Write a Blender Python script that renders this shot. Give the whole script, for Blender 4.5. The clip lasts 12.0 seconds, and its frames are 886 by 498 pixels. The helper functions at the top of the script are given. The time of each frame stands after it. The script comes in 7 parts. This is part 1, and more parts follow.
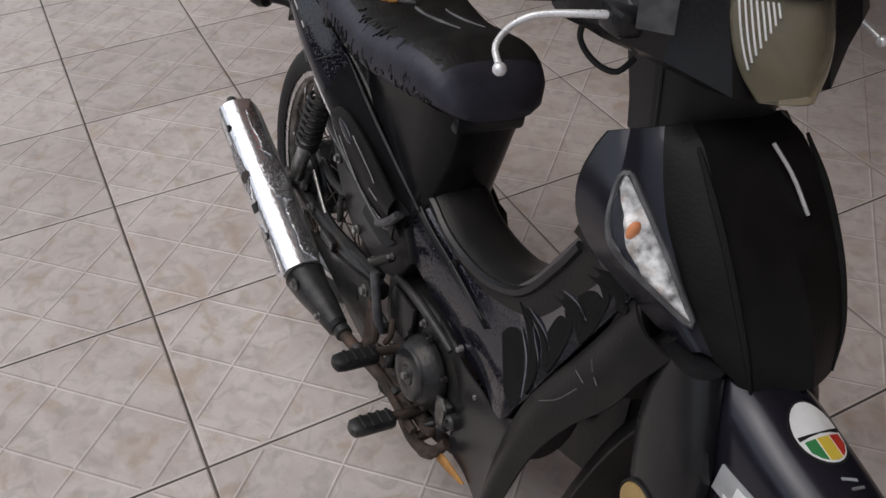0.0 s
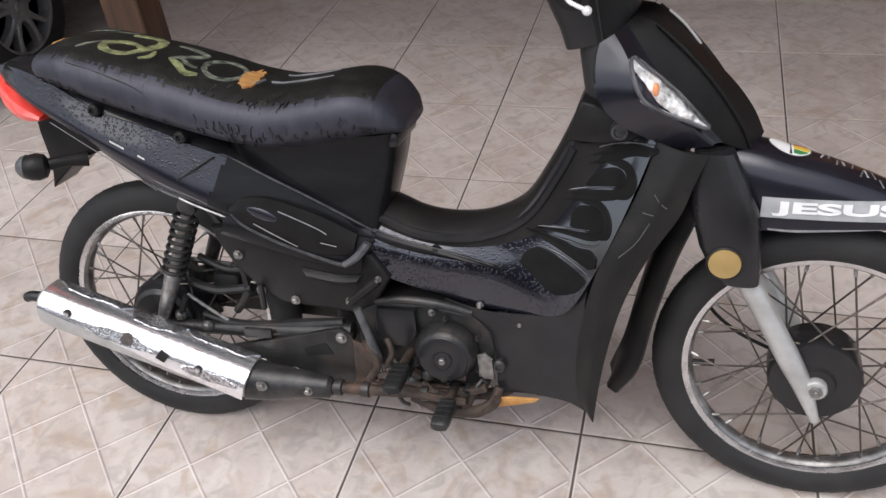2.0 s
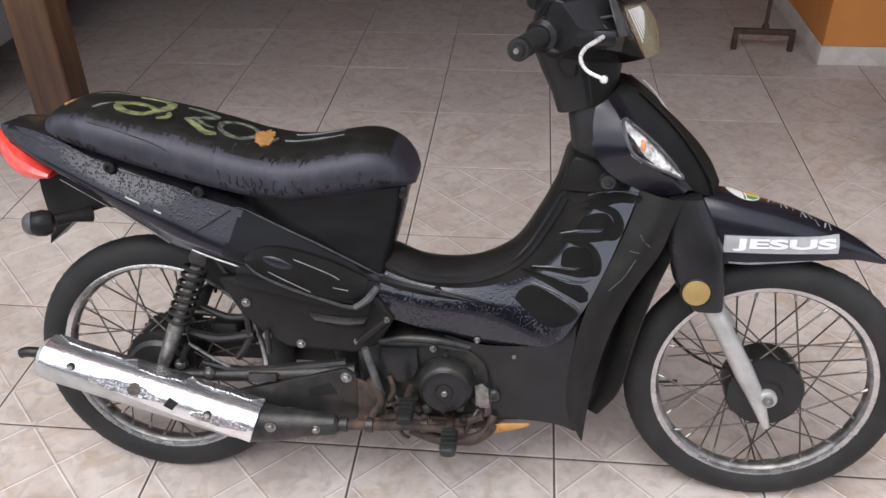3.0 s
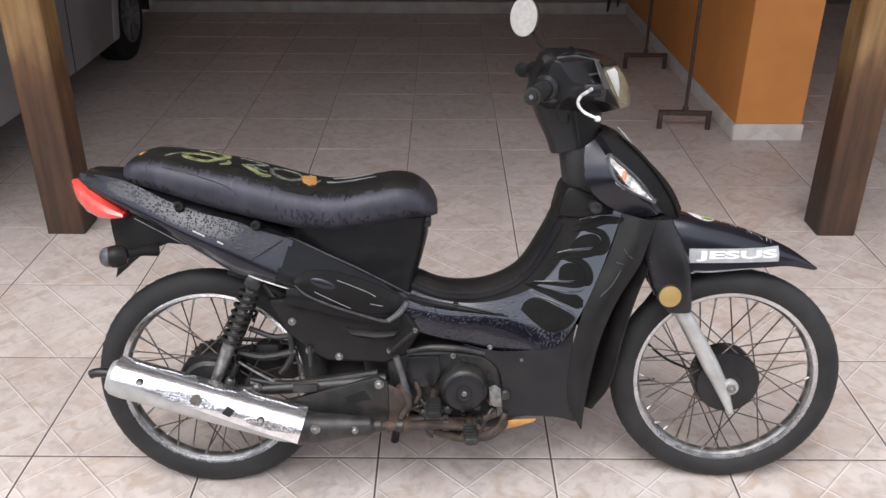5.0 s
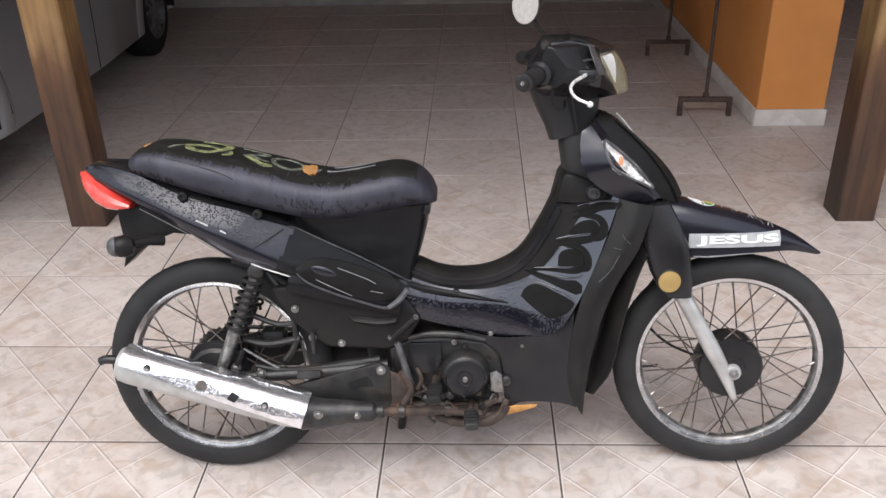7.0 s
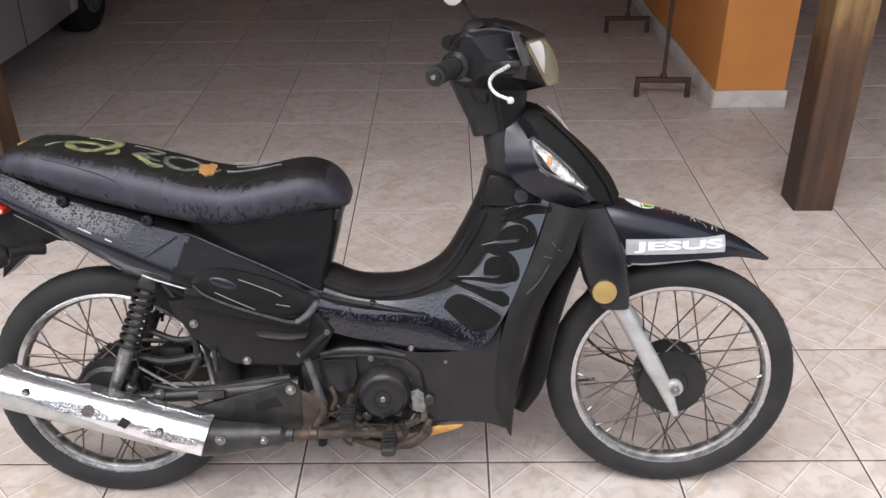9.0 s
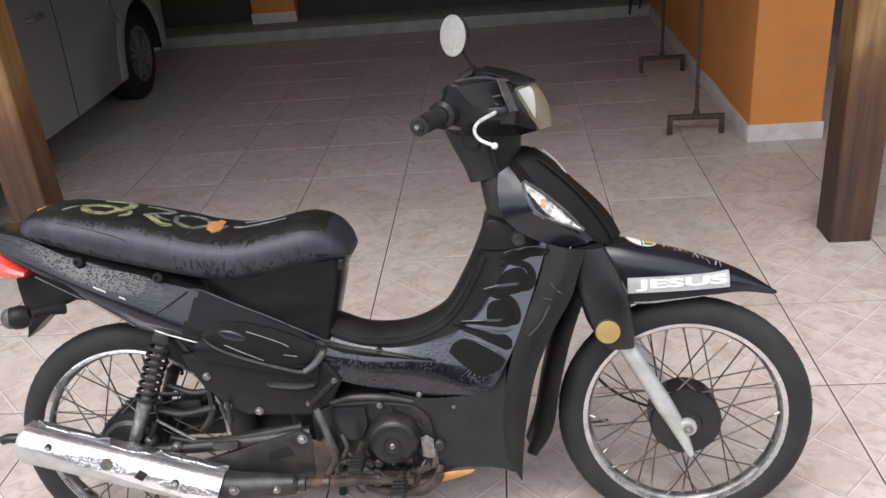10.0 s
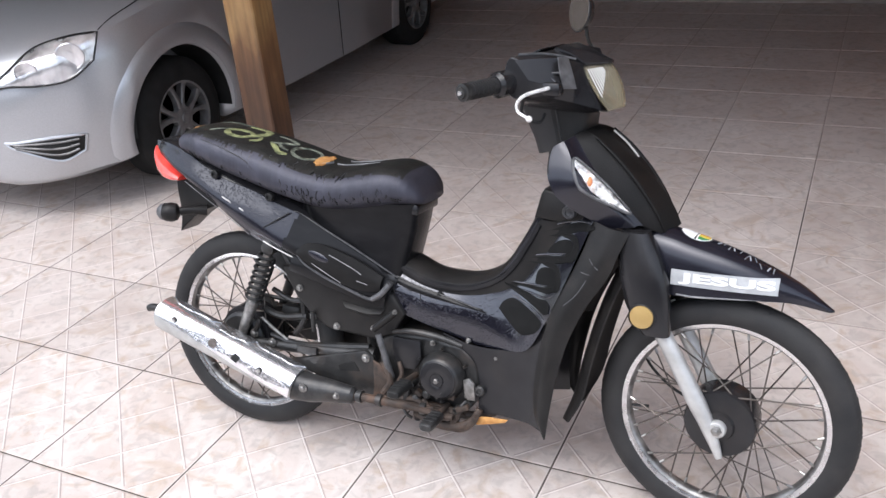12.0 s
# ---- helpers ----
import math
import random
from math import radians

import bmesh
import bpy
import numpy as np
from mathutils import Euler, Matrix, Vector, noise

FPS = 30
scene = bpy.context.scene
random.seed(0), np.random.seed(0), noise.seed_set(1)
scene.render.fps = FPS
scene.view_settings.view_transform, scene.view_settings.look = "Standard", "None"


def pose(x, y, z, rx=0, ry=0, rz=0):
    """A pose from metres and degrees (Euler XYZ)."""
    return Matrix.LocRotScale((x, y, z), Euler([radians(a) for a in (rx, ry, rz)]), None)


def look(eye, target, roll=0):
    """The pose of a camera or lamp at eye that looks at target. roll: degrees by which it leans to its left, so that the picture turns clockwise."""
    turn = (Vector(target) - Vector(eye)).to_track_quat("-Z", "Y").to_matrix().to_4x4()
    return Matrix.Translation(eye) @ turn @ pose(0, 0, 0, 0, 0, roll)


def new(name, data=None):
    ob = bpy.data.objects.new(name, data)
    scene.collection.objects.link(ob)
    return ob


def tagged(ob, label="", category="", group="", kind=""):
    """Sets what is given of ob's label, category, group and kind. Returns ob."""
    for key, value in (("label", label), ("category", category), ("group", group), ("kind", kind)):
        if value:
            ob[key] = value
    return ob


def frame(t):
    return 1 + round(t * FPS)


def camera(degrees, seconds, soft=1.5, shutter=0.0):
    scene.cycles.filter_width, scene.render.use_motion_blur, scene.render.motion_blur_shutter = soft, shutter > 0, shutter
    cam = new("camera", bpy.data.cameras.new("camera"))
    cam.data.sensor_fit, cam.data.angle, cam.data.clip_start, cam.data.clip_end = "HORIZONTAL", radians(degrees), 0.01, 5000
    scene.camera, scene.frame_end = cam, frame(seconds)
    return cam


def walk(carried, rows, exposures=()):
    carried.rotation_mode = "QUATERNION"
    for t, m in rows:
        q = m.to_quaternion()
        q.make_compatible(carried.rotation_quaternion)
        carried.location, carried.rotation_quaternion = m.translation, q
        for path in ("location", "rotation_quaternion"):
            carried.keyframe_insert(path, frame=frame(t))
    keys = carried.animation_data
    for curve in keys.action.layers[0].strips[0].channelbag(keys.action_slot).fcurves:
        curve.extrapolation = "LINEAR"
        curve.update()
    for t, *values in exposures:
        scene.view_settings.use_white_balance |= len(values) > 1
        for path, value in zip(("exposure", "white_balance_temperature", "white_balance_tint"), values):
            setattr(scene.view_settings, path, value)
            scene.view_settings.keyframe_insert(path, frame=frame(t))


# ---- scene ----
cam = camera(53.9, 12.0)
PATH = [
    (0, (1.075, -0.464, 1.348), (-0.296, 0.191, 0.048), -2.0),
    (0.2, (1.038, -0.564, 1.359), (-0.265, 0.211, 0.055), -4.9),
    (0.5, (0.92, -0.682, 1.384), (-0.286, 0.21, 0.06), -7.2),
    (0.7, (0.909, -0.789, 1.395), (-0.217, 0.305, 0.157), -5.4),
    (1, (0.821, -0.972, 1.433), (-0.033, 0.334, 0.183), -6.2),
    (1.2, (0.794, -1.073, 1.444), (0.003, 0.311, 0.238), -6.5),
    (1.5, (0.744, -1.145, 1.458), (0.079, 0.311, 0.258), -4.3),
    (1.7, (0.708, -1.183, 1.419), (0.071, 0.346, 0.298), -5.1),
    (1.8, (0.688, -1.178, 1.412), (0.087, 0.333, 0.249), -5.9),
    (2, (0.606, -1.184, 1.42), (0.092, 0.316, 0.201), -6.9),
    (2.2, (0.572, -1.16, 1.434), (0.062, 0.315, 0.183), -8.4),
    (2.5, (0.489, -1.246, 1.436), (0.181, 0.325, 0.238), -5.2),
    (2.7, (0.424, -1.303, 1.481), (0.189, 0.308, 0.32), -3.1),
    (4.3, (0.234, -1.707, 1.518), (0.209, 0.058, 0.579), 0.5),
    (4.5, (0.204, -1.719, 1.521), (0.178, 0.058, 0.603), -0.4),
    (5, (0.165, -1.767, 1.523), (0.166, 0.011, 0.606), 0.3),
    (5.5, (0.154, -1.791, 1.525), (0.145, 0.0, 0.635), 0.5),
    (6, (0.154, -1.8, 1.523), (0.135, -0.015, 0.621), 0.4),
    (6.5, (0.182, -1.8, 1.522), (0.153, -0.022, 0.607), -0.3),
    (8.3, (0.387, -1.682, 1.509), (0.167, 0.032, 0.501), -3.8),
    (8.5, (0.381, -1.66, 1.488), (0.196, 0.051, 0.468), -3.4),
    (9, (0.364, -1.585, 1.497), (0.346, 0.153, 0.509), -0.7),
    (9.5, (0.378, -1.575, 1.497), (0.433, 0.162, 0.508), -1.6),
    (9.7, (0.415, -1.575, 1.498), (0.415, 0.189, 0.555), -3.0),
    (10, (0.498, -1.605, 1.499), (0.335, 0.181, 0.614), -5.1),
    (10.5, (0.715, -1.645, 1.497), (0.4, 0.129, 0.63), -7.0),
    (10.7, (0.782, -1.669, 1.494), (0.423, 0.122, 0.679), -8.7),
    (11, (0.807, -1.637, 1.5), (0.428, 0.143, 0.672), -7.6),
    (11.2, (0.84, -1.599, 1.512), (0.353, 0.151, 0.672), -5.4),
    (11.5, (0.896, -1.566, 1.527), (0.276, 0.11, 0.63), -3.2),
    (11.7, (0.935, -1.585, 1.525), (0.313, 0.07, 0.59), -3.4),
    (12, (1.038, -1.611, 1.512), (0.217, -0.029, 0.604), -5.4),
]
EXPOSURES = [(0.0, -0.14, 6500, 10), (0.5, 0.15, 6500, 10), (1.0, 0.30, 6500, 10), (1.5, 0.56, 6470, 10), (1.8, 0.76, 6450, 10), (2.0, 0.76, 6450, 10), (2.5, 0.78, 6450, 10), (4.5, 1.02, 6450, 10), (6.5, 1.04, 6500, 10), (8.5, 1.07, 6330, 10),
             (9.0, 1.07, 6480, 10), (10.0, 1.15, 6500, 10), (11.0, 1.26, 6480, 10), (11.5, 1.28, 6210, 10), (12.0, 1.31, 6150, 10)]
walk(cam, [(t, look(eye, target, roll)) for t, eye, target, roll in PATH], EXPOSURES)

# ---- light: overcast sky in front of the carport ----
world = bpy.data.worlds.new("world")
scene.world = world
world.use_nodes = True
wn, wl = world.node_tree.nodes, world.node_tree.links
sky = wn.new("ShaderNodeTexSky")
sky.sky_type = "NISHITA"
sky.sun_disc = False
sky.sun_elevation = radians(63)
sky.sun_rotation = radians(195)
sky.dust_density = 3.0
grey = wn.new("ShaderNodeHueSaturation")
grey.inputs["Saturation"].default_value = 0.45
wl.new(sky.outputs[0], grey.inputs["Color"])
wl.new(grey.outputs[0], wn["Background"].inputs["Color"])
wn["Background"].inputs["Strength"].default_value = 0.15

sun_data = bpy.data.lights.new("sun", "SUN")
sun_data.energy = 0.8
sun_data.angle = radians(60)
sun_data.color = (1.0, 0.96, 0.92)
sun_lamp = new("sun", sun_data)
sun_lamp.matrix_world = look((-1.2, -2.2, 5.0), (0, 0, 0))


# ---- materials ----
def nodes_of(name):
    m = bpy.data.materials.new(name)
    m.use_nodes = True
    return m, m.node_tree.nodes, m.node_tree.links, m.node_tree.nodes["Principled BSDF"]


def surface(name, dark, light, scale=20.0, rough=(0.4, 0.6), metal=0.0, bump=0.1, fine=300.0, bump_scale=None, spec=0.5,
            coat=0.0, tint=None, stain=None, stain_scale=3.0, stain_amount=0.35, per_object=0.0, stretch=(1, 1, 1)):
    """A material with grain at two scales, uneven gloss and fine relief."""
    m, n, l, p = nodes_of(name)
    tc = n.new("ShaderNodeTexCoord")
    mp = n.new("ShaderNodeMapping")
    mp.inputs["Scale"].default_value = stretch
    l.new(tc.outputs["Object"], mp.inputs["Vector"])
    a = n.new("ShaderNodeTexNoise")
    a.inputs["Scale"].default_value, a.inputs["Detail"].default_value = scale, 6
    l.new(mp.outputs[0], a.inputs["Vector"])
    mix = n.new("ShaderNodeMix")
    mix.data_type = "RGBA"
    mix.inputs[6].default_value, mix.inputs[7].default_value = (*dark, 1), (*light, 1)
    ramp = n.new("ShaderNodeMapRange")
    ramp.inputs["From Min"].default_value, ramp.inputs["From Max"].default_value = 0.3, 0.7
    l.new(a.outputs["Fac"], ramp.inputs["Value"])
    l.new(ramp.outputs[0], mix.inputs[0])
    colour = mix.outputs[2]
    if stain:
        b = n.new("ShaderNodeTexNoise")
        b.inputs["Scale"].default_value, b.inputs["Detail"].default_value = stain_scale, 8
        l.new(mp.outputs[0], b.inputs["Vector"])
        r2 = n.new("ShaderNodeMapRange")
        r2.inputs["From Min"].default_value, r2.inputs["From Max"].default_value = 0.52, 0.72
        r2.inputs["To Max"].default_value = stain_amount
        l.new(b.outputs["Fac"], r2.inputs["Value"])
        mix2 = n.new("ShaderNodeMix")
        mix2.data_type = "RGBA"
        mix2.inputs[7].default_value = (*stain, 1)
        l.new(colour, mix2.inputs[6])
        l.new(r2.outputs[0], mix2.inputs[0])
        colour = mix2.outputs[2]
    if per_object:
        info = n.new("ShaderNodeObjectInfo")
        r3 = n.new("ShaderNodeMapRange")
        r3.inputs["To Min"].default_value, r3.inputs["To Max"].default_value = 1 - per_object, 1 + per_object
        l.new(info.outputs["Random"], r3.inputs["Value"])
        hs = n.new("ShaderNodeHueSaturation")
        l.new(r3.outputs[0], hs.inputs["Value"])
        l.new(colour, hs.inputs["Color"])
        colour = hs.outputs[0]
    l.new(colour, p.inputs["Base Color"])
    rr = n.new("ShaderNodeMapRange")
    rr.inputs["To Min"].default_value, rr.inputs["To Max"].default_value = rough
    l.new(a.outputs["Fac"], rr.inputs["Value"])
    l.new(rr.outputs[0], p.inputs["Roughness"])
    p.inputs["Metallic"].default_value = metal
    p.inputs["Specular IOR Level"].default_value = spec
    p.inputs["Coat Weight"].default_value = coat
    p.inputs["Coat Roughness"].default_value = 0.08
    if tint:
        p.inputs["Specular Tint"].default_value = (*tint, 1)
    if bump:
        f = n.new("ShaderNodeTexNoise")
        f.inputs["Scale"].default_value, f.inputs["Detail"].default_value = fine, 4
        l.new(mp.outputs[0], f.inputs["Vector"])
        bp = n.new("ShaderNodeBump")
        bp.inputs["Strength"].default_value, bp.inputs["Distance"].default_value = bump, 0.002
        l.new(f.outputs["Fac"], bp.inputs["Height"])
        l.new(bp.outputs[0], p.inputs["Normal"])
    return m


def droplets(name, spec=0.6, bead=0.85):
    """Glossy black paint wet with beads of rain."""
    m, n, l, p = nodes_of(name)
    tc = n.new("ShaderNodeTexCoord")
    big = n.new("ShaderNodeTexNoise")
    big.inputs["Scale"].default_value, big.inputs["Detail"].default_value = 7, 5
    l.new(tc.outputs["Object"], big.inputs["Vector"])
    beads = None
    for scale, r0, seedling in ((250, 0.42, (0, 0, 0)), (135, 0.33, (3, 7, 1))):
        mp = n.new("ShaderNodeMapping")
        mp.inputs["Location"].default_value = seedling
        l.new(tc.outputs["Object"], mp.inputs["Vector"])
        v = n.new("ShaderNodeTexVoronoi")
        v.inputs["Scale"].default_value = scale
        l.new(mp.outputs[0], v.inputs["Vector"])
        drop = n.new("ShaderNodeMapRange")
        drop.inputs["From Min"].default_value, drop.inputs["From Max"].default_value = r0, r0 * 0.45
        l.new(v.outputs["Distance"], drop.inputs["Value"])
        pick = n.new("ShaderNodeSeparateColor")
        l.new(v.outputs["Color"], pick.inputs[0])
        some = n.new("ShaderNodeMath")
        some.operation = "GREATER_THAN"
        some.inputs[1].default_value = 0.35
        l.new(pick.outputs[0], some.inputs[0])
        mul = n.new("ShaderNodeMath")
        mul.operation = "MULTIPLY"
        l.new(drop.outputs[0], mul.inputs[0])
        l.new(some.outputs[0], mul.inputs[1])
        if beads is None:
            beads = mul.outputs[0]
        else:
            mx = n.new("ShaderNodeMath")
            mx.operation = "MAXIMUM"
            l.new(beads, mx.inputs[0])
            l.new(mul.outputs[0], mx.inputs[1])
            beads = mx.outputs[0]
    where = n.new("ShaderNodeMapRange")
    where.inputs["From Min"].default_value, where.inputs["From Max"].default_value = 0.30, 0.62
    l.new(big.outputs["Fac"], where.inputs["Value"])
    mul = n.new("ShaderNodeMath")
    mul.operation = "MULTIPLY"
    l.new(beads, mul.inputs[0])
    l.new(where.outputs[0], mul.inputs[1])
    bp = n.new("ShaderNodeBump")
    bp.inputs["Strength"].default_value, bp.inputs["Distance"].default_value = bead, 0.0012
    l.new(mul.outputs[0], bp.inputs["Height"])
    l.new(bp.outputs[0], p.inputs["Normal"])
    mix = n.new("ShaderNodeMix")
    mix.data_type = "RGBA"
    mix.inputs[6].default_value, mix.inputs[7].default_value = (0.006, 0.006, 0.009, 1), (0.009, 0.009, 0.015, 1)
    l.new(big.outputs["Fac"], mix.inputs[0])
    l.new(mix.outputs[2], p.inputs["Base Color"])
    rr = n.new("ShaderNodeMapRange")
    rr.inputs["From Min"].default_value, rr.inputs["From Max"].default_value = 0.35, 0.65
    rr.inputs["To Min"].default_value, rr.inputs["To Max"].default_value = 0.07, 0.15
    l.new(big.outputs["Fac"], rr.inputs["Value"])
    l.new(rr.outputs[0], p.inputs["Roughness"])
    p.inputs["Specular IOR Level"].default_value = spec
    p.inputs["Specular Tint"].default_value = (0.93, 0.94, 1.0, 1)
    return m


def clear(name, tint=(1, 1, 1), rough=0.02):
    m, n, l, p = nodes_of(name)
    p.inputs["Base Color"].default_value = (*tint, 1)
    p.inputs["Transmission Weight"].default_value = 1.0
    p.inputs["Roughness"].default_value = rough
    p.inputs["IOR"].default_value = 1.45
    return m


GLOSS = droplets("wet_black_paint")
WETCOVER = droplets("wet_centre_cover", 1.0, 0.38)
PLASTIC = surface("black_plastic", (0.012, 0.0118, 0.0132), (0.018, 0.0178, 0.0195), 14, (0.12, 0.34), bump=0.16, fine=220,
                  spec=0.35, stain=(0.030, 0.027, 0.025), stain_scale=11, stain_amount=0.35)
MATTE = surface("dusty_black_plastic", (0.0125, 0.012, 0.012), (0.0195, 0.0185, 0.018), 18, (0.24, 0.46), bump=0.22, fine=200,
                spec=0.16, stain=(0.034, 0.030, 0.027), stain_scale=14, stain_amount=0.4)
DARKMETAL = surface("oily_black_metal", (0.013, 0.013, 0.0132), (0.027, 0.0262, 0.0255), 30, (0.22, 0.48), metal=0.1, bump=0.5, fine=140, spec=0.45,
                    stain=(0.085, 0.058, 0.042), stain_scale=13, stain_amount=0.32)
RUST = surface("rusty_metal", (0.016, 0.012, 0.0095), (0.066, 0.045, 0.034), 40, (0.55, 0.85), metal=0.1, bump=0.6, fine=140,
               stain=(0.15, 0.085, 0.055), stain_scale=22, stain_amount=0.5)
RUBBER = surface("tyre_rubber", (0.013, 0.013, 0.0142), (0.026, 0.0255, 0.0255), 12, (0.5, 0.8), bump=0.25, fine=260, spec=0.3,
                 stain=(0.045, 0.042, 0.04), stain_scale=10, stain_amount=0.4)
SHIELD = surface("speckled_chrome", (0.90, 0.90, 0.93), (0.98, 0.98, 1.0), 25, (0.13, 0.26), metal=0.9, bump=0.3, fine=110,
                 stain=(0.35, 0.35, 0.36), stain_scale=42, stain_amount=0.4)
# speckle that paints mirrored surroundings onto the chrome
SPECKLE = surface("speckled_reflection", (0.10, 0.10, 0.105), (0.95, 0.95, 0.97), 240, (0.12, 0.3), metal=0.95, bump=0.9, fine=230)
RIM = surface("rim_steel", (0.55, 0.55, 0.56), (0.78, 0.78, 0.78), 30, (0.18, 0.35), metal=1.0, bump=0.06, fine=200,
              stain=(0.22, 0.19, 0.17), stain_scale=22, stain_amount=0.4)
WELL = surface("rim_channel_grey", (0.09, 0.087, 0.085), (0.36, 0.355, 0.35), 26, (0.3, 0.5), metal=0.8, bump=0.1, stain=(0.05, 0.038, 0.03), stain_scale=30, stain_amount=0.6)
SPOKE = surface("spoke_steel", (0.05, 0.043, 0.038), (0.15, 0.13, 0.118), 60, (0.35, 0.55), metal=0.8, bump=0.1)
ALLOY = surface("silver_painted_alloy", (0.40, 0.40, 0.395), (0.55, 0.55, 0.54), 25, (0.35, 0.5), metal=0.5, bump=0.12, fine=250,
                stain=(0.28, 0.26, 0.24), stain_scale=16, stain_amount=0.35)
STEEL = surface("bolt_steel", (0.17, 0.165, 0.16), (0.40, 0.39, 0.375), 80, (0.3, 0.5), metal=0.9, bump=0.15)
GREYPLASTIC = surface("worn_and_glint_grey", (0.13, 0.13, 0.135), (0.24, 0.24, 0.245), 40, (0.4, 0.6), bump=0.1)
RACKGREY = surface("scraped_and_highlight_grey", (0.04, 0.04, 0.042), (0.11, 0.11, 0.115), 50, (0.35, 0.5), bump=0.1)
EDGEGREY = surface("edge_grey_plastic", (0.022, 0.022, 0.024), (0.062, 0.062, 0.066), 60, (0.25, 0.4), bump=0.1)
GREASY = surface("greasy_grey_metal", (0.018, 0.018, 0.019), (0.055, 0.054, 0.053), 34, (0.3, 0.5), metal=0.4, bump=0.3, fine=150,
                 stain=(0.10, 0.075, 0.06), stain_scale=16, stain_amount=0.3)
PALE = surface("scuffed_pale_edge", (0.42, 0.41, 0.40), (0.65, 0.64, 0.62), 60, (0.4, 0.6), bump=0.1)
VINYL = surface("worn_sheen_seat_vinyl", (0.017, 0.017, 0.023), (0.034, 0.034, 0.046), 30, (0.42, 0.62), bump=0.6, fine=120, spec=0.58, tint=(0.86, 0.87, 1.0),
                stain=(0.008, 0.008, 0.011), stain_scale=20, stain_amount=0.75, stretch=(1, 0.5, 0.16))
TOPVINYL = surface("black_seat_top", (0.006, 0.006, 0.006), (0.014, 0.014, 0.013), 40, (0.40, 0.65), bump=0.5, fine=160, spec=0.35,
                   stain=(0.030, 0.032, 0.026), stain_scale=26, stain_amount=0.5)
PRINT = surface("faded_green_print", (0.05, 0.06, 0.028), (0.34, 0.36, 0.17), 60, (0.5, 0.7), bump=0.15)
PRINTGREY = surface("faded_grey_print", (0.02, 0.024, 0.018), (0.22, 0.24, 0.19), 70, (0.5, 0.7), bump=0.15)
FOAM = surface("torn_foam", (0.30, 0.13, 0.035), (0.50, 0.27, 0.085), 60, (0.8, 0.95), bump=0.5, fine=150)
REDLENS = surface("red_lens", (0.66, 0.040, 0.030), (0.80, 0.095, 0.075), 26, (0.12, 0.25), bump=0.1, fine=120, coat=0.6)
AMBER = surface("amber_reflector", (0.30, 0.20, 0.070), (0.37, 0.255, 0.10), 30, (0.3, 0.45), bump=0.2, fine=500)
BULB = surface("orange_bulb", (0.62, 0.20, 0.07), (0.75, 0.32, 0.14), 30, (0.2, 0.3), bump=0)
LENS = clear("clear_lens", (1, 1, 1), 0.04)
LENS.node_tree.nodes["Principled BSDF"].inputs["IOR"].default_value = 1.2
CLOUDY = surface("clouded_headlight", (0.58, 0.53, 0.40), (0.74, 0.69, 0.56), 22, (0.02, 0.08), bump=0.03)
CLOUDY.node_tree.nodes["Principled BSDF"].inputs["Transmission Weight"].default_value = 0.88
CLOUDY.node_tree.nodes["Principled BSDF"].inputs["IOR"].default_value = 1.25
TARNISHED = surface("tarnished_reflector", (0.26, 0.25, 0.21), (0.52, 0.50, 0.43), 28, (0.06, 0.18), metal=1.0, bump=0.05, fine=60)
WHITE = surface("white_sticker", (0.70, 0.70, 0.70), (0.82, 0.82, 0.82), 40, (0.4, 0.5), bump=0.05)
SILVERSTICKER = surface("grey_sticker", (0.30, 0.31, 0.32), (0.42, 0.43, 0.44), 40, (0.35, 0.5), bump=0.05)
YELLOW = surface("yellow_sticker", (0.62, 0.45, 0.05), (0.70, 0.52, 0.08), 40, (0.4, 0.5), bump=0.05)
GREEN = surface("green_sticker", (0.03, 0.18, 0.06), (0.05, 0.24, 0.08), 40, (0.4, 0.5), bump=0.05)
REDSTICKER = surface("red_sticker", (0.45, 0.03, 0.02), (0.5, 0.05, 0.03), 40, (0.4, 0.5), bump=0.05)
DARKPANEL = surface("wet_dark_panel", (0.007, 0.007, 0.008), (0.013, 0.013, 0.014), 22, (0.10, 0.30), bump=0.15, fine=160, spec=0.15,
                    stain=(0.028, 0.028, 0.030), stain_scale=20, stain_amount=0.35, stretch=(0.35, 1, 1))
BLACK = surface("deep_black", (0.014, 0.014, 0.014), (0.021, 0.021, 0.021), 20, (0.3, 0.5), bump=0.1, spec=0.2)
LEVER = surface("polished_lever", (0.80, 0.80, 0.80), (0.92, 0.92, 0.92), 60, (0.2, 0.35), metal=0.45, bump=0.05)
# the indicator reflector's sparkle, painted as a black and white speckle
SPARKLE = surface("speckled_reflector", (0.10, 0.095, 0.09), (1.0, 1.0, 1.0), 75, (0.2, 0.5), metal=0.15, bump=0.5, fine=160,
               stain=(0.50, 0.30, 0.18), stain_scale=60, stain_amount=0.35)
VOID = surface("vent_shade_black", (0.007, 0.007, 0.007), (0.011, 0.011, 0.011), 30, (0.5, 0.7), bump=0.1, spec=0.08)
SATIN = surface("smooth_black_paint", (0.006, 0.006, 0.009), (0.010, 0.010, 0.014), 12, (0.10, 0.20), bump=0.02, fine=90, spec=1.0, tint=(0.93, 0.94, 1.0), coat=0.8)
COWLBLUE = surface("blue_black_paint", (0.007, 0.007, 0.011), (0.013, 0.013, 0.019), 16, (0.16, 0.28), bump=0.04, fine=120, spec=0.55, tint=(0.93, 0.94, 1.0))
COWLBLACK = surface("matt_black_cowl", (0.006, 0.0058, 0.0058), (0.011, 0.0105, 0.0105), 20, (0.45, 0.6), bump=0.3, fine=260, spec=0.18)
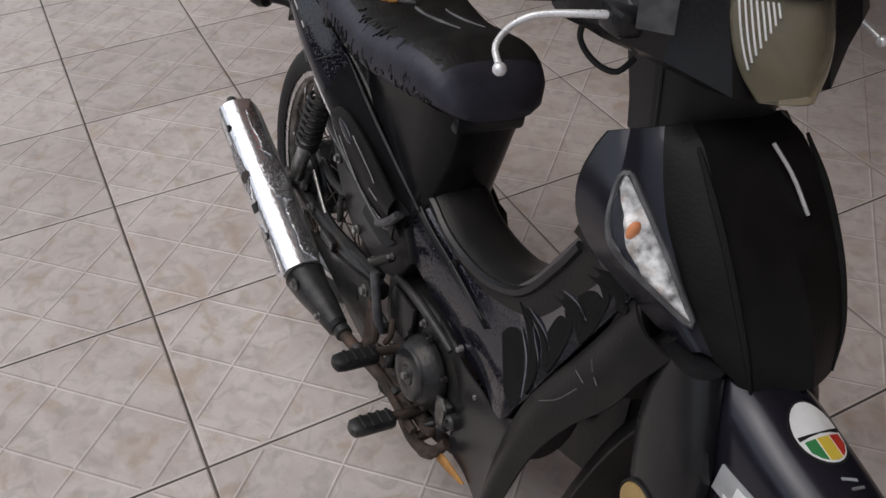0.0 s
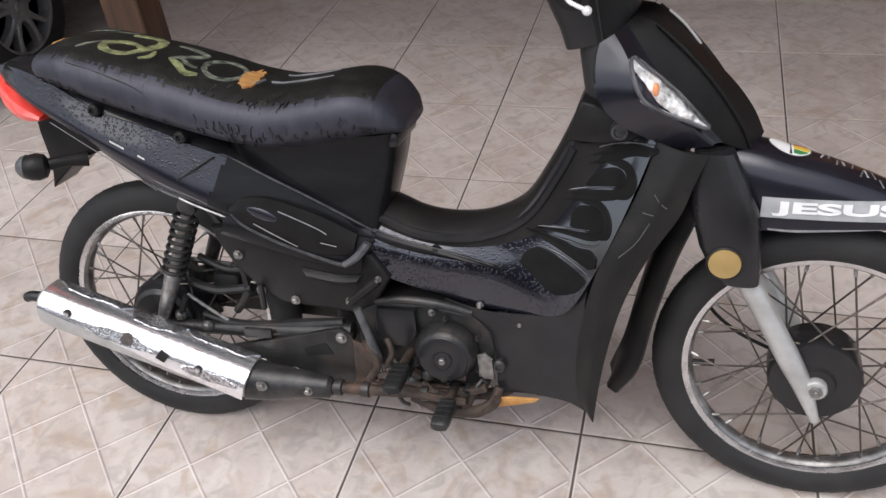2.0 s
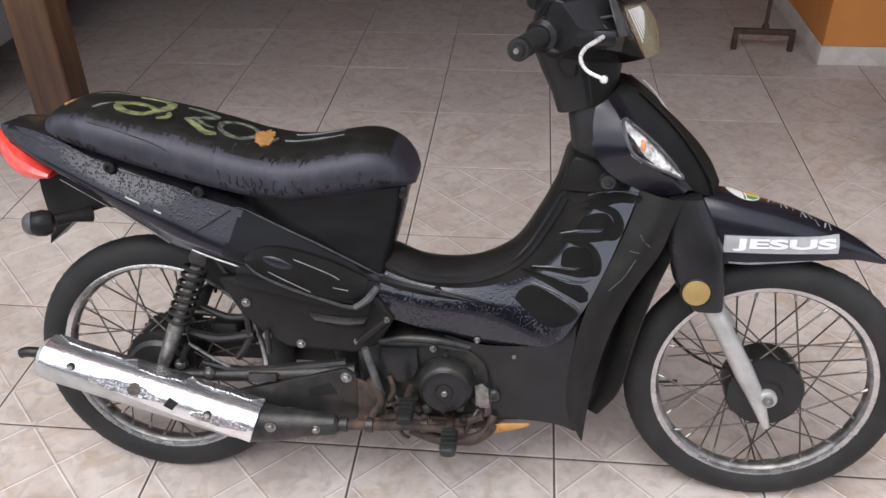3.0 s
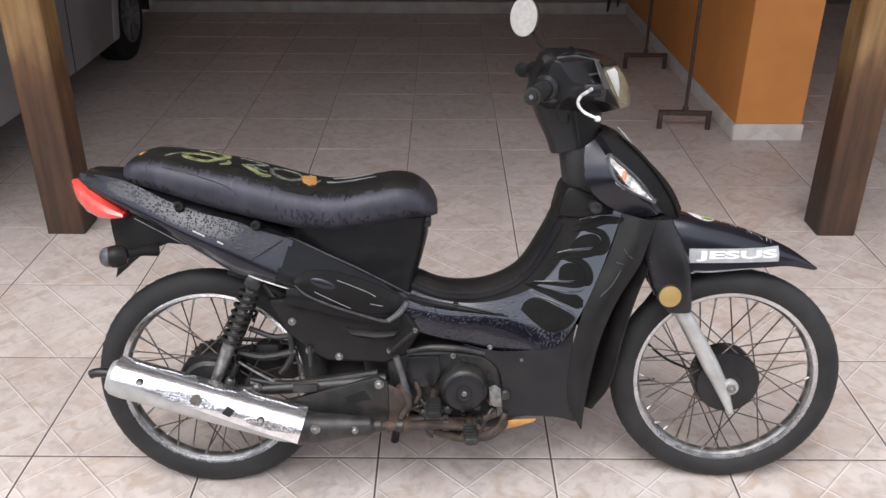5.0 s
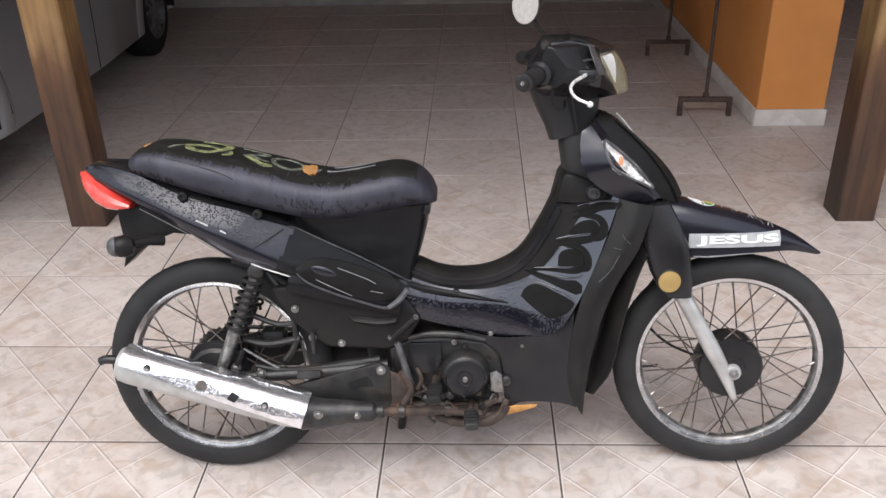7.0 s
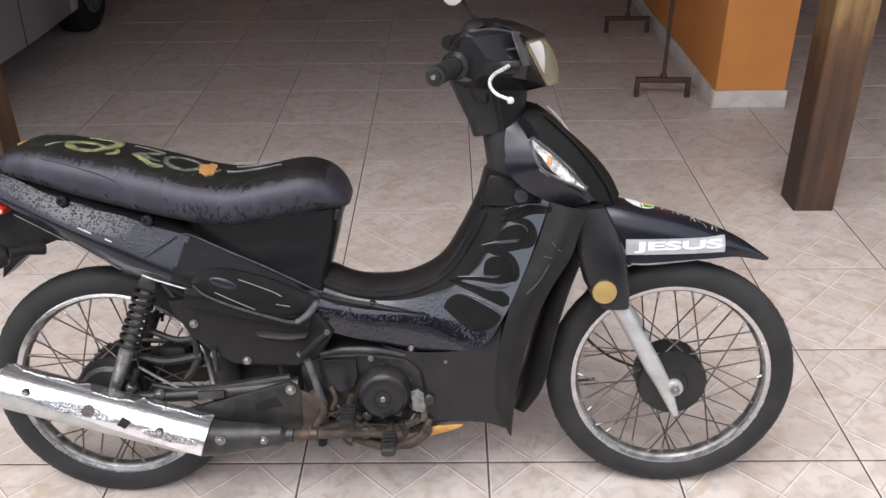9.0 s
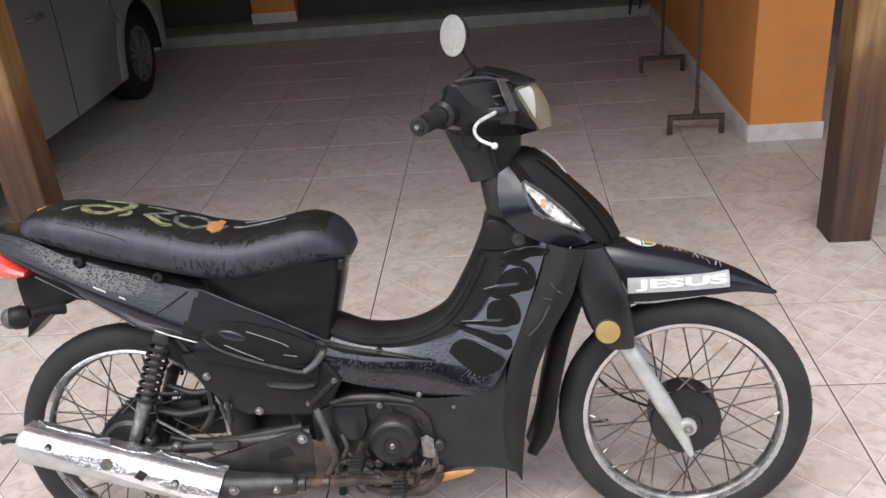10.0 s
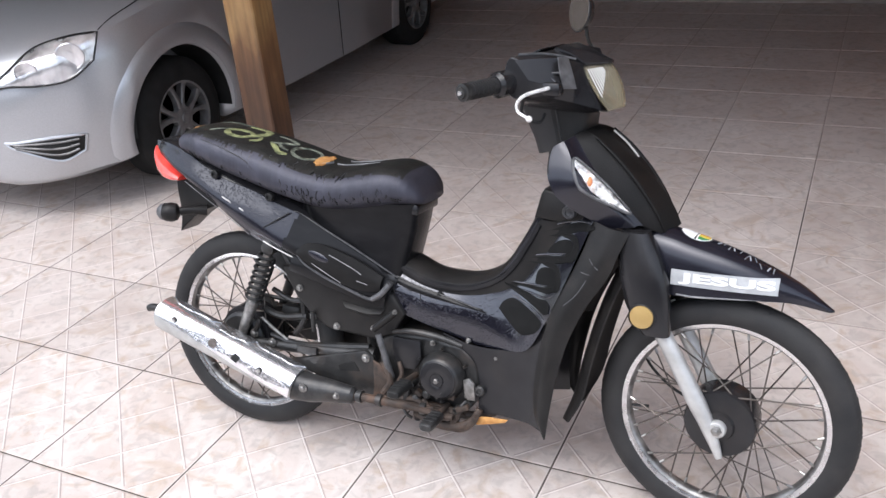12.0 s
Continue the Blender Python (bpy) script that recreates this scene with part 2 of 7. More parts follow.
DUSTY = surface("dusty_charcoal_plastic", (0.021, 0.020, 0.0205), (0.032, 0.030, 0.030), 18, (0.4, 0.6), bump=0.15, fine=300, spec=0.35)
MIRROR = surface("wet_mirror_glass", (0.46, 0.40, 0.355), (0.58, 0.51, 0.455), 90, (0.10, 0.22), metal=0.9, bump=0.12, fine=250)

ORANGE = surface("orange_wall_paint", (0.62, 0.238, 0.058), (0.70, 0.280, 0.072), 5, (0.55, 0.7), bump=0.25, fine=90,
                 stain=(0.50, 0.185, 0.05), stain_scale=2, stain_amount=0.4)
SKIRT = surface("skirting_tile", (0.52, 0.47, 0.42), (0.66, 0.61, 0.56), 12, (0.3, 0.5), bump=0.1, fine=60)
DARKWALL = surface("dark_wood_wall", (0.042, 0.034, 0.030), (0.072, 0.056, 0.048), 4, (0.6, 0.8), bump=0.25, fine=60, stretch=(1, 1, 0.2))
CONCRETE = surface("pale_step", (0.30, 0.275, 0.25), (0.40, 0.37, 0.34), 9, (0.6, 0.8), bump=0.2)
RACKMETAL = surface("rusty_brown_rack", (0.045, 0.030, 0.025), (0.10, 0.065, 0.05), 30, (0.5, 0.75), metal=0.4, bump=0.3)
PLASTER = surface("roof_underside", (0.24, 0.145, 0.098), (0.34, 0.205, 0.145), 3, (0.7, 0.9), bump=0.2)


def floor_material(name, tones, rough, dirt, relief):
    """Glazed ceramic laid out in world space: cloudy tones, brown and grey blotches, fine specks."""
    m, n, l, p = nodes_of(name)
    geo = n.new("ShaderNodeNewGeometry")

    def cloud(scale, detail, lo, hi, warp=0.0):
        t = n.new("ShaderNodeTexNoise")
        t.inputs["Scale"].default_value, t.inputs["Detail"].default_value = scale, detail
        t.inputs["Distortion"].default_value = warp
        l.new(geo.outputs["Position"], t.inputs["Vector"])
        r = n.new("ShaderNodeMapRange")
        r.inputs["From Min"].default_value, r.inputs["From Max"].default_value = lo, hi
        l.new(t.outputs["Fac"], r.inputs["Value"])
        return r.outputs[0]

    def blend(colour, other, factor, amount):
        k = n.new("ShaderNodeMath")
        k.operation = "MULTIPLY"
        k.inputs[1].default_value = amount
        l.new(factor, k.inputs[0])
        x = n.new("ShaderNodeMix")
        x.data_type = "RGBA"
        l.new(k.outputs[0], x.inputs[0])
        if isinstance(colour, tuple):
            x.inputs[6].default_value = (*colour, 1)
        else:
            l.new(colour, x.inputs[6])
        x.inputs[7].default_value = (*other, 1)
        return x.outputs[2]

    broad = cloud(2.2, 5, 0.35, 0.65)
    middle = cloud(9, 8, 0.42, 0.62, 1.2)
    c = blend(tones[0], tones[1], broad, 1.0)
    c = blend(c, tones[2], middle, 0.5)
    c = blend(c, tones[3], cloud(7, 9, 0.53, 0.68, 2.2), dirt)
    c = blend(c, tones[4], cloud(22, 10, 0.50, 0.66, 1.0), dirt)
    c = blend(c, tones[5], cloud(120, 3, 0.66, 0.74), 0.5 * dirt)
    info = n.new("ShaderNodeObjectInfo")
    r3 = n.new("ShaderNodeMapRange")
    r3.inputs["To Min"].default_value, r3.inputs["To Max"].default_value = 0.93, 1.06
    l.new(info.outputs["Random"], r3.inputs["Value"])
    hs = n.new("ShaderNodeHueSaturation")
    l.new(r3.outputs[0], hs.inputs["Value"])
    l.new(c, hs.inputs["Color"])
    l.new(hs.outputs[0], p.inputs["Base Color"])
    rr = n.new("ShaderNodeMapRange")
    rr.inputs["To Min"].default_value, rr.inputs["To Max"].default_value = rough
    l.new(middle, rr.inputs["Value"])
    l.new(rr.outputs[0], p.inputs["Roughness"])
    bp = n.new("ShaderNodeBump")
    bp.inputs["Strength"].default_value, bp.inputs["Distance"].default_value = relief, 0.002
    l.new(cloud(45, 5, 0.3, 0.7), bp.inputs["Height"])
    l.new(bp.outputs[0], p.inputs["Normal"])
    return m, n, l, p, geo, hs


TILE = floor_material("glazed_floor_tile", [(0.475, 0.406, 0.370), (0.530, 0.469, 0.438), (0.625, 0.576, 0.543), (0.36, 0.258, 0.175), (0.34, 0.305, 0.285), (0.14, 0.105, 0.09)],
                      (0.30, 0.5), 0.52, 0.16)[0]
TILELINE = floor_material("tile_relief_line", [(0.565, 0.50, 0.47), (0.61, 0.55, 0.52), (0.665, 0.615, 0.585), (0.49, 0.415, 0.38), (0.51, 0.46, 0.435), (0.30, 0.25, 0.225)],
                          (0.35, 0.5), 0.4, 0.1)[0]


# darker tone for the shade beside relief lines and dirt in the joints
TILESHADEDIRT = floor_material("tile_shade_and_dirt", [(0.33, 0.27, 0.245), (0.40, 0.345, 0.32), (0.46, 0.405, 0.38), (0.26, 0.20, 0.17), (0.30, 0.26, 0.24), (0.15, 0.11, 0.095)],
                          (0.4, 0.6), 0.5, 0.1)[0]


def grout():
    """Joints: black with grime in front; further in a paler tone stands in for how the light shows them, those across
    the carport first.
    """
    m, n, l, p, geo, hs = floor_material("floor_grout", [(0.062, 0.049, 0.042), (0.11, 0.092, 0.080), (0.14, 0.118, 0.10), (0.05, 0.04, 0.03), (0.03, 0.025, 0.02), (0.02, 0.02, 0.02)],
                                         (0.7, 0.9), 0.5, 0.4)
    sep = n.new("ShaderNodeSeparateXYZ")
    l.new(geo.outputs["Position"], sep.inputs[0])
    fade_noise = n.new("ShaderNodeTexNoise")
    fade_noise.inputs["Scale"].default_value = 1.6
    l.new(geo.outputs["Position"], fade_noise.inputs["Vector"])
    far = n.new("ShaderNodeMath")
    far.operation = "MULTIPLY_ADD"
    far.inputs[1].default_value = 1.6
    l.new(fade_noise.outputs["Fac"], far.inputs[0])
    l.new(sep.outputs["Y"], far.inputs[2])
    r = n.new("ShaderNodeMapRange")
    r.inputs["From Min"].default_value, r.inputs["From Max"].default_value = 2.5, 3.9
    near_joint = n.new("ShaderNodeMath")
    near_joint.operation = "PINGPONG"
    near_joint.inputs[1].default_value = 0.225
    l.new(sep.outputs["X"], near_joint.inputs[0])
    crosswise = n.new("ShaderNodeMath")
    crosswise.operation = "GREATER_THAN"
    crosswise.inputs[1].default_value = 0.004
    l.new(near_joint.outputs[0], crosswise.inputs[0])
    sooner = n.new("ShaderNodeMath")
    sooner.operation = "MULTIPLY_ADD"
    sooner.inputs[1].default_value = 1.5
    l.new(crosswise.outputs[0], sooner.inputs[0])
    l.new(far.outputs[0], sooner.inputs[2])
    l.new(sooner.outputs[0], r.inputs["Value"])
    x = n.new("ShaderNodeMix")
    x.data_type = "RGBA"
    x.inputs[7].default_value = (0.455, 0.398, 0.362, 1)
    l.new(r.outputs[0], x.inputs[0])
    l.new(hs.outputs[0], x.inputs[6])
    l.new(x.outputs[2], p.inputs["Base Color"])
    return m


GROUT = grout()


def timber(name):
    """Stained post: ochre and brown streaks along the grain, darker towards the foot, pale worn patches."""
    m, n, l, p = nodes_of(name)
    tc = n.new("ShaderNodeTexCoord")
    mp = n.new("ShaderNodeMapping")
    mp.inputs["Scale"].default_value = (1, 1, 0.07)
    l.new(tc.outputs["Object"], mp.inputs["Vector"])
    g = n.new("ShaderNodeTexNoise")
    g.inputs["Scale"].default_value, g.inputs["Detail"].default_value = 45, 8
    l.new(mp.outputs[0], g.inputs["Vector"])
    big = n.new("ShaderNodeTexNoise")
    big.inputs["Scale"].default_value, big.inputs["Detail"].default_value = 7, 5
    mp2 = n.new("ShaderNodeMapping")
    mp2.inputs["Scale"].default_value = (1, 1, 0.35)
    l.new(tc.outputs["Object"], mp2.inputs["Vector"])
    l.new(mp2.outputs[0], big.inputs["Vector"])
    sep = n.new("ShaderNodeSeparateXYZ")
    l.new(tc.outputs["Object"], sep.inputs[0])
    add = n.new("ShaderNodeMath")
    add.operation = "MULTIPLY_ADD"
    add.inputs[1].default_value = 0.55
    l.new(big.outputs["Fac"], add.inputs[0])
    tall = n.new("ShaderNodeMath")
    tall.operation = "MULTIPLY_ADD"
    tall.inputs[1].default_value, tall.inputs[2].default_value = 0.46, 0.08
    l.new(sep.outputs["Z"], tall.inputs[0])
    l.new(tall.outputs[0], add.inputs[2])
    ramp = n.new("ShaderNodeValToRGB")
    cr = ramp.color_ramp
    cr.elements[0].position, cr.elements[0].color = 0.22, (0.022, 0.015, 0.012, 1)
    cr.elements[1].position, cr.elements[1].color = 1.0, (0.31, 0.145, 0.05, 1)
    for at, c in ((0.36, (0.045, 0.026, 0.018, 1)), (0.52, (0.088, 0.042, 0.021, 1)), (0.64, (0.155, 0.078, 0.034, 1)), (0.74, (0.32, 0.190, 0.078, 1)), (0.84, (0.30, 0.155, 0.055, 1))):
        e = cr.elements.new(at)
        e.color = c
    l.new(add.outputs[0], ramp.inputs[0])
    mix = n.new("ShaderNodeMix")
    mix.data_type, mix.blend_type = "RGBA", "MULTIPLY"
    mix.inputs[0].default_value = 0.7
    gr = n.new("ShaderNodeMapRange")
    gr.inputs["From Min"].default_value, gr.inputs["From Max"].default_value = 0.3, 0.7
    gr.inputs["To Min"].default_value, gr.inputs["To Max"].default_value = 0.45, 1.25
    l.new(g.outputs["Fac"], gr.inputs["Value"])
    l.new(ramp.outputs[0], mix.inputs[6])
    l.new(gr.outputs[0], mix.inputs[7])
    l.new(mix.outputs[2], p.inputs["Base Color"])
    p.inputs["Roughness"].default_value = 0.5
    bp = n.new("ShaderNodeBump")
    bp.inputs["Strength"].default_value, bp.inputs["Distance"].default_value = 0.4, 0.003
    l.new(g.outputs["Fac"], bp.inputs["Height"])
    l.new(bp.outputs[0], p.inputs["Normal"])
    return m


TIMBER = timber("stained_timber")


# ---- building helpers ----
from mathutils.bvhtree import BVHTree

def finish(bm, angle=38):
    bmesh.ops.recalc_face_normals(bm, faces=bm.faces)
    lim = radians(angle)
    for f in bm.faces:
        f.smooth = True
    for e in bm.edges:
        e.smooth = len(e.link_faces) == 2 and e.calc_face_angle(0) < lim


def part(name, bm, material, parent, label="", angle=38):
    """Links a bmesh as one mesh object under parent."""
    finish(bm, angle)
    me = bpy.data.meshes.new(name)
    bm.to_mesh(me)
    bm.free()
    for m in material if isinstance(material, (list, tuple)) else (material,):
        me.materials.append(m)
    ob = new(name, me)
    ob.parent = parent
    if label:
        tagged(ob, label)
    return ob


def thing(name, m, label, category, group="", kind=""):
    ob = new(name)
    ob.empty_display_size = 0.1
    ob.matrix_world = m
    return tagged(ob, label, category, group, kind)


def solid(name, bm, material, label, category="", kind="", angle=38, m=None):
    ob = part(name, bm, material, None, "", angle)
    if m is not None:
        ob.matrix_world = m
    return tagged(ob, label, category, "", kind)


def smooth_line(points, n):
    """n points evenly along a smooth curve through the given ones."""
    p = [Vector(q) for q in points]
    if len(p) == 2:
        return [p[0].lerp(p[1], i / (n - 1)) for i in range(n)]
    q = [2 * p[0] - p[1]] + p + [2 * p[-1] - p[-2]]
    fine = []
    for i in range(1, len(q) - 2):
        a, b, c, d = q[i - 1:i + 3]
        for k in range(12):
            t = k / 12
            fine.append(0.5 * (2 * b + (c - a) * t + (2 * a - 5 * b + 4 * c - d) * t * t + (3 * b - a - 3 * c + d) * t ** 3))
    fine.append(p[-1])
    far = [0.0]
    for a, b in zip(fine, fine[1:]):
        far.append(far[-1] + (b - a).length)
    out, k = [], 0
    for i in range(n):
        s = far[-1] * i / (n - 1)
        while k < len(fine) - 2 and far[k + 1] < s:
            k += 1
        span = far[k + 1] - far[k]
        out.append(fine[k].lerp(fine[k + 1], (s - far[k]) / span if span else 0))
    return out


def loft(bm, rings, cap=True, closed=True):
    made = [[bm.verts.new(p) for p in r] for r in rings]
    n = len(made[0])
    for a, b in zip(made, made[1:]):
        for i in range(n if closed else n - 1):
            j = (i + 1) % n
            bm.faces.new((a[i], a[j], b[j], b[i]))
    if cap and closed:
        bm.faces.new(made[0])
        bm.faces.new(made[-1])
    return made


def tube(bm, points, r, seg=8, n=None, cap=True):
    """A round bar along a line; r is one radius or one for each point."""
    p = smooth_line(points, n) if n else [Vector(q) for q in points]
    k = len(p)
    rs = r if isinstance(r, (list, tuple)) else [r] * k
    if len(rs) != k:
        rs = [rs[min(int(i * (len(rs) - 1) / (k - 1)), len(rs) - 2)] * (1 - (i * (len(rs) - 1) / (k - 1)) % 1 if i < k - 1 else 0)
              + rs[min(int(i * (len(rs) - 1) / (k - 1)) + 1, len(rs) - 1)] * ((i * (len(rs) - 1) / (k - 1)) % 1 if i < k - 1 else 1) for i in range(k)]
    rings, side = [], None
    for i, a in enumerate(p):
        d = (p[min(i + 1, k - 1)] - p[max(i - 1, 0)]).normalized()
        if side is None:
            side = d.orthogonal().normalized()
        side = (side - d * side.dot(d)).normalized()
        up = d.cross(side)
        rings.append([a + rs[i] * (math.cos(2 * math.pi * j / seg) * side + math.sin(2 * math.pi * j / seg) * up) for j in range(seg)])
    loft(bm, rings, cap)


def lathe(bm, profile, centre=(0, 0, 0), seg=32, axis="Y", closed=False):
    """Turns a profile of (radius, along) about an axis through centre."""
    c, rings = Vector(centre), []
    for r, a in profile:
        ring = []
        for j in range(seg):
            u, v = r * math.cos(2 * math.pi * j / seg), r * math.sin(2 * math.pi * j / seg)
            ring.append(c + Vector({"X": (a, u, v), "Y": (u, a, v), "Z": (u, v, a)}[axis]))
        rings.append(ring)
    if closed:
        rings.append(rings[0])
        made = [[bm.verts.new(q) for q in r] for r in rings[:-1]]
        made.append(made[0])
        for a, b in zip(made, made[1:]):
            for i in range(seg):
                j = (i + 1) % seg
                bm.faces.new((a[i], a[j], b[j], b[i]))
    else:
        loft(bm, rings, True)


def box(bm, lo, hi, bevel=0.0, segments=2):
    x0, y0, z0 = lo
    x1, y1, z1 = hi
    made = bmesh.ops.create_cube(bm, size=1)["verts"]
    for v in made:
        v.co = Vector((x0 + (v.co.x + 0.5) * (x1 - x0), y0 + (v.co.y + 0.5) * (y1 - y0), z0 + (v.co.z + 0.5) * (z1 - z0)))
    if bevel:
        edges = {e for v in made for e in v.link_edges}
        bmesh.ops.bevel(bm, geom=list(edges), offset=bevel, segments=segments, affect="EDGES", profile=0.5)


def plate(bm, outline, y0, y1, bevel=0.0, segments=2):
    """An outline in x and z, extruded from y0 to y1."""
    a = [bm.verts.new((x, y0, z)) for x, z in outline]
    b = [bm.verts.new((x, y1, z)) for x, z in outline]
    n = len(a)
    faces = [bm.faces.new(a), bm.faces.new(b[::-1])]
    for i in range(n):
        faces.append(bm.faces.new((a[i], b[i], b[(i + 1) % n], a[(i + 1) % n])))
    if bevel:
        edges = [e for f in faces[:2] for e in f.edges]
        bmesh.ops.bevel(bm, geom=edges, offset=bevel, segments=segments, affect="EDGES", profile=0.5)


def shell(bm, lines, nu=24, nv=4, thick=0.003, inward=(0, 1, 0), rounding=1.0):
    """A curved panel through several lines (each a list of points), with thickness. nv: steps between two lines; rounding 0 keeps a crease on each line."""
    rows = [smooth_line(q, nu) for q in lines]
    cols = [smooth_line([r[i] for r in rows], (len(rows) - 1) * nv + 1) for i in range(nu)]
    if rounding < 1:
        flat = [[rows[min(k // nv, len(rows) - 2)][i].lerp(rows[min(k // nv, len(rows) - 2) + 1][i], k / nv - min(k // nv, len(rows) - 2)) for k in range((len(rows) - 1) * nv + 1)] for i in range(nu)]
        cols = [[a.lerp(b, rounding) for a, b in zip(f, c)] for f, c in zip(flat, cols)]
    off = Vector(inward) * thick
    front = [[bm.verts.new(p) for p in c] for c in cols]
    back = [[bm.verts.new(p + off) for p in c] for c in cols]
    m = len(cols[0])
    for i in range(nu - 1):
        for j in range(m - 1):
            bm.faces.new((front[i][j], front[i + 1][j], front[i + 1][j + 1], front[i][j + 1]))
            bm.faces.new((back[i][j], back[i][j + 1], back[i + 1][j + 1], back[i + 1][j]))
    for j in range(m - 1):
        for i in (0, nu - 1):
            bm.faces.new((front[i][j], front[i][j + 1], back[i][j + 1], back[i][j]))
    for i in range(nu - 1):
        for j in (0, m - 1):
            bm.faces.new((front[i][j], front[i + 1][j], back[i + 1][j], back[i][j]))


def mirrored(bm):
    """A copy of a bmesh on the other side of y = 0."""
    other = bm.copy()
    for v in other.verts:
        v.co.y = -v.co.y
    return other


def oval(x, zc, hw, hh, n=20, power=2.6, tilt=0.0):
    """A rounded section across x at height zc."""
    out = []
    for j in range(n):
        a = 2 * math.pi * j / n
        c, s = math.cos(a), math.sin(a)
        u = math.copysign(abs(c) ** (2 / power), c) * hw
        w = math.copysign(abs(s) ** (2 / power), s) * hh
        out.append(Vector((x - tilt * w, u, zc + w)))
    return out


def side(points, y):
    """Points in x and z at one y, or with one y each."""
    ys = y if isinstance(y, (list, tuple)) else [y] * len(points)
    return [(x, yy, z) for (x, z), yy in zip(points, ys)]


# ---- the setting ----
STEP_Y = 5.30
ROOF_Z = 2.65

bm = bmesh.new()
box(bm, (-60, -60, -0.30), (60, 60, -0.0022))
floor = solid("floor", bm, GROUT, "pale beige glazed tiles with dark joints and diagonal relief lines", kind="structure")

bm = bmesh.new()
box(bm, (1.632, 2.412, 0.0), (1.965, 5.749, ROOF_Z), 0.006)
wall_east = solid("wall_east", bm, ORANGE, "orange painted masonry wall under the carport roof", kind="structure")
bm = bmesh.new()
box(bm, (1.624, 2.400, 0.0), (1.973, 2.411, 0.085), 0.002)
skirt = part("skirting_tile", bm, SKIRT, wall_east, "cream skirting tile with a triangular relief")
bm = bmesh.new()
plate(bm, [(1.69, 0.004), (1.89, 0.004), (1.79, 0.072)], 2.3975, 2.4005)
part("relief", bm, TILELINE, skirt)
bm = bmesh.new()
box(bm, (1.620, 2.412, 0.0), (1.6315, STEP_Y - 0.002, 0.085), 0.002)
part("skirting_tile", bm, SKIRT, wall_east)

bm = bmesh.new()
box(bm, (-3.95, STEP_Y, 0.0), (1.6315, 5.749, 0.09), 0.006)
step = solid("step", bm, CONCRETE, "low pale step along the foot of the back wall", kind="structure")
bm = bmesh.new()
box(bm, (-4.15, 5.751, 0.0), (6.0, 5.95, ROOF_Z))
wall_north = solid("wall_north", bm, DARKWALL, "dark brown back wall in deep shade", kind="structure")
bm = bmesh.new()
box(bm, (-1.56, 5.60, 0.0902), (-1.20, 5.749, ROOF_Z), 0.005)
pillar = solid("wall_pillar", bm, ORANGE, "orange pillar standing out of the dark back wall", kind="structure")
bm = bmesh.new()
box(bm, (-1.568, 5.592, 0.0905), (-1.192, 5.60, 0.175), 0.002)
part("skirting_tile", bm, SKIRT, pillar)
# unseen wall, added to keep western light off the back floor
bm = bmesh.new()
box(bm, (-4.15, 0.5, 0.0), (-3.95, 5.75, ROOF_Z))
solid("shade_wall_west", bm, DARKWALL, "unseen dark side wall added to hold back light", kind="structure")
bm = bmesh.new()
box(bm, (5.8, 2.0, 0.0), (6.0, 5.75, ROOF_Z))
solid("wall_far_east", bm, DARKWALL, "plain dark wall at the end of the passage", kind="structure")
# roof out of view; edge, height and tone set for the light beneath
bm = bmesh.new()
box(bm, (-4.6, 0.08, ROOF_Z), (6.0, 6.2, ROOF_Z + 0.16))
solid("ceiling", bm, PLASTER, "carport ceiling, out of view, sized for the shade it casts", kind="structure")
# unseen wall, added to cut low sky light and darken reflections
bm = bmesh.new()
box(bm, (-14.0, -12.2, 0.0), (14.0, -12.0, 3.4))
solid("shade_wall_south", bm, DARKWALL, "unseen dark wall added opposite the carport to hold back low sky light", kind="structure")
# beam out of view, added with the roof
bm = bmesh.new()
box(bm, (-3.949, 1.30, ROOF_Z - 0.2), (6.0, 1.46, ROOF_Z - 0.001), 0.006)
solid("roof_beam", bm, TIMBER, "brown timber beam added across the posts, out of view", "beam", kind="structure")


def post(x0, x1, y0, y1, label):
    bm = bmesh.new()
    cx, cy = (x0 + x1) / 2, (y0 + y1) / 2
    hx, hy = (x1 - x0) / 2, (y1 - y0) / 2
    rings = []
    for i in range(13):
        z = (ROOF_Z - 0.2) * i / 12
        c = 0.006
        ring = []
        for sx, sy in ((-1, -1), (1, -1), (1, 1), (-1, 1)):
            first, second = ((0, c), (c, 0)) if sx * sy > 0 else ((c, 0), (0, c))
            for ox, oy in (first, second):
                ring.append(Vector((sx * (hx - ox), sy * (hy - oy), z)))
        rings.append(ring)
    loft(bm, rings)
    ob = solid("wooden_post", bm, TIMBER, label, "post")
    ob.location = (cx, cy, 0)
    return ob


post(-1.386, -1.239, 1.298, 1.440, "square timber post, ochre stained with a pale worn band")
post(1.642, 1.790, 1.316, 1.462, "square timber post, brown stained and darker towards the foot")


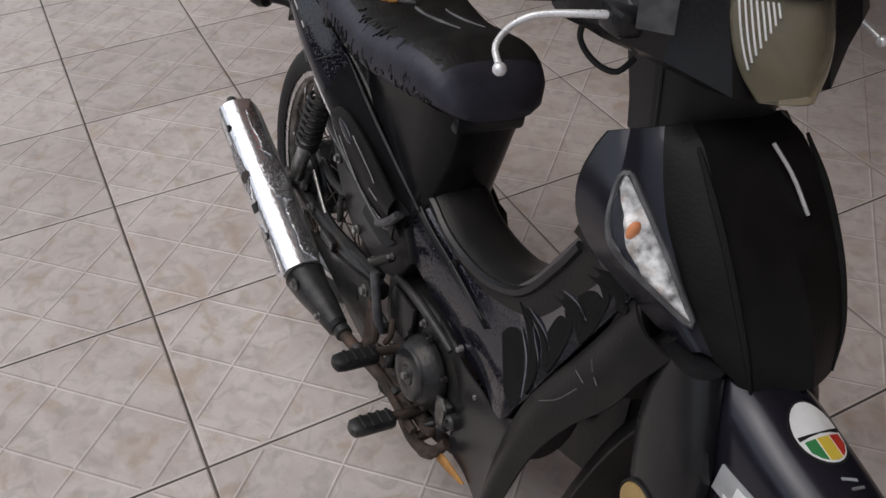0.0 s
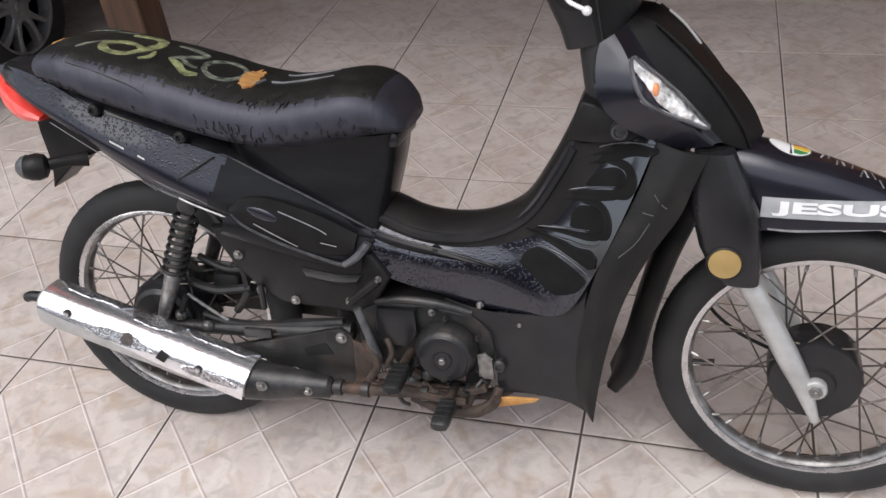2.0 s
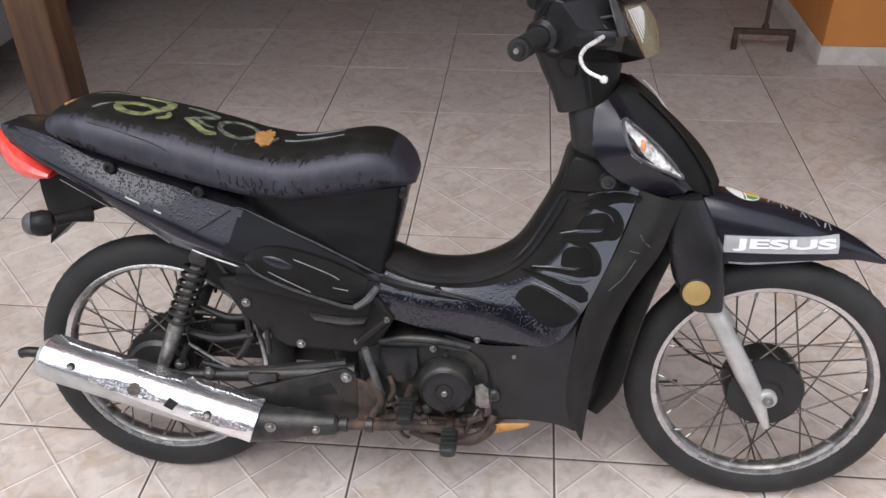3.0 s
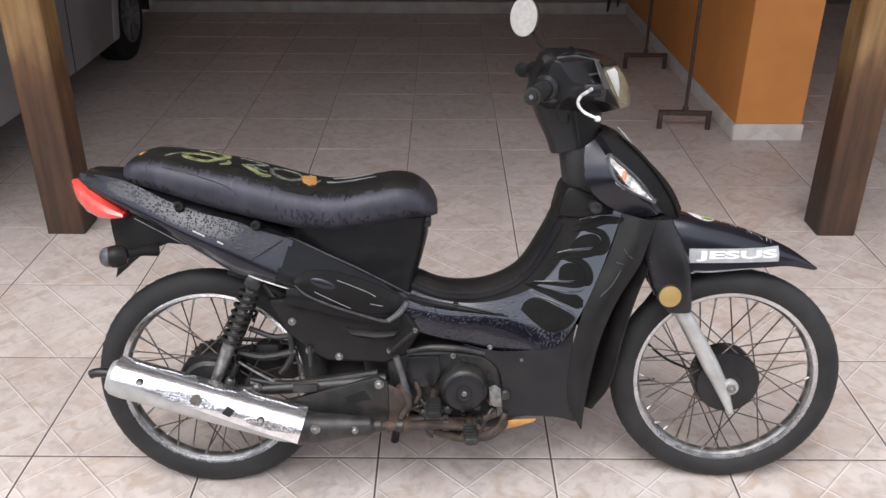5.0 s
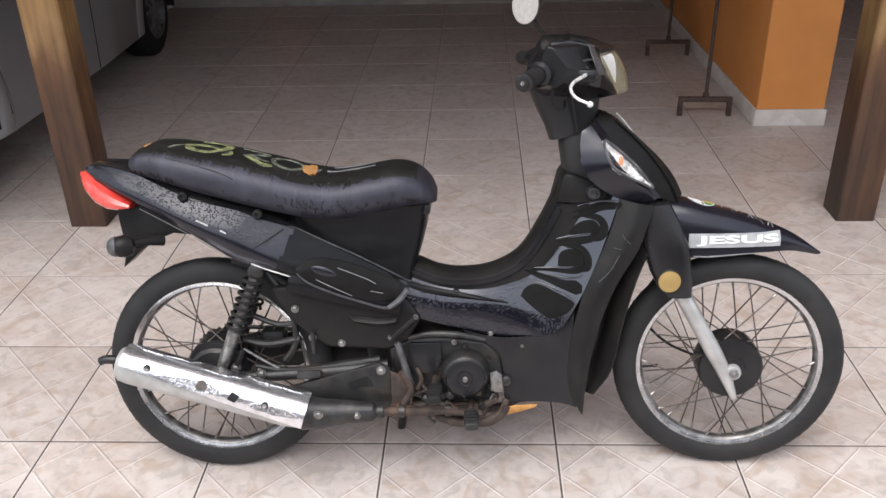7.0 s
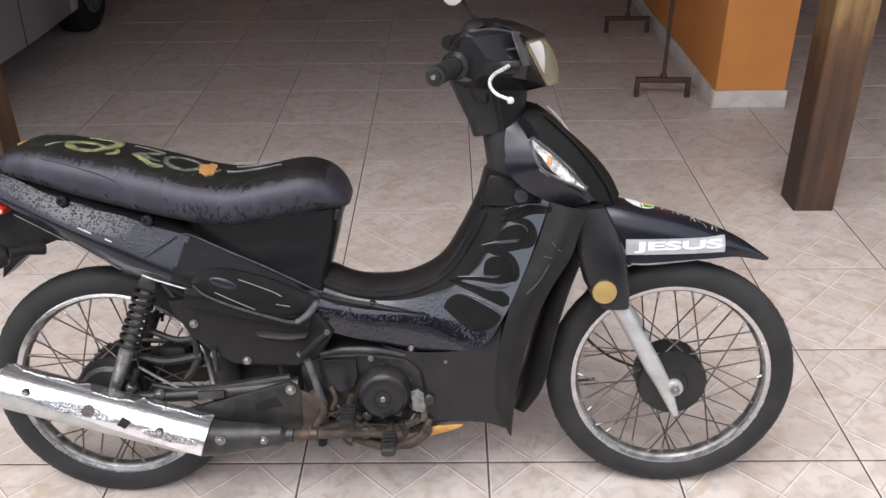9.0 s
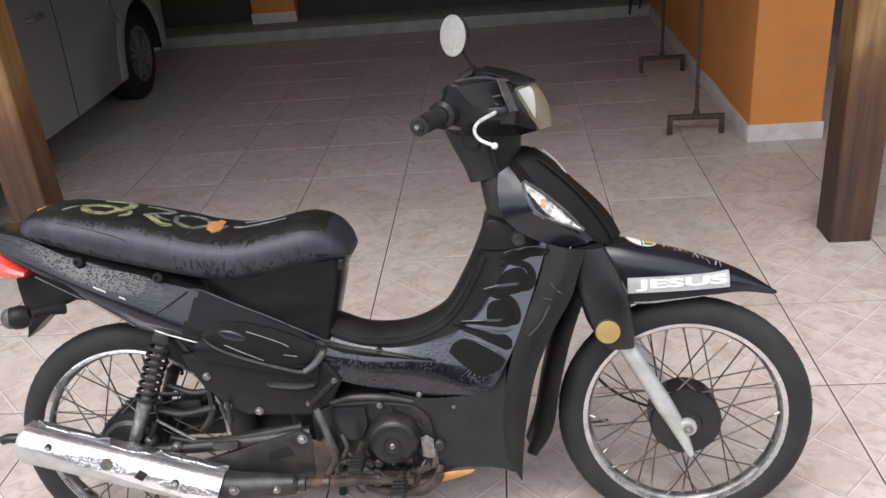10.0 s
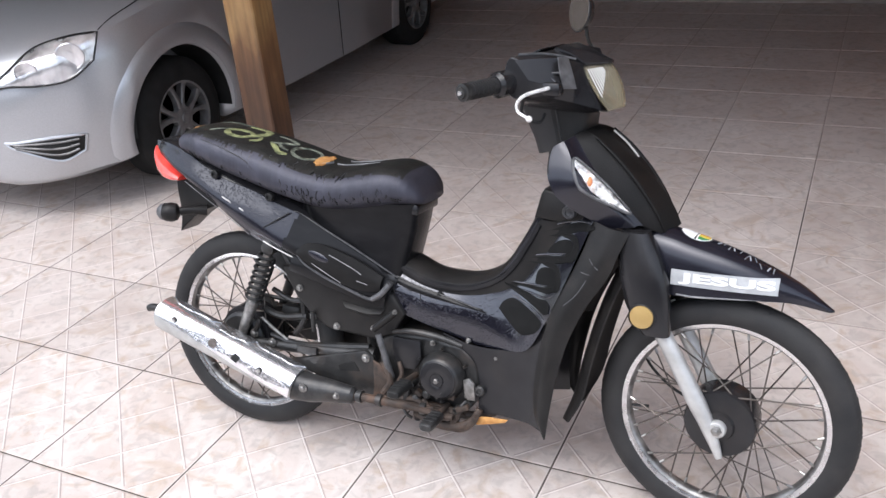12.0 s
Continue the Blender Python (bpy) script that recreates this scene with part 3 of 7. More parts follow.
def rack(x, y, turn, label):
    """A T-shaped foot with two short legs under a bar, and a thin upright."""
    t = thing("metal_stand", pose(x, y, 0, 0, 0, turn), label, "stand", "metal stands by the wall")
    bm = bmesh.new()
    box(bm, (-0.135, -0.011, 0.075), (0.135, 0.011, 0.10), 0.002)
    part("foot_bar", bm, RACKMETAL, t)
    for s in (-1, 1):
        bm = bmesh.new()
        box(bm, (s * 0.124 - 0.012, -0.0115, 0.0), (s * 0.124 + 0.012, 0.0115, 0.0745), 0.002)
        part("leg", bm, RACKMETAL, t)
    bm = bmesh.new()
    tube(bm, [(0, 0, 0.1005), (0, 0, 1.7)], 0.0095, 10)
    part("upright", bm, RACKMETAL, t)
    bm = bmesh.new()
    lathe(bm, [(0.016, 0.1005), (0.016, 0.118), (0.0105, 0.124)], (0, 0, 0), 12, "Z")
    part("collar", bm, RACKMETAL, t)
    return t


rack(1.417, 2.567, -3, "thin rusty metal stand with a T foot on the tiles")
rack(1.448, 3.715, -1, "thin rusty metal stand further along the orange wall")


def hanging_cloth():
    """A dark cloth that hangs from a hook, folded, with two loose ends."""
    bm = bmesh.new()
    rings = []
    for k in range(15):
        z = 1.55 - 1.35 * k / 14
        ring = []
        for j in range(28):
            a = 2 * math.pi * j / 28
            r = 1 + 0.22 * math.sin(5 * a + k * 0.3) + 0.1 * math.sin(9 * a)
            w = 0.045 + 0.055 * min(1, k / 5)
            ring.append(Vector((w * math.cos(a) * r, 0.035 * math.sin(a) * r, z + (0.03 * math.sin(3 * a) if k == 14 else 0))))
        rings.append(ring)
    loft(bm, rings)
    t = thing("hanging_cloth", pose(1.50, 5.26, 0), "black cloth hanging beside the back wall", "cloth")
    part("fold", bm, BLACK, t)
    for x, z in ((-0.03, 0.02), (0.045, 0.06)):
        bm = bmesh.new()
        tube(bm, [(x, 0, 0.25), (x + 0.006, 0.004, 0.14), (x - 0.004, 0, z + 0.01)], [0.022, 0.016, 0.008], 8, 8)
        part("loose_end", bm, BLACK, t)
    bm = bmesh.new()
    tube(bm, [(0, 0, 1.54), (0, 0.02, 1.62), (0.0, 0.20, 1.64), (0.0, 0.45, 1.64), (0, 0.489, 1.64)], 0.006, 8)
    part("hook", bm, RACKMETAL, t)


hanging_cloth()


# ---- the motorcycle ----
bike = thing("motorcycle", pose(-0.386, -0.080, 0, -12.0, 0, 1.0),
             "worn black step-through motorcycle leaning on its stand, wet with rain", "motorcycle")
AXIS_FOOT, AXIS_DIR = Vector((0.87, 0, 0.85)), Vector((-0.46, 0, 0.888)).normalized()
STEER = Matrix.Translation(AXIS_FOOT + Vector((0.008, 0, 0))) @ Matrix.Rotation(radians(-4.0), 4, AXIS_DIR) @ Matrix.Translation(-AXIS_FOOT)
FRONT, REAR, RADIUS = 1.234, 0.0, 0.276


def steered(bm):
    bmesh.ops.transform(bm, matrix=STEER, verts=bm.verts)
    return bm


def wheel(name, x, half, drum, turn, label):
    """A spoked wheel: hub with tyre, rim, spokes, nipples and valve under it."""
    c = Vector((x, 0, RADIUS))
    bm = bmesh.new()
    lathe(bm, [(0.012, -0.062), (0.030, -0.060), (0.034, -0.052), (drum, -0.048), (drum + 0.004, -0.040), (drum + 0.004, 0.020),
               (drum - 0.006, 0.028), (0.045, 0.034), (0.040, 0.058), (0.012, 0.060)], c, 40)
    hub = part(name, turn(bm), PLASTIC, bike, label)
    bm = bmesh.new()
    prof = []
    mid, sec = RADIUS - 0.034, 0.034
    for i in range(18):
        a = radians(-128 + 256 * i / 17)
        prof.append((mid + sec * math.cos(a) * (1.0 if abs(a) > 0.6 else 0.99), half * math.sin(a)))
    prof += [(mid - 0.020, half * 0.62), (mid - 0.020, -half * 0.62)]
    lathe(bm, prof, c, 72, closed=True)
    part("tyre", turn(bm), RUBBER, hub, "black rubber tyre")
    bm = bmesh.new()
    step = 2 * math.pi / 60
    for i in range(60):
        for s in (-1, 1):
            a = i * step + (step / 2 if s > 0 else 0)
            ring = []
            for da, yy in ((-0.012, 0.15), (0.030, 0.62), (0.044, 0.62), (0.006, 0.15)):
                r = mid + sec * math.cos(math.asin(yy * 0.98)) + 0.0004
                for up in (0,):
                    ring.append(c + Vector((r * math.cos(a + da), s * yy * half, r * math.sin(a + da))))
            low = [c + (q - c) * 0.99 for q in ring]
            loft(bm, [low, ring])
    part("tread", turn(bm), RUBBER, hub)
    bm = bmesh.new()
    r0 = 0.226
    lip = [(r0 + 0.002, 0.0215), (r0 + 0.003, 0.0190), (r0 - 0.006, 0.0165), (r0 - 0.0115, 0.0160), (r0 - 0.0150, 0.0168), (r0 - 0.0150, 0.0185), (r0 - 0.0105, 0.0198), (r0 - 0.002, 0.0222)]
    lathe(bm, lip, c, 72, closed=True)
    lathe(bm, [(r, -y) for r, y in lip], c, 72, closed=True)
    part("rim", turn(bm), RIM, hub, "dull chromed steel rim")
    bm = bmesh.new()
    lathe(bm, [(r0 - 0.008, -0.0168), (r0 - 0.013, -0.0160), (r0 - 0.020, -0.010), (r0 - 0.023, 0), (r0 - 0.020, 0.010), (r0 - 0.013, 0.0160), (r0 - 0.008, 0.0168), (r0 - 0.016, 0)], c, 72, closed=True)
    part("rim_well", turn(bm), WELL, hub, "darker inner channel of the rim")
    for i in range(36):
        s = 1 if i % 2 else -1
        lean = 1 if (i // 2) % 2 else -1
        a = 2 * math.pi * i / 36
        b = a + lean * radians(58)
        rh = drum - 0.004 if s < 0 else 0.044
        p = c + Vector((rh * math.cos(b), s * (0.044 if s < 0 else 0.050), rh * math.sin(b)))
        q = c + Vector(((r0 - 0.020) * math.cos(a), s * 0.006, (r0 - 0.020) * math.sin(a)))
        bm = bmesh.new()
        tube(bm, [p, q], 0.0018, 6)
        spoke = part("spoke", turn(bm), SPOKE, hub)
        bm = bmesh.new()
        d = (p - q).normalized()
        tube(bm, [q - d * 0.004, q + d * 0.014], 0.0032, 6)
        part("nipple", turn(bm), STEEL, hub)
    bm = bmesh.new()
    v = c + Vector(((r0 - 0.022) * math.cos(radians(186)), 0, (r0 - 0.022) * math.sin(radians(186))))
    tube(bm, [v, v.lerp(c, 0.14), v.lerp(c, 0.141), v.lerp(c, 0.19)], [0.003, 0.003, 0.0045, 0.0045], 8)
    part("valve_stem", turn(bm), BLACK, hub)
    return hub


front_wheel = wheel("front_wheel", FRONT, 0.030, 0.073, steered, "spoked front wheel with a black drum hub")
rear_wheel = wheel("rear_wheel", REAR, 0.031, 0.075, lambda b: b, "spoked rear wheel with a dark drum hub")


def bolt(p, r, parent, m=None, out=-1, deep=0.010):
    """A hexagon bolt on a washer, facing the side."""
    bm = bmesh.new()
    x, y, z = p
    lathe(bm, [(r * 1.5, y), (r * 1.5, y + out * deep * 0.3)], (x, 0, z), 18)
    lathe(bm, [(r, y + out * deep * 0.28), (r, y + out * deep * 0.9), (r * 0.8, y + out * deep)], (x, 0, z), 6)
    if parent in STEERED:
        steered(bm)
    return part("bolt", bm, m or STEEL, parent)


STEERED = set()

# tail: inner body, side panels, tail light, mudguard
bm = bmesh.new()
loft(bm, [oval(-0.275, 0.765, 0.012, 0.014, 16, 3), oval(-0.24, 0.762, 0.052, 0.030, 16, 3), oval(-0.16, 0.742, 0.080, 0.044, 16, 3.5),
          oval(-0.06, 0.700, 0.090, 0.052, 16, 3.5), oval(0.06, 0.655, 0.094, 0.055, 16, 3.5), oval(0.18, 0.610, 0.094, 0.058, 16, 3.5),
          oval(0.32, 0.545, 0.084, 0.055, 16, 3.5), oval(0.47, 0.478, 0.075, 0.05, 16, 3.5)])
part("tail_body", bm, PLASTIC, bike, "black plastic body under the seat")

UP = [(-0.262, 0.785), (-0.19, 0.782), (-0.125, 0.766), (-0.019, 0.716), (0.09, 0.688), (0.14, 0.668), (0.226, 0.640), (0.30, 0.602), (0.363, 0.569), (0.477, 0.503)]
CREASE = [(-0.255, 0.765), (-0.19, 0.742), (-0.120, 0.712), (-0.008, 0.662), (0.06, 0.632), (0.113, 0.606), (0.18, 0.574), (0.24, 0.545), (0.33, 0.512), (0.46, 0.465)]
LOW = [(-0.235, 0.742), (-0.15, 0.704), (-0.072, 0.666), (-0.024, 0.640), (0.03, 0.607), (0.085, 0.573), (0.147, 0.553), (0.222, 0.527), (0.30, 0.500), (0.44, 0.447)]
yu = [-0.032, -0.060, -0.078, -0.088, -0.092, -0.092, -0.090, -0.087, -0.083, -0.068]
yc = [-0.040, -0.078, -0.096, -0.110, -0.115, -0.116, -0.115, -0.111, -0.105, -0.086]
yl = [-0.036, -0.072, -0.086, -0.096, -0.101, -0.102, -0.102, -0.100, -0.097, -0.084]
bm = bmesh.new()
shell(bm, [side(UP, yu), side(CREASE, yc), side(LOW, yl)], 130, 12, 0.003)
for k, f in enumerate(bm.faces):
    c = f.calc_center_median()
    below = k < 6192 and k // 2 % 24 >= 12
    f.material_index = 1 if c.x - 0.5 * (c.z - 0.60) + 0.03 * noise.noise(c * 25) > 0.20 else 2 if below else 0
other = mirrored(bm)
tail_panel = part("side_panel", bm, [GLOSS, DARKPANEL, COWLBLUE], bike, "glossy black tail panel beaded with rain")
part("side_panel", other, [GLOSS, DARKPANEL, COWLBLUE], bike)
for pts, yy in (([(0.002, 0.670), (0.028, 0.657)], -0.1095), ([(0.055, 0.646), (0.068, 0.640)], -0.1120), ([(0.118, 0.566), (0.15, 0.553), (0.212, 0.532)], -0.106),
                ([(0.228, 0.522), (0.252, 0.515)], -0.105), ([(-0.13, 0.694), (-0.06, 0.658), (-0.02, 0.636), (0.04, 0.600), (0.075, 0.578)], -0.0985)):
    bm = bmesh.new()
    wide = 0.0019 if len(pts) < 4 else 0.0007
    n = 2 if len(pts) == 2 else 8
    line = smooth_line(side(pts, [yy] * len(pts)) if len(pts) < 4 else side(pts, [-0.0895, -0.0985, -0.101, -0.1035, -0.1045]), n)
    rings = [[p + Vector((0, 0, wide)), p + Vector((0, -0.0015, wide * 0.6)), p + Vector((0, -0.0015, -wide * 0.6)), p + Vector((0, 0, -wide))] for p in line]
    loft(bm, rings)
    part("scuff_mark", bm, PALE if len(pts) < 4 else GREYPLASTIC, tail_panel, "pale scuff on the panel edge")
# highlight along the panel's upper edge, put into a thin grey bar
bm = bmesh.new()
tube(bm, [(0.205, -0.0925, 0.650), (0.226, -0.0915, 0.644), (0.30, -0.0885, 0.606), (0.363, -0.0845, 0.574), (0.477, -0.0695, 0.508)], [0.0008, 0.0022, 0.0026, 0.0026, 0.0020], 8, 30)
part("panel_edge", bm, EDGEGREY, tail_panel, "upper edge of the panel with its highlight painted grey")
# seam between the two halves of the panel
bm = bmesh.new()
tube(bm, [(0.127, -0.1155, 0.604), (0.160, -0.1095, 0.624), (0.195, -0.0985, 0.645)], 0.0016, 6, 6)
part("panel_seam", bm, BLACK, tail_panel)
for x, z, y in ((-0.028, 0.722, -0.092), (0.139, 0.680, -0.097)):
    bm = bmesh.new()
    lathe(bm, [(0.011, y + 0.004), (0.011, y - 0.006), (0.008, y - 0.009), (0.005, y - 0.009), (0.004, y - 0.005)], (x, 0, z), 18)
    part("rubber_stop", bm, BLACK, bike)

bm = bmesh.new()
loft(bm, [oval(-0.290, 0.756, 0.014, 0.010, 16), oval(-0.273, 0.741, 0.040, 0.027, 16, 2.4), oval(-0.245, 0.727, 0.066, 0.036, 16, 2.6),
          oval(-0.215, 0.713, 0.0800, 0.032, 16, 2.8), oval(-0.185, 0.703, 0.087, 0.022, 16, 2.8), oval(-0.156, 0.697, 0.088, 0.007, 16, 2.8)])
part("tail_light", bm, REDLENS, bike, "red plastic tail light")

bm = bmesh.new()
plate(bm, [(-0.205, 0.690), (-0.12, 0.690), (-0.03, 0.650), (0.02, 0.615), (-0.02, 0.618), (-0.075, 0.628), (-0.118, 0.612), (-0.155, 0.583),
           (-0.203, 0.540), (-0.188, 0.600), (-0.200, 0.655)], -0.040, 0.040, 0.004)
part("rear_mudguard", bm, MATTE, bike, "matte black rear mudguard")
bm = bmesh.new()
tube(bm, [(-0.10, -0.05, 0.612), (-0.13, -0.08, 0.615), (-0.15, -0.094, 0.613)], [0.016, 0.011, 0.012], 10, 5)
stalk = part("rear_indicator", bm, MATTE, bike, "round black rear indicator on a stalk")
bm = bmesh.new()
lathe(bm, [(0.004, -0.136), (0.016, -0.133), (0.024, -0.122), (0.026, -0.107), (0.022, -0.093), (0.012, -0.087)], (0, 0, 0), 20)
bmesh.ops.transform(bm, matrix=pose(-0.168, 0, 0.612) @ Matrix.Translation((0, -0.108, 0)) @ Matrix.Rotation(radians(-60), 4, "Z") @ Matrix.Translation((0, 0.108, 0)), verts=bm.verts)
part("housing", bm, MATTE, stalk)
bm = bmesh.new()
lathe(bm, [(0.003, -0.020), (0.014, -0.017), (0.021, -0.009), (0.0235, 0.0)], (0, 0, 0), 20)
bmesh.ops.transform(bm, matrix=Matrix.Translation((-0.186, -0.112, 0.612)) @ Matrix.Rotation(radians(-75), 4, "Z"), verts=bm.verts)
part("lens", bm, RACKGREY, stalk, "smoky clear lens")

# rear fender over the wheel
bm = bmesh.new()
lines = []
for yy, dr in ((-0.062, -0.022), (-0.045, 0.0), (0.0, 0.008), (0.045, 0.0), (0.062, -0.022)):
    lines.append([(REAR + (0.310 + dr) * math.cos(radians(a)), yy, RADIUS + (0.310 + dr) * math.sin(radians(a))) for a in (35, 48, 60, 70, 78)])
shell(bm, lines, 24, 3, 0.003, (0, 0, -1))
part("rear_fender", bm, MATTE, bike, "matte black inner rear fender")

# seat
SEAT = [(x, zt + 0.007, zb + 0.004, w) for x, zt, zb, w in [(-0.152, 0.796, 0.786, 0.055), (-0.146, 0.806, 0.770, 0.085), (-0.125, 0.821, 0.757, 0.103), (-0.08, 0.828, 0.743, 0.115), (0.0, 0.816, 0.717, 0.122),
        (0.08, 0.801, 0.694, 0.124), (0.16, 0.782, 0.673, 0.125), (0.24, 0.760, 0.656, 0.125), (0.31, 0.752, 0.651, 0.122), (0.38, 0.760, 0.658, 0.117),
        (0.44, 0.770, 0.668, 0.111), (0.48, 0.766, 0.676, 0.104), (0.51, 0.750, 0.680, 0.092), (0.530, 0.727, 0.682, 0.076), (0.541, 0.702, 0.686, 0.055)]]


def seat_at(x):
    for a, b in zip(SEAT, SEAT[1:]):
        if a[0] <= x <= b[0]:
            t = (x - a[0]) / (b[0] - a[0])
            return [a[i] + t * (b[i] - a[i]) for i in range(4)]
    return SEAT[0] if x < SEAT[0][0] else SEAT[-1]


def seat_ring(x, zt, zb, w, n=32):
    zm = zb + 0.42 * (zt - zb)
    out = []
    for j in range(n):
        a = 2 * math.pi * j / n
        c, s = math.cos(a), math.sin(a)
        u = math.copysign(abs(c) ** (2 / 3.0), c) * w
        h = zt - zm if s > 0 else zm - zb
        v = math.copysign(abs(s) ** (2 / (2.9 if s > 0 else 2.3)), s) * h
        out.append(Vector((x, u * (1.0 if s > 0 else 1.0 - 0.10 * abs(s)), zm + v)))
    return out


def seat_top(x, y):
    _, zt, zb, w = seat_at(x)
    zm = zb + 0.42 * (zt - zb)
    c = min(abs(y) / w, 0.985) ** (3.0 / 2)
    s = math.sqrt(max(0.0, 1 - c * c))
    return zm + s ** (2 / 2.9) * (zt - zm)


bm = bmesh.new()
xs = smooth_line([(s[0], s[1], s[2]) for s in SEAT], 120)
loft(bm, [seat_ring(p.x, p.y, p.z, seat_at(p.x)[3], 56) for p in xs])
for v in bm.verts:
    _, zt, zb, w = seat_at(v.co.x)
    flank = min(1.0, max(0.0, (zt - v.co.z) / (zt - zb) * 1.6))
    ripple = noise.noise(v.co * Vector((26, 8, 8))) * 0.0022 + noise.noise(v.co * Vector((85, 14, 12))) * 0.0012
    gather = noise.noise(Vector((v.co.x * 150, 3, v.co.z * 9))) * 0.0013 * max(0.0, 1 - abs(v.co.z - zb - 0.022) / 0.030) * min(1, max(0.0, v.co.x * 5 - 0.2))
    v.co += Vector((0, math.copysign(1, v.co.y), 0.3)) * (ripple * (0.4 + 0.6 * flank) + gather)
# black top, bluer flank: the roof's and sky's reflections put into the colour
for f in bm.faces:
    c = f.calc_center_median()
    _, zt, zb, w = seat_at(c.x)
    edge = 0.83 + 0.05 * noise.noise(Vector((c.x * 40, c.y * 10, 0))) + 0.06 * noise.noise(Vector((c.x * 140, 5, 0)))
    f.material_index = int(abs(c.y) < edge * w and c.z > zb + 0.55 * (zt - zb) and c.x < 0.50)
seat = part("seat", bm, [VINYL, TOPVINYL], bike, "long black vinyl seat, creased, torn and printed", 60)


def patch(outline, material, name, label="", lift=0.0016, parent=None):
    """A flat print or tear that follows the top of the seat."""
    bm = bmesh.new()
    top = [bm.verts.new((x, y, seat_top(x, y) + lift)) for x, y in outline]
    f = bm.faces.new(top)
    bmesh.ops.triangulate(bm, faces=[f])
    r = bmesh.ops.extrude_face_region(bm, geom=list(bm.faces))
    for v in r["geom"]:
        if isinstance(v, bmesh.types.BMVert):
            v.co.z -= 0.003
    return part(name, bm, material, parent or seat, label)


def stroke(points, wide, material, name, label="", lift=0.0016):
    """A brushed stroke along the seat top."""
    line = smooth_line([(x, y, 0) for x, y in points], 6 * len(points))
    bm = bmesh.new()
    rings = []
    for i, p in enumerate(line):
        d = (line[min(i + 1, len(line) - 1)] - line[max(i - 1, 0)]).normalized()
        s = Vector((-d.y, d.x, 0)) * wide * (0.55 + 0.45 * math.sin(math.pi * (i + 0.6) / len(line))) * (0.85 + 0.3 * noise.noise(p * 60))
        a, b = p + s, p - s
        rings.append([Vector((q.x, q.y, seat_top(q.x, q.y) + h)) for q, h in ((a, lift), (b, lift), (b, -0.002), (a, -0.002))])
    loft(bm, rings)
    return part(name, bm, material, seat, label)


def blot(x, y, rx, ry, seed, n=18):
    rnd = random.Random(seed)
    return [(x + rx * math.cos(2 * math.pi * i / n) * rnd.uniform(0.62, 1.1), y + ry * math.sin(2 * math.pi * i / n) * rnd.uniform(0.62, 1.1)) for i in range(n)]


def loop(x, y, rx, ry, n=14):
    return [(x + rx * math.cos(2 * math.pi * i / n), y + ry * math.sin(2 * math.pi * i / n)) for i in range(n + 1)]


stroke(loop(0.012, -0.032, 0.034, 0.028), 0.010, PRINT, "faded_print", "faded yellow-green print on the seat")
stroke([(0.034, -0.055), (0.052, -0.020), (0.060, 0.020), (0.046, 0.046), (0.018, 0.052), (-0.010, 0.044)], 0.011, PRINT, "faded_print")
stroke([(0.060, -0.062), (0.075, -0.045), (0.070, -0.020)], 0.006, PRINT, "faded_print")
stroke([(0.086, 0.040), (0.120, 0.038), (0.148, 0.022), (0.128, -0.004), (0.104, -0.030)], 0.0075, PRINTGREY, "faded_print")
stroke([(0.104, -0.030), (0.126, -0.046), (0.150, -0.068), (0.172, -0.064)], 0.009, PRINT, "faded_print")
stroke([(0.112, -0.012), (0.140, -0.036), (0.160, -0.040)], 0.005, PRINTGREY, "faded_print")
stroke(loop(0.200, -0.014, 0.034, 0.042), 0.0065, PRINTGREY, "faded_print")
stroke([(-0.066, 0.046), (-0.040, 0.052), (-0.012, 0.064)], 0.005, PRINTGREY, "faded_print")
stroke([(-0.092, 0.022), (-0.066, 0.046), (-0.052, 0.070)], 0.004, PRINTGREY, "faded_print")
stroke([(-0.058, -0.066), (-0.046, -0.040), (-0.028, -0.012)], 0.0045, PRINTGREY, "faded_print")
stroke([(0.29, -0.02), (0.34, -0.012), (0.40, -0.002)], 0.0026, GREYPLASTIC, "worn_crease", "pale worn crease in the vinyl")
stroke([(0.30, 0.030), (0.35, 0.034), (0.395, 0.045)], 0.0018, GREYPLASTIC, "worn_crease")
stroke([(0.262, -0.045), (0.27, -0.030), (0.275, -0.012)], 0.0018, GREYPLASTIC, "worn_crease")
patch(blot(0.250, -0.014, 0.019, 0.052, 3, 30), FOAM, "torn_foam", "orange foam showing through a tear")
patch(blot(-0.112, -0.030, 0.014, 0.030, 5), FOAM, "torn_foam")
patch(blot(0.262, -0.046, 0.010, 0.016, 9), FOAM, "torn_foam")



def seat_skin(x, a, lift):
    """A point on the seat's right flank; a is 90 on top and 180 at the side."""
    _, zt, zb, w = seat_at(x)
    zm = zb + 0.42 * (zt - zb)
    c, q = math.cos(radians(a)), math.sin(radians(a))
    u = math.copysign(abs(c) ** (2 / 3.0), c) * w
    v = math.copysign(abs(q) ** (2 / (2.9 if q > 0 else 2.3)), q) * (zt - zm if q > 0 else zm - zb)
    return Vector((x, u, zm + v)) + Vector((0, math.copysign(abs(c), c), q)) * lift


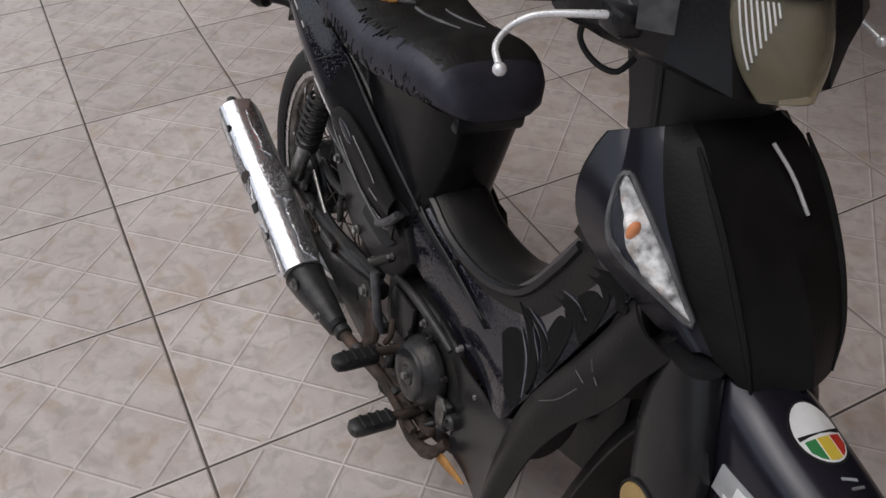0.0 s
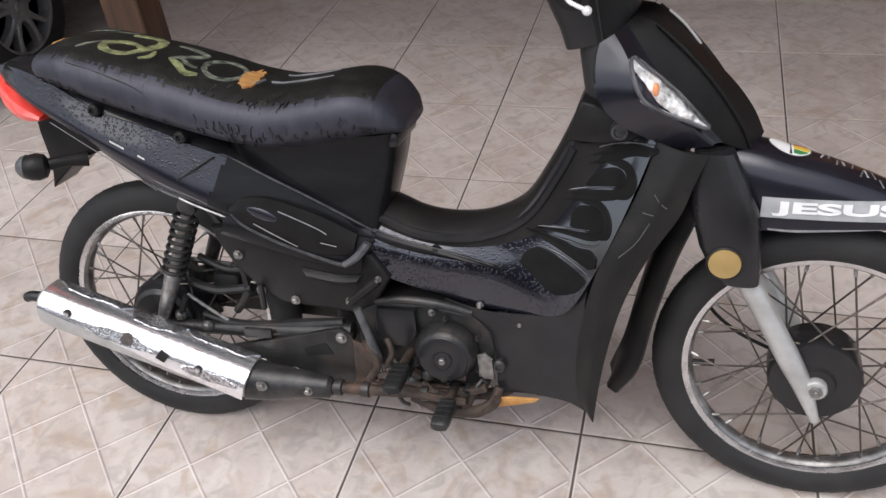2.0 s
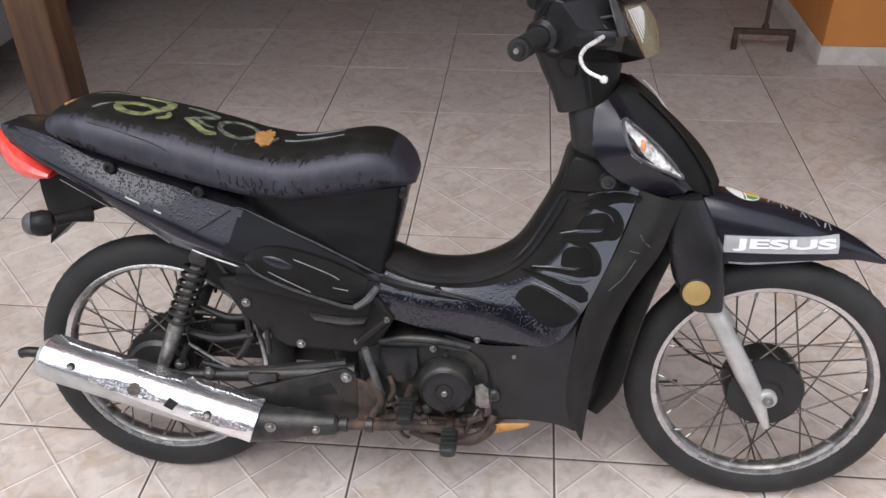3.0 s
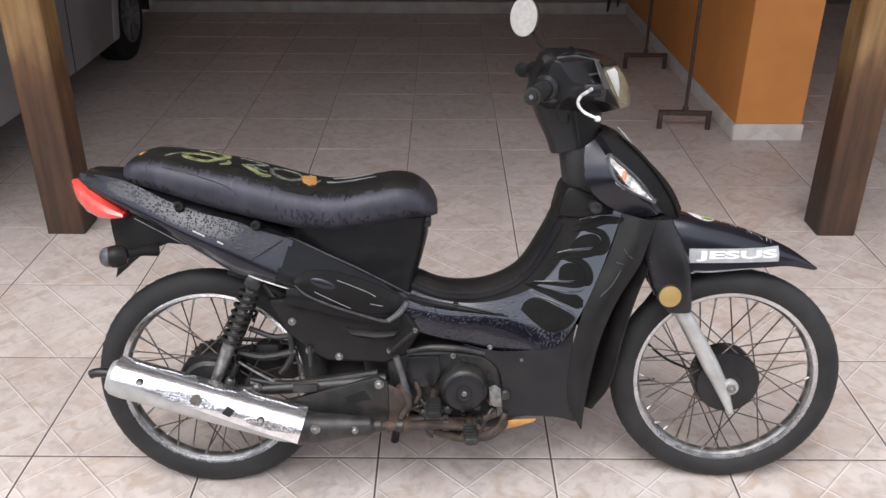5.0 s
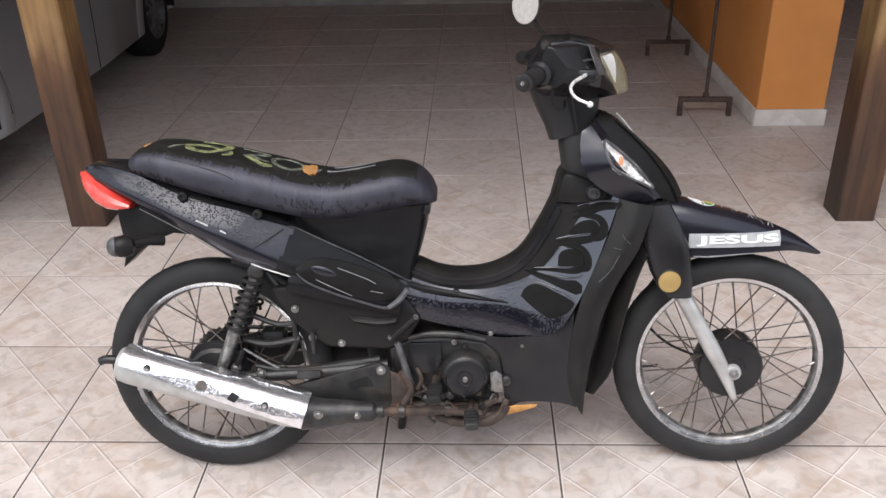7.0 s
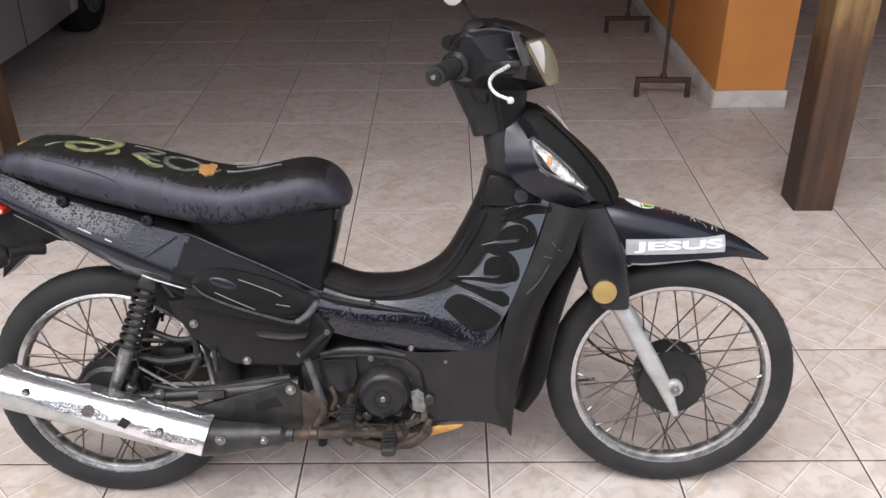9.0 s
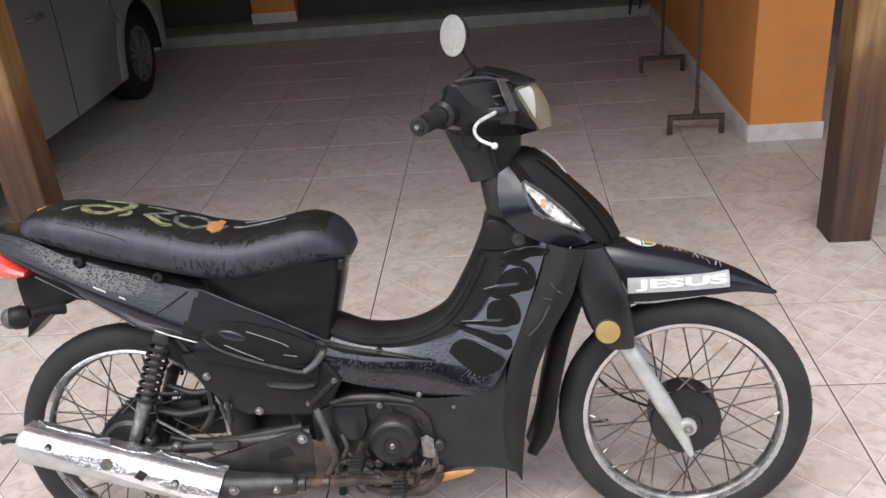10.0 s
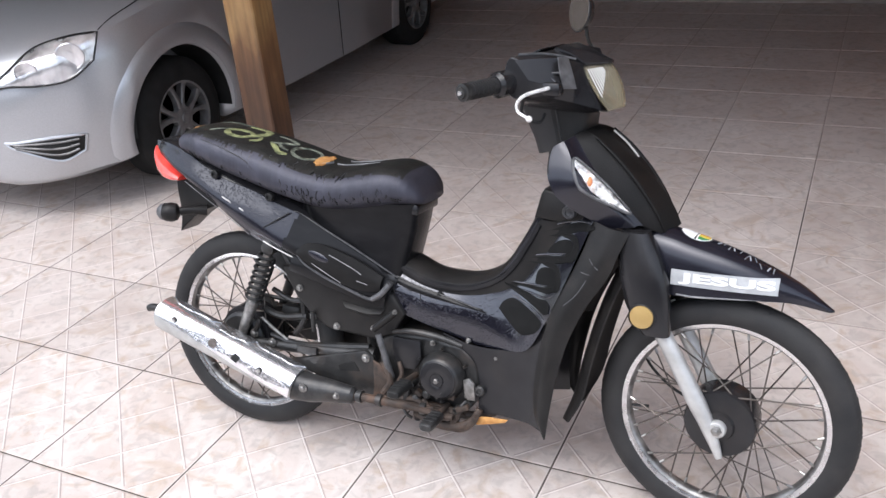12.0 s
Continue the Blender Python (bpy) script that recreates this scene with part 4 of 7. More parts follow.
def flank_marks(name, material, count, seed, low, high, width, label, span=(-0.13, 0.50)):
    """Short cracks and drips that run down the flank of the seat, bunched here and there."""
    rnd = random.Random(seed)
    bunch = [rnd.uniform(*span) for _ in range(7)]
    for n in range(count):
        x = min(span[1], max(span[0], rnd.gauss(rnd.choice(bunch), 0.035) if n % 3 else rnd.uniform(*span)))
        a0 = rnd.uniform(*low)
        a1 = a0 + rnd.uniform(*high) * rnd.uniform(0.4, 1.0)
        drift, wide = rnd.uniform(-0.006, 0.006), rnd.uniform(0.35, 1.1) * width
        rings = []
        for k in range(6):
            t = k / 5
            xx = x + drift * t + 0.0015 * math.sin(7 * t + x * 90)
            half = wide * (1 - 0.85 * t)
            a = a0 + (a1 - a0) * t
            rings.append([seat_skin(xx - half, a, 0.0008), seat_skin(xx + half, a, 0.0008), seat_skin(xx + half, a, -0.0015), seat_skin(xx - half, a, -0.0015)])
        bm = bmesh.new()
        loft(bm, rings)
        part(name, bm, material, seat, label if n == 0 else "")


flank_marks("crack", BLACK, 46, 21, (128, 140), (8, 26), 0.0011, "dark crack in the upper edge of the seat")
# these black strips paint the shade of folds below the bulge
flank_marks("crease", BLACK, 40, 22, (184, 200), (10, 34), 0.0014, "dark strip for the shade in folds under the seat's bulge")
flank_marks("scuff", RACKGREY, 22, 23, (108, 150), (8, 34), 0.0007, "grey scuff on the seat vinyl")

flank_marks("drip", BLACK, 34, 25, (172, 184), (8, 18), 0.0010, "dark drip on the seat's flank", (0.19, 0.47))
# shade in a long fold, drawn as a thin black tube
bm = bmesh.new()
tube(bm, [seat_skin(-0.125, 150, -0.0002), seat_skin(-0.05, 150, -0.0002), seat_skin(0.03, 155, -0.0002), seat_skin(0.09, 164, -0.0002), seat_skin(0.13, 182, -0.0002)], [0.0006, 0.0012, 0.0014, 0.0012, 0.0005], 6, 26)
part("fold", bm, BLACK, seat, "black line for the shade in a long rear fold of the seat")

# under the seat
bm = bmesh.new()
rings = []
for x0, x1, z in ((0.20, 0.526, 0.690), (0.20, 0.520, 0.640), (0.24, 0.507, 0.590), (0.27, 0.494, 0.545), (0.30, 0.485, 0.500)):
    w = 0.086 if z > 0.66 else 0.076
    xc, hx = (x0 + x1) / 2, (x1 - x0) / 2
    ring = []
    for j in range(28):
        a = 2 * math.pi * j / 28
        c, s = math.cos(a), math.sin(a)
        ring.append(Vector((xc + math.copysign(abs(c) ** 0.45, c) * hx, math.copysign(abs(s) ** 0.5, s) * w, z)))
    rings.append(ring)
loft(bm, rings)
part("seat_box", bm, DARKPANEL, bike, "glossy black box under the seat")
bm = bmesh.new()
box(bm, (0.500, -0.060, 0.662), (0.527, 0.060, 0.690), 0.008)
part("seat_hinge", bm, PLASTIC, bike)

# side cover with its raised rim and lower frame cover
bm = bmesh.new()
shell(bm, [side([(0.20, 0.56), (0.30, 0.555), (0.40, 0.52), (0.475, 0.50)], [-0.098, -0.098, -0.094, -0.084]),
           side([(0.20, 0.52), (0.29, 0.505), (0.38, 0.480), (0.46, 0.468)], [-0.112, -0.112, -0.108, -0.098]),
           side([(0.19, 0.500), (0.28, 0.478), (0.38, 0.452), (0.45, 0.436)], [-0.106, -0.106, -0.102, -0.094])], 24, 4, 0.003)
other = mirrored(bm)
cover = part("side_cover", bm, DARKPANEL, bike, "matte black side cover with a raised oval rim")
part("side_cover", other, MATTE, bike)
# sky highlight on the rim, put into its grey
bm = bmesh.new()
tube(bm, [(0.222, -0.114, 0.545), (0.245, -0.114, 0.523), (0.30, -0.113, 0.497), (0.375, -0.110, 0.470), (0.425, -0.107, 0.457), (0.452, -0.103, 0.472), (0.474, -0.097, 0.500)],
     [0.0022, 0.0026, 0.003, 0.003, 0.0036, 0.0045, 0.005], 8, 40)
part("cover_rim", bm, EDGEGREY, cover, "grey edge of the oval rim, toned for its highlight")
bm = bmesh.new()
tube(bm, [(0.428, -0.112, 0.459), (0.452, -0.108, 0.475), (0.472, -0.102, 0.500)], [0.006, 0.0075, 0.007], 8, 10)
part("rim_tip", bm, RACKGREY, cover, "grey tip of the cover rim")
# dark rounded field inside the rim; a dome added at its rear end makes a highlight
field_y = [-0.1150, -0.1152, -0.1145, -0.1115, -0.1060]
field_top = [(0.220, 0.556), (0.249, 0.576), (0.302, 0.577), (0.381, 0.553), (0.455, 0.517)]
field_low = [(0.220, 0.543), (0.239, 0.520), (0.293, 0.504), (0.381, 0.477), (0.445, 0.476)]
field_mid = [((a[0] + b[0]) / 2, (a[1] + b[1]) / 2) for a, b in zip(field_top, field_low)]
bm = bmesh.new()
shell(bm, [side(field_top, [y + 0.003 for y in field_y]), side(field_mid, [y - 0.0015 for y in field_y]), side(field_low, [y + 0.003 for y in field_y])], 26, 5, 0.004)
part("oval_field", bm, COWLBLACK, cover, "dark rounded field of the side cover")
bm = bmesh.new()
bmesh.ops.create_icosphere(bm, subdivisions=3, radius=1.0, matrix=Matrix.Translation((0.284, -0.1150, 0.549)) @ Matrix.Rotation(radians(18), 4, "Y") @ Matrix.Diagonal((0.030, 0.0036, 0.0105, 1)))
part("highlight_dome", bm, COWLBLUE, cover, "glossy dome added for a highlight in the side cover")
# highlight lines of the cover, painted as thin pale bars
for pts in ([(0.316, 0.557), (0.350, 0.543), (0.385, 0.527), (0.401, 0.517)], [(0.388, 0.500), (0.417, 0.494)], [(0.265, 0.530), (0.30, 0.512), (0.345, 0.490)]):
    bm = bmesh.new()
    tube(bm, side(pts, [-0.1165 + 0.055 * max(0, x - 0.33) for x, z in pts]), 0.0011, 6, 10)
    part("scratch_and_glint", bm, GREYPLASTIC, cover)

bm = bmesh.new()
plate(bm, [(0.155, 0.50), (0.165, 0.470), (0.195, 0.420), (0.245, 0.372), (0.285, 0.350), (0.42, 0.343), (0.47, 0.365), (0.50, 0.420), (0.47, 0.470), (0.36, 0.485), (0.25, 0.505)],
      -0.098, 0.098, 0.008, 3)
frame_cover = part("frame_cover", bm, MATTE, bike, "matte black plastic frame cover")
bm = bmesh.new()
shell(bm, [side([(0.33, 0.432), (0.40, 0.424), (0.45, 0.428)], -0.100), side([(0.345, 0.420), (0.40, 0.412), (0.44, 0.416)], -0.110), side([(0.36, 0.410), (0.40, 0.405), (0.43, 0.408)], -0.100)], 12, 3, 0.003)
part("moulding", bm, MATTE, frame_cover)
for p in ((0.207, -0.099, 0.449), (0.244, -0.099, 0.377), (0.312, -0.099, 0.362)):
    bolt(p, 0.0062, frame_cover)

# swingarm, shocks, chain guard
for s in (-1, 1):
    bm = bmesh.new()
    tube(bm, [(-0.015, s * 0.075, 0.272), (0.10, s * 0.078, 0.276), (0.30, s * 0.080, 0.290), (0.42, s * 0.080, 0.302)], [0.014, 0.014, 0.016, 0.018], 10, 10)
    part("swingarm", bm, DARKMETAL, bike, "dirty black steel swingarm")
    bm = bmesh.new()
    a, b = Vector((0.122, s * 0.088, 0.540)), Vector((0.022, s * 0.088, 0.300))
    tube(bm, [a, a.lerp(b, 0.06), a.lerp(b, 0.58), a.lerp(b, 0.60), a.lerp(b, 0.92), b], [0.016, 0.011, 0.011, 0.016, 0.014, 0.012], 14)
    shock = part("shock_absorber", bm, STEEL if s < 0 else DARKMETAL, bike, "rear shock absorber with a black coil spring")
    bm = bmesh.new()
    d = (b - a).normalized()
    u = d.cross(Vector((0, 1, 0))).normalized()
    w = d.cross(u)
    coil = []
    for i in range(8 * 12 + 1):
        t = i / 12
        coil.append(a.lerp(b, 0.06 + 0.54 * i / 96) + 0.0215 * (math.cos(2 * math.pi * t) * u + math.sin(2 * math.pi * t) * w))
    tube(bm, coil, 0.0042, 7)
    part("coil_spring", bm, BLACK, shock)
    bm = bmesh.new()
    lathe(bm, [(0.016, s * 0.072), (0.018, s * 0.074), (0.018, s * 0.100), (0.010, s * 0.104)], (0.124, 0, 0.545), 16)
    part("shock_mount", bm, DARKMETAL, shock)
bm = bmesh.new()
tube(bm, [(0.10, -0.082, 0.300), (0.16, -0.09, 0.292), (0.23, -0.092, 0.292), (0.40, -0.09, 0.318)], [0.006, 0.010, 0.012, 0.008], 8, 12)
part("brake_rod", bm, DARKMETAL, bike)
bm = bmesh.new()
lathe(bm, [(0.066, -0.052), (0.066, -0.060), (0.058, -0.068), (0.020, -0.072), (0.016, -0.090), (0.010, -0.094)], (REAR, 0, RADIUS), 32)
part("brake_plate", bm, DARKMETAL, rear_wheel)
bm = bmesh.new()
tube(bm, [(0.03, -0.072, 0.250), (0.055, -0.078, 0.300), (0.075, -0.080, 0.345)], 0.007, 8)
part("brake_arm", bm, DARKMETAL, rear_wheel)
# sprocket on the far side and the grimy bits round the rear axle
bm = bmesh.new()
teeth = 34
ring = [((0.083 if i % 2 else 0.078) * math.cos(math.pi * i / teeth), (0.083 if i % 2 else 0.078) * math.sin(math.pi * i / teeth)) for i in range(2 * teeth)]
plate(bm, [(REAR + x, RADIUS + z) for x, z in ring], 0.040, 0.045)
part("sprocket", bm, GREASY, rear_wheel, "oily chain sprocket")
bm = bmesh.new()
tube(bm, [(0.0, 0.044, RADIUS + 0.084), (0.12, 0.046, 0.352), (0.26, 0.048, 0.338), (0.42, 0.048, 0.330)], 0.006, 6, 16)
part("chain", bm, DARKMETAL, bike, "oily drive chain")
for p in ((0.008, -0.094, 0.276), (0.055, -0.080, 0.300), (0.118, -0.090, 0.288)):
    bolt(p, 0.008, bike, STEEL)
bm = bmesh.new()
box(bm, (-0.040, -0.090, 0.262), (0.012, -0.078, 0.290), 0.003)
part("chain_adjuster", bm, STEEL, bike, "dull steel chain adjuster")
bm = bmesh.new()
plate(bm, [(0.205, 0.300), (0.262, 0.302), (0.262, 0.284), (0.205, 0.280)], -0.108, -0.098, 0.002)
part("frame_lug", bm, GREASY, bike)
bm = bmesh.new()
tube(bm, [(0.075, -0.088, 0.345), (0.150, -0.092, 0.300), (0.240, -0.096, 0.262), (0.330, -0.100, 0.245)], 0.0035, 8, 12)
part("brake_rod", bm, STEEL, bike)
# open frame parts behind the frame cover
for pts, r in (([(0.14, -0.055, 0.53), (0.185, -0.060, 0.46), (0.20, -0.060, 0.36), (0.17, -0.060, 0.31)], 0.008), ([(0.10, -0.05, 0.42), (0.16, -0.055, 0.40), (0.22, -0.06, 0.41)], 0.007),
               ([(0.07, -0.05, 0.36), (0.13, -0.055, 0.35), (0.21, -0.06, 0.365)], 0.009), ([(0.245, -0.09, 0.392), (0.247, -0.09, 0.340)], 0.006)):
    bm = bmesh.new()
    tube(bm, pts, r, 8, 10)
    part("frame_tube", bm, DARKMETAL, bike)
bm = bmesh.new()
box(bm, (0.105, -0.030, 0.325), (0.165, 0.02, 0.372), 0.012)
part("air_box", bm, BLACK, bike)
bm = bmesh.new()
box(bm, (0.02, 0.045, 0.245), (0.45, 0.075, 0.335), 0.012)
part("chain_case", bm, MATTE, bike, "black chain case on the far side")

# engine
bm = bmesh.new()
plate(bm, [(0.42, 0.345), (0.47, 0.372), (0.56, 0.375), (0.65, 0.362), (0.69, 0.33), (0.695, 0.262), (0.672, 0.205), (0.60, 0.190), (0.52, 0.195), (0.455, 0.225), (0.425, 0.27)], -0.088, 0.088, 0.014, 3)
engine = part("engine", bm, DARKMETAL, bike, "oily black engine case with a round cover")
bm = bmesh.new()
lathe(bm, [(0.060, -0.095), (0.060, -0.106), (0.055, -0.113), (0.052, -0.121), (0.047, -0.127), (0.036, -0.130), (0.034, -0.126), (0.017, -0.126), (0.015, -0.131), (0.002, -0.132)],
      (0.602, 0, 0.283), 40)
cover = part("clutch_cover", bm, DARKMETAL, engine, "round black engine cover")
bolt((0.602, -0.131, 0.283), 0.0065, engine)
for i in range(6):
    a = radians(30 + 60 * i)
    bolt((0.602 + 0.068 * math.cos(a), -0.098, 0.283 + 0.068 * math.sin(a)), 0.0036, engine, DARKMETAL)
bm = bmesh.new()
plate(bm, [(0.472, 0.362), (0.545, 0.362), (0.548, 0.315), (0.530, 0.285), (0.480, 0.283), (0.466, 0.32)], -0.104, -0.094, 0.004)
part("crankcase_cover", bm, PLASTIC, engine)
bm = bmesh.new()
tube(bm, [(0.69, 0.0, 0.30), (0.80, 0.0, 0.315)], [0.062, 0.058], 18)
part("cylinder", bm, DARKMETAL, engine)
for i in range(5):
    bm = bmesh.new()
    lathe(bm, [(0.060, -0.003), (0.075, -0.002), (0.075, 0.002), (0.060, 0.003)], (0.705 + 0.016 * i, 0.0, 0.302 + 0.002 * i), 20, "X")
    part("cooling_fin", bm, DARKMETAL, engine)
bm = bmesh.new()
box(bm, (0.47, -0.07, 0.160), (0.64, 0.07, 0.200), 0.012)
part("sump", bm, RUST, engine, "rusty engine underside")
for p in ((0.577, -0.098, 0.362), (0.663, -0.083, 0.377), (0.737, -0.090, 0.350)):
    bolt(p, 0.0045, engine)
bm = bmesh.new()
box(bm, (0.662, -0.108, 0.238), (0.684, -0.090, 0.276), 0.003)
part("bare_bracket", bm, STEEL, engine, "bare metal bracket")

bm = bmesh.new()
plate(bm, [(0.352, 0.402), (0.405, 0.425), (0.460, 0.410), (0.462, 0.225), (0.415, 0.215), (0.372, 0.270)], -0.050, 0.060, 0.012, 3)
part("rear_case", bm, DARKMETAL, engine, "dark rear half of the engine case")

# exhaust
MUF_A, MUF_B = Vector((-0.186, -0.158, 0.341)), Vector((0.228, -0.156, 0.210))
MUF_D = (MUF_B - MUF_A).normalized()
MUF_S = Vector((0, -1, 0))
MUF_U = MUF_S.cross(MUF_D) * -1
if MUF_U.z < 0:
    MUF_U = -MUF_U


def muffler_ring(t, w, h, n=28, start=0.0, span=2 * math.pi, power=2.4):
    c = MUF_A.lerp(MUF_B, t)
    out = []
    for j in range(n):
        a = start + span * j / (n if span > 6.2 else n - 1)
        u, v = math.cos(a), math.sin(a)
        out.append(c + MUF_S * math.copysign(abs(u) ** (2 / power), u) * w + MUF_U * math.copysign(abs(v) ** (2 / power), v) * h)
    return out


bm = bmesh.new()
loft(bm, [muffler_ring(t, w, h) for t, w, h in ((-0.035, 0.020, 0.020), (-0.03, 0.030, 0.032), (0.0, 0.040, 0.040), (0.05, 0.043, 0.042), (0.9, 0.042, 0.041), (1.0, 0.034, 0.036), (1.04, 0.028, 0.030))])
muffler = part("muffler", bm, ALLOY, bike, "silver muffler with a bright chromed heat shield")
bm = bmesh.new()
lines = []
for k in range(11):
    line = []
    for t in (0.0, 0.25, 0.5, 0.75, 1.0):
        low = 14 - 34 * t
        a = radians(low + (108 - low) * k / 10)
        u, v = math.cos(a), math.sin(a)
        c = MUF_A.lerp(MUF_B, t)
        line.append(c + MUF_S * math.copysign(abs(u) ** 0.83, u) * 0.0480 + MUF_U * math.copysign(abs(v) ** 0.83, v) * 0.0460)
    lines.append(line)
shell(bm, lines, 22, 2, 0.002, (0, 0.7, -0.5))
shield = part("heat_shield", bm, SHIELD, muffler, "bright scratched chrome heat shield")
for t, up in ((0.145, 0.025), (0.785, 0.015)):
    c = MUF_A.lerp(MUF_B, t) + MUF_U * up + Vector((0, 0.0455 * (1 - (1 - (up / 0.0455) ** 2.4) ** (1 / 2.4)), 0))
    bm = bmesh.new()
    lathe(bm, [(0.0082, -0.0450), (0.0082, -0.0500), (0.0070, -0.0508)], (c.x, c.y, c.z), 18)
    washer = part("washer", bm, DARKMETAL, shield)
    bm = bmesh.new()
    lathe(bm, [(0.0056, -0.0502), (0.0052, -0.0530), (0.002, -0.0536)], (c.x, c.y, c.z), 8)
    part("bolt", bm, RIM, shield)


def on_shield(t, up, pts, material, name, label, y0=-0.0440, y1=-0.0492):
    """A flush patch or opening on the side of the heat shield, bent round it."""
    c = MUF_A.lerp(MUF_B, t)
    bm = bmesh.new()

    def at(a, b, y):
        b += up
        bend = 0.0455 * (1 - max(0.0, 1 - (abs(b) / 0.0455) ** 2.4) ** (1 / 2.4))
        return c + MUF_D * a + MUF_U * b + Vector((0, y + bend - 0.0006, 0))
    loft(bm, [[at(a, b, y) for a, b in pts] for y in (y0, y1)])
    return part(name, bm, material, shield, label)


def ragged(length, height, seed, tilt=0.0, n=34):
    rnd = random.Random(seed)
    out = []
    for i in range(n):
        a = 2 * math.pi * i / n
        k = rnd.uniform(0.78, 1.08)
        x = length * math.copysign(abs(math.cos(a)) ** 0.9, math.cos(a)) * k
        out.append((x, height * math.sin(a) * k + tilt * x))
    return out


# speckled patches paint reflections; the small dark one is a real mark
on_shield(0.40, 0.016, ragged(0.072, 0.0125, 4, 0.0), SPECKLE, "reflection_mark", "grey speckled patch that stands in for reflections on the shield")
on_shield(0.44, 0.020, ragged(0.014, 0.0125, 8), SPOKE, "reflection_mark", "", -0.0446, -0.0500)
on_shield(0.835, 0.008, ragged(0.060, 0.0100, 6, 0.02), SPECKLE, "reflection_mark", "")
on_shield(0.615, 0.014, [(-0.013, -0.007), (0.006, -0.011), (0.013, 0.006), (-0.006, 0.011)], BLACK, "slot", "dark slot in the shield", -0.0446, -0.0502)
# dark mottled reflections along the top of the shield, put into coloured strips
for t0, t1, a0, a1, seed in ((0.02, 0.40, 84, 112, 2), (0.38, 0.66, 66, 116, 3), (0.64, 1.0, 82, 112, 5)):
    bm = bmesh.new()
    rings = []
    for k in range(41):
        t = t0 + (t1 - t0) * k / 40
        taper = min(1, 6 * k / 40 + 0.15, 6 * (40 - k) / 40 + 0.15)
        lo_a = a1 - (a1 - a0) * taper * (0.80 + 0.18 * noise.noise(Vector((t * 9, seed, 0))) + 0.10 * noise.noise(Vector((t * 70, seed, 3))))
        ring = [muffler_ring(t, 0.0475, 0.0475, 2, radians(lo_a + (a1 - lo_a) * q / 6), 0.0)[0] for q in range(7)]
        core = MUF_A.lerp(MUF_B, t)
        rings.append(ring + [core + (p - core) * 0.93 for p in ring[::-1]])
    loft(bm, rings)
    part("reflection_strip", bm, SPECKLE, shield, "dark speckled strip for the reflections along the shield's top" if seed == 2 else "")
bm = bmesh.new()
tube(bm, [(-0.196, -0.158, 0.348), (-0.228, -0.158, 0.350), (-0.242, -0.158, 0.345)], [0.011, 0.011, 0.010], 12, 6)
part("tailpipe", bm, DARKMETAL, muffler)
bm = bmesh.new()
rings = [muffler_ring(1.0, 0.037, 0.040)]
for x, y, z, w, h in ((0.268, -0.156, 0.208, 0.033, 0.036), (0.325, -0.155, 0.211, 0.026, 0.029), (0.385, -0.154, 0.211, 0.019, 0.022), (0.392, -0.154, 0.211, 0.012, 0.014)):
    rings.append([Vector((x, y - w * math.cos(2 * math.pi * j / 28), z + h * math.sin(2 * math.pi * j / 28))) for j in range(28)])
loft(bm, rings)
part("muffler_neck", bm, GREASY, muffler)
bolt((0.263, -0.188, 0.222), 0.0075, muffler)
bolt((0.350, -0.174, 0.212), 0.006, muffler)
bm = bmesh.new()
tube(bm, [(0.385, -0.154, 0.211), (0.50, -0.13, 0.200), (0.62, -0.10, 0.190), (0.70, -0.07, 0.185), (0.755, -0.045, 0.225), (0.77, -0.03, 0.27)], 0.0110, 12, 24)
header = part("exhaust_pipe", bm, RUST, bike, "rusty exhaust header pipe")
for x, y, z in ((0.402, -0.150, 0.210), (0.452, -0.140, 0.205), (0.560, -0.116, 0.195)):
    bm = bmesh.new()
    lathe(bm, [(0.011, -0.008), (0.0155, -0.007), (0.0155, 0.007), (0.011, 0.008)], (x, y, z), 14, "X")
    part("clamp", bm, GREASY, header)

# foot-peg bracket, pegs, levers
bm = bmesh.new()
plate(bm, [(0.135, 0.245), (0.20, 0.262), (0.40, 0.318), (0.425, 0.305), (0.432, 0.215), (0.415, 0.195), (0.360, 0.202), (0.300, 0.222), (0.20, 0.240)], -0.118, -0.106, 0.003)
bracket = part("peg_bracket", bm, DARKMETAL, bike, "grimy triangular foot-peg bracket")
bolt((0.404, -0.118, 0.300), 0.0075, bracket)
bm = bmesh.new()
plate(bm, [(0.325, 0.268), (0.37, 0.285), (0.385, 0.262), (0.33, 0.254)], -0.120, -0.117)
part("opening", bm, BLACK, bracket)
for x, z, label, y0 in ((0.532, 0.272, "passenger foot-peg of worn black rubber", -0.100), (0.615, 0.206, "rider foot-peg of worn black rubber", -0.095)):
    bm = bmesh.new()
    tube(bm, [(x, y0, z), (x - 0.002, -0.158, z + 0.002)], 0.008, 10)
    peg = part("foot_peg", bm, RUST, bike, label)
    bm = bmesh.new()
    loft(bm, [oval(0, z, hw, hh, 16, 3.2) for hw, hh in ((0.008, 0.006), (0.015, 0.010), (0.017, 0.0115), (0.017, 0.0115), (0.015, 0.010), (0.009, 0.007))])
    for v, yy in zip(bm.verts, [q for q in (-0.150, -0.153, -0.160, -0.212, -0.224, -0.228) for _ in range(16)]):
        v.co = Vector((x + v.co.y, yy, v.co.z))
    part("rubber", bm, BLACK if z > 0.25 else GREASY, peg)
    for i in range(4):
        bm = bmesh.new()
        box(bm, (x - 0.014, -0.209 + 0.015 * i, z + 0.0100), (x + 0.014, -0.203 + 0.015 * i, z + 0.0126), 0.001)
        part("rib", bm, BLACK if z > 0.25 else GREASY, peg)
bm = bmesh.new()
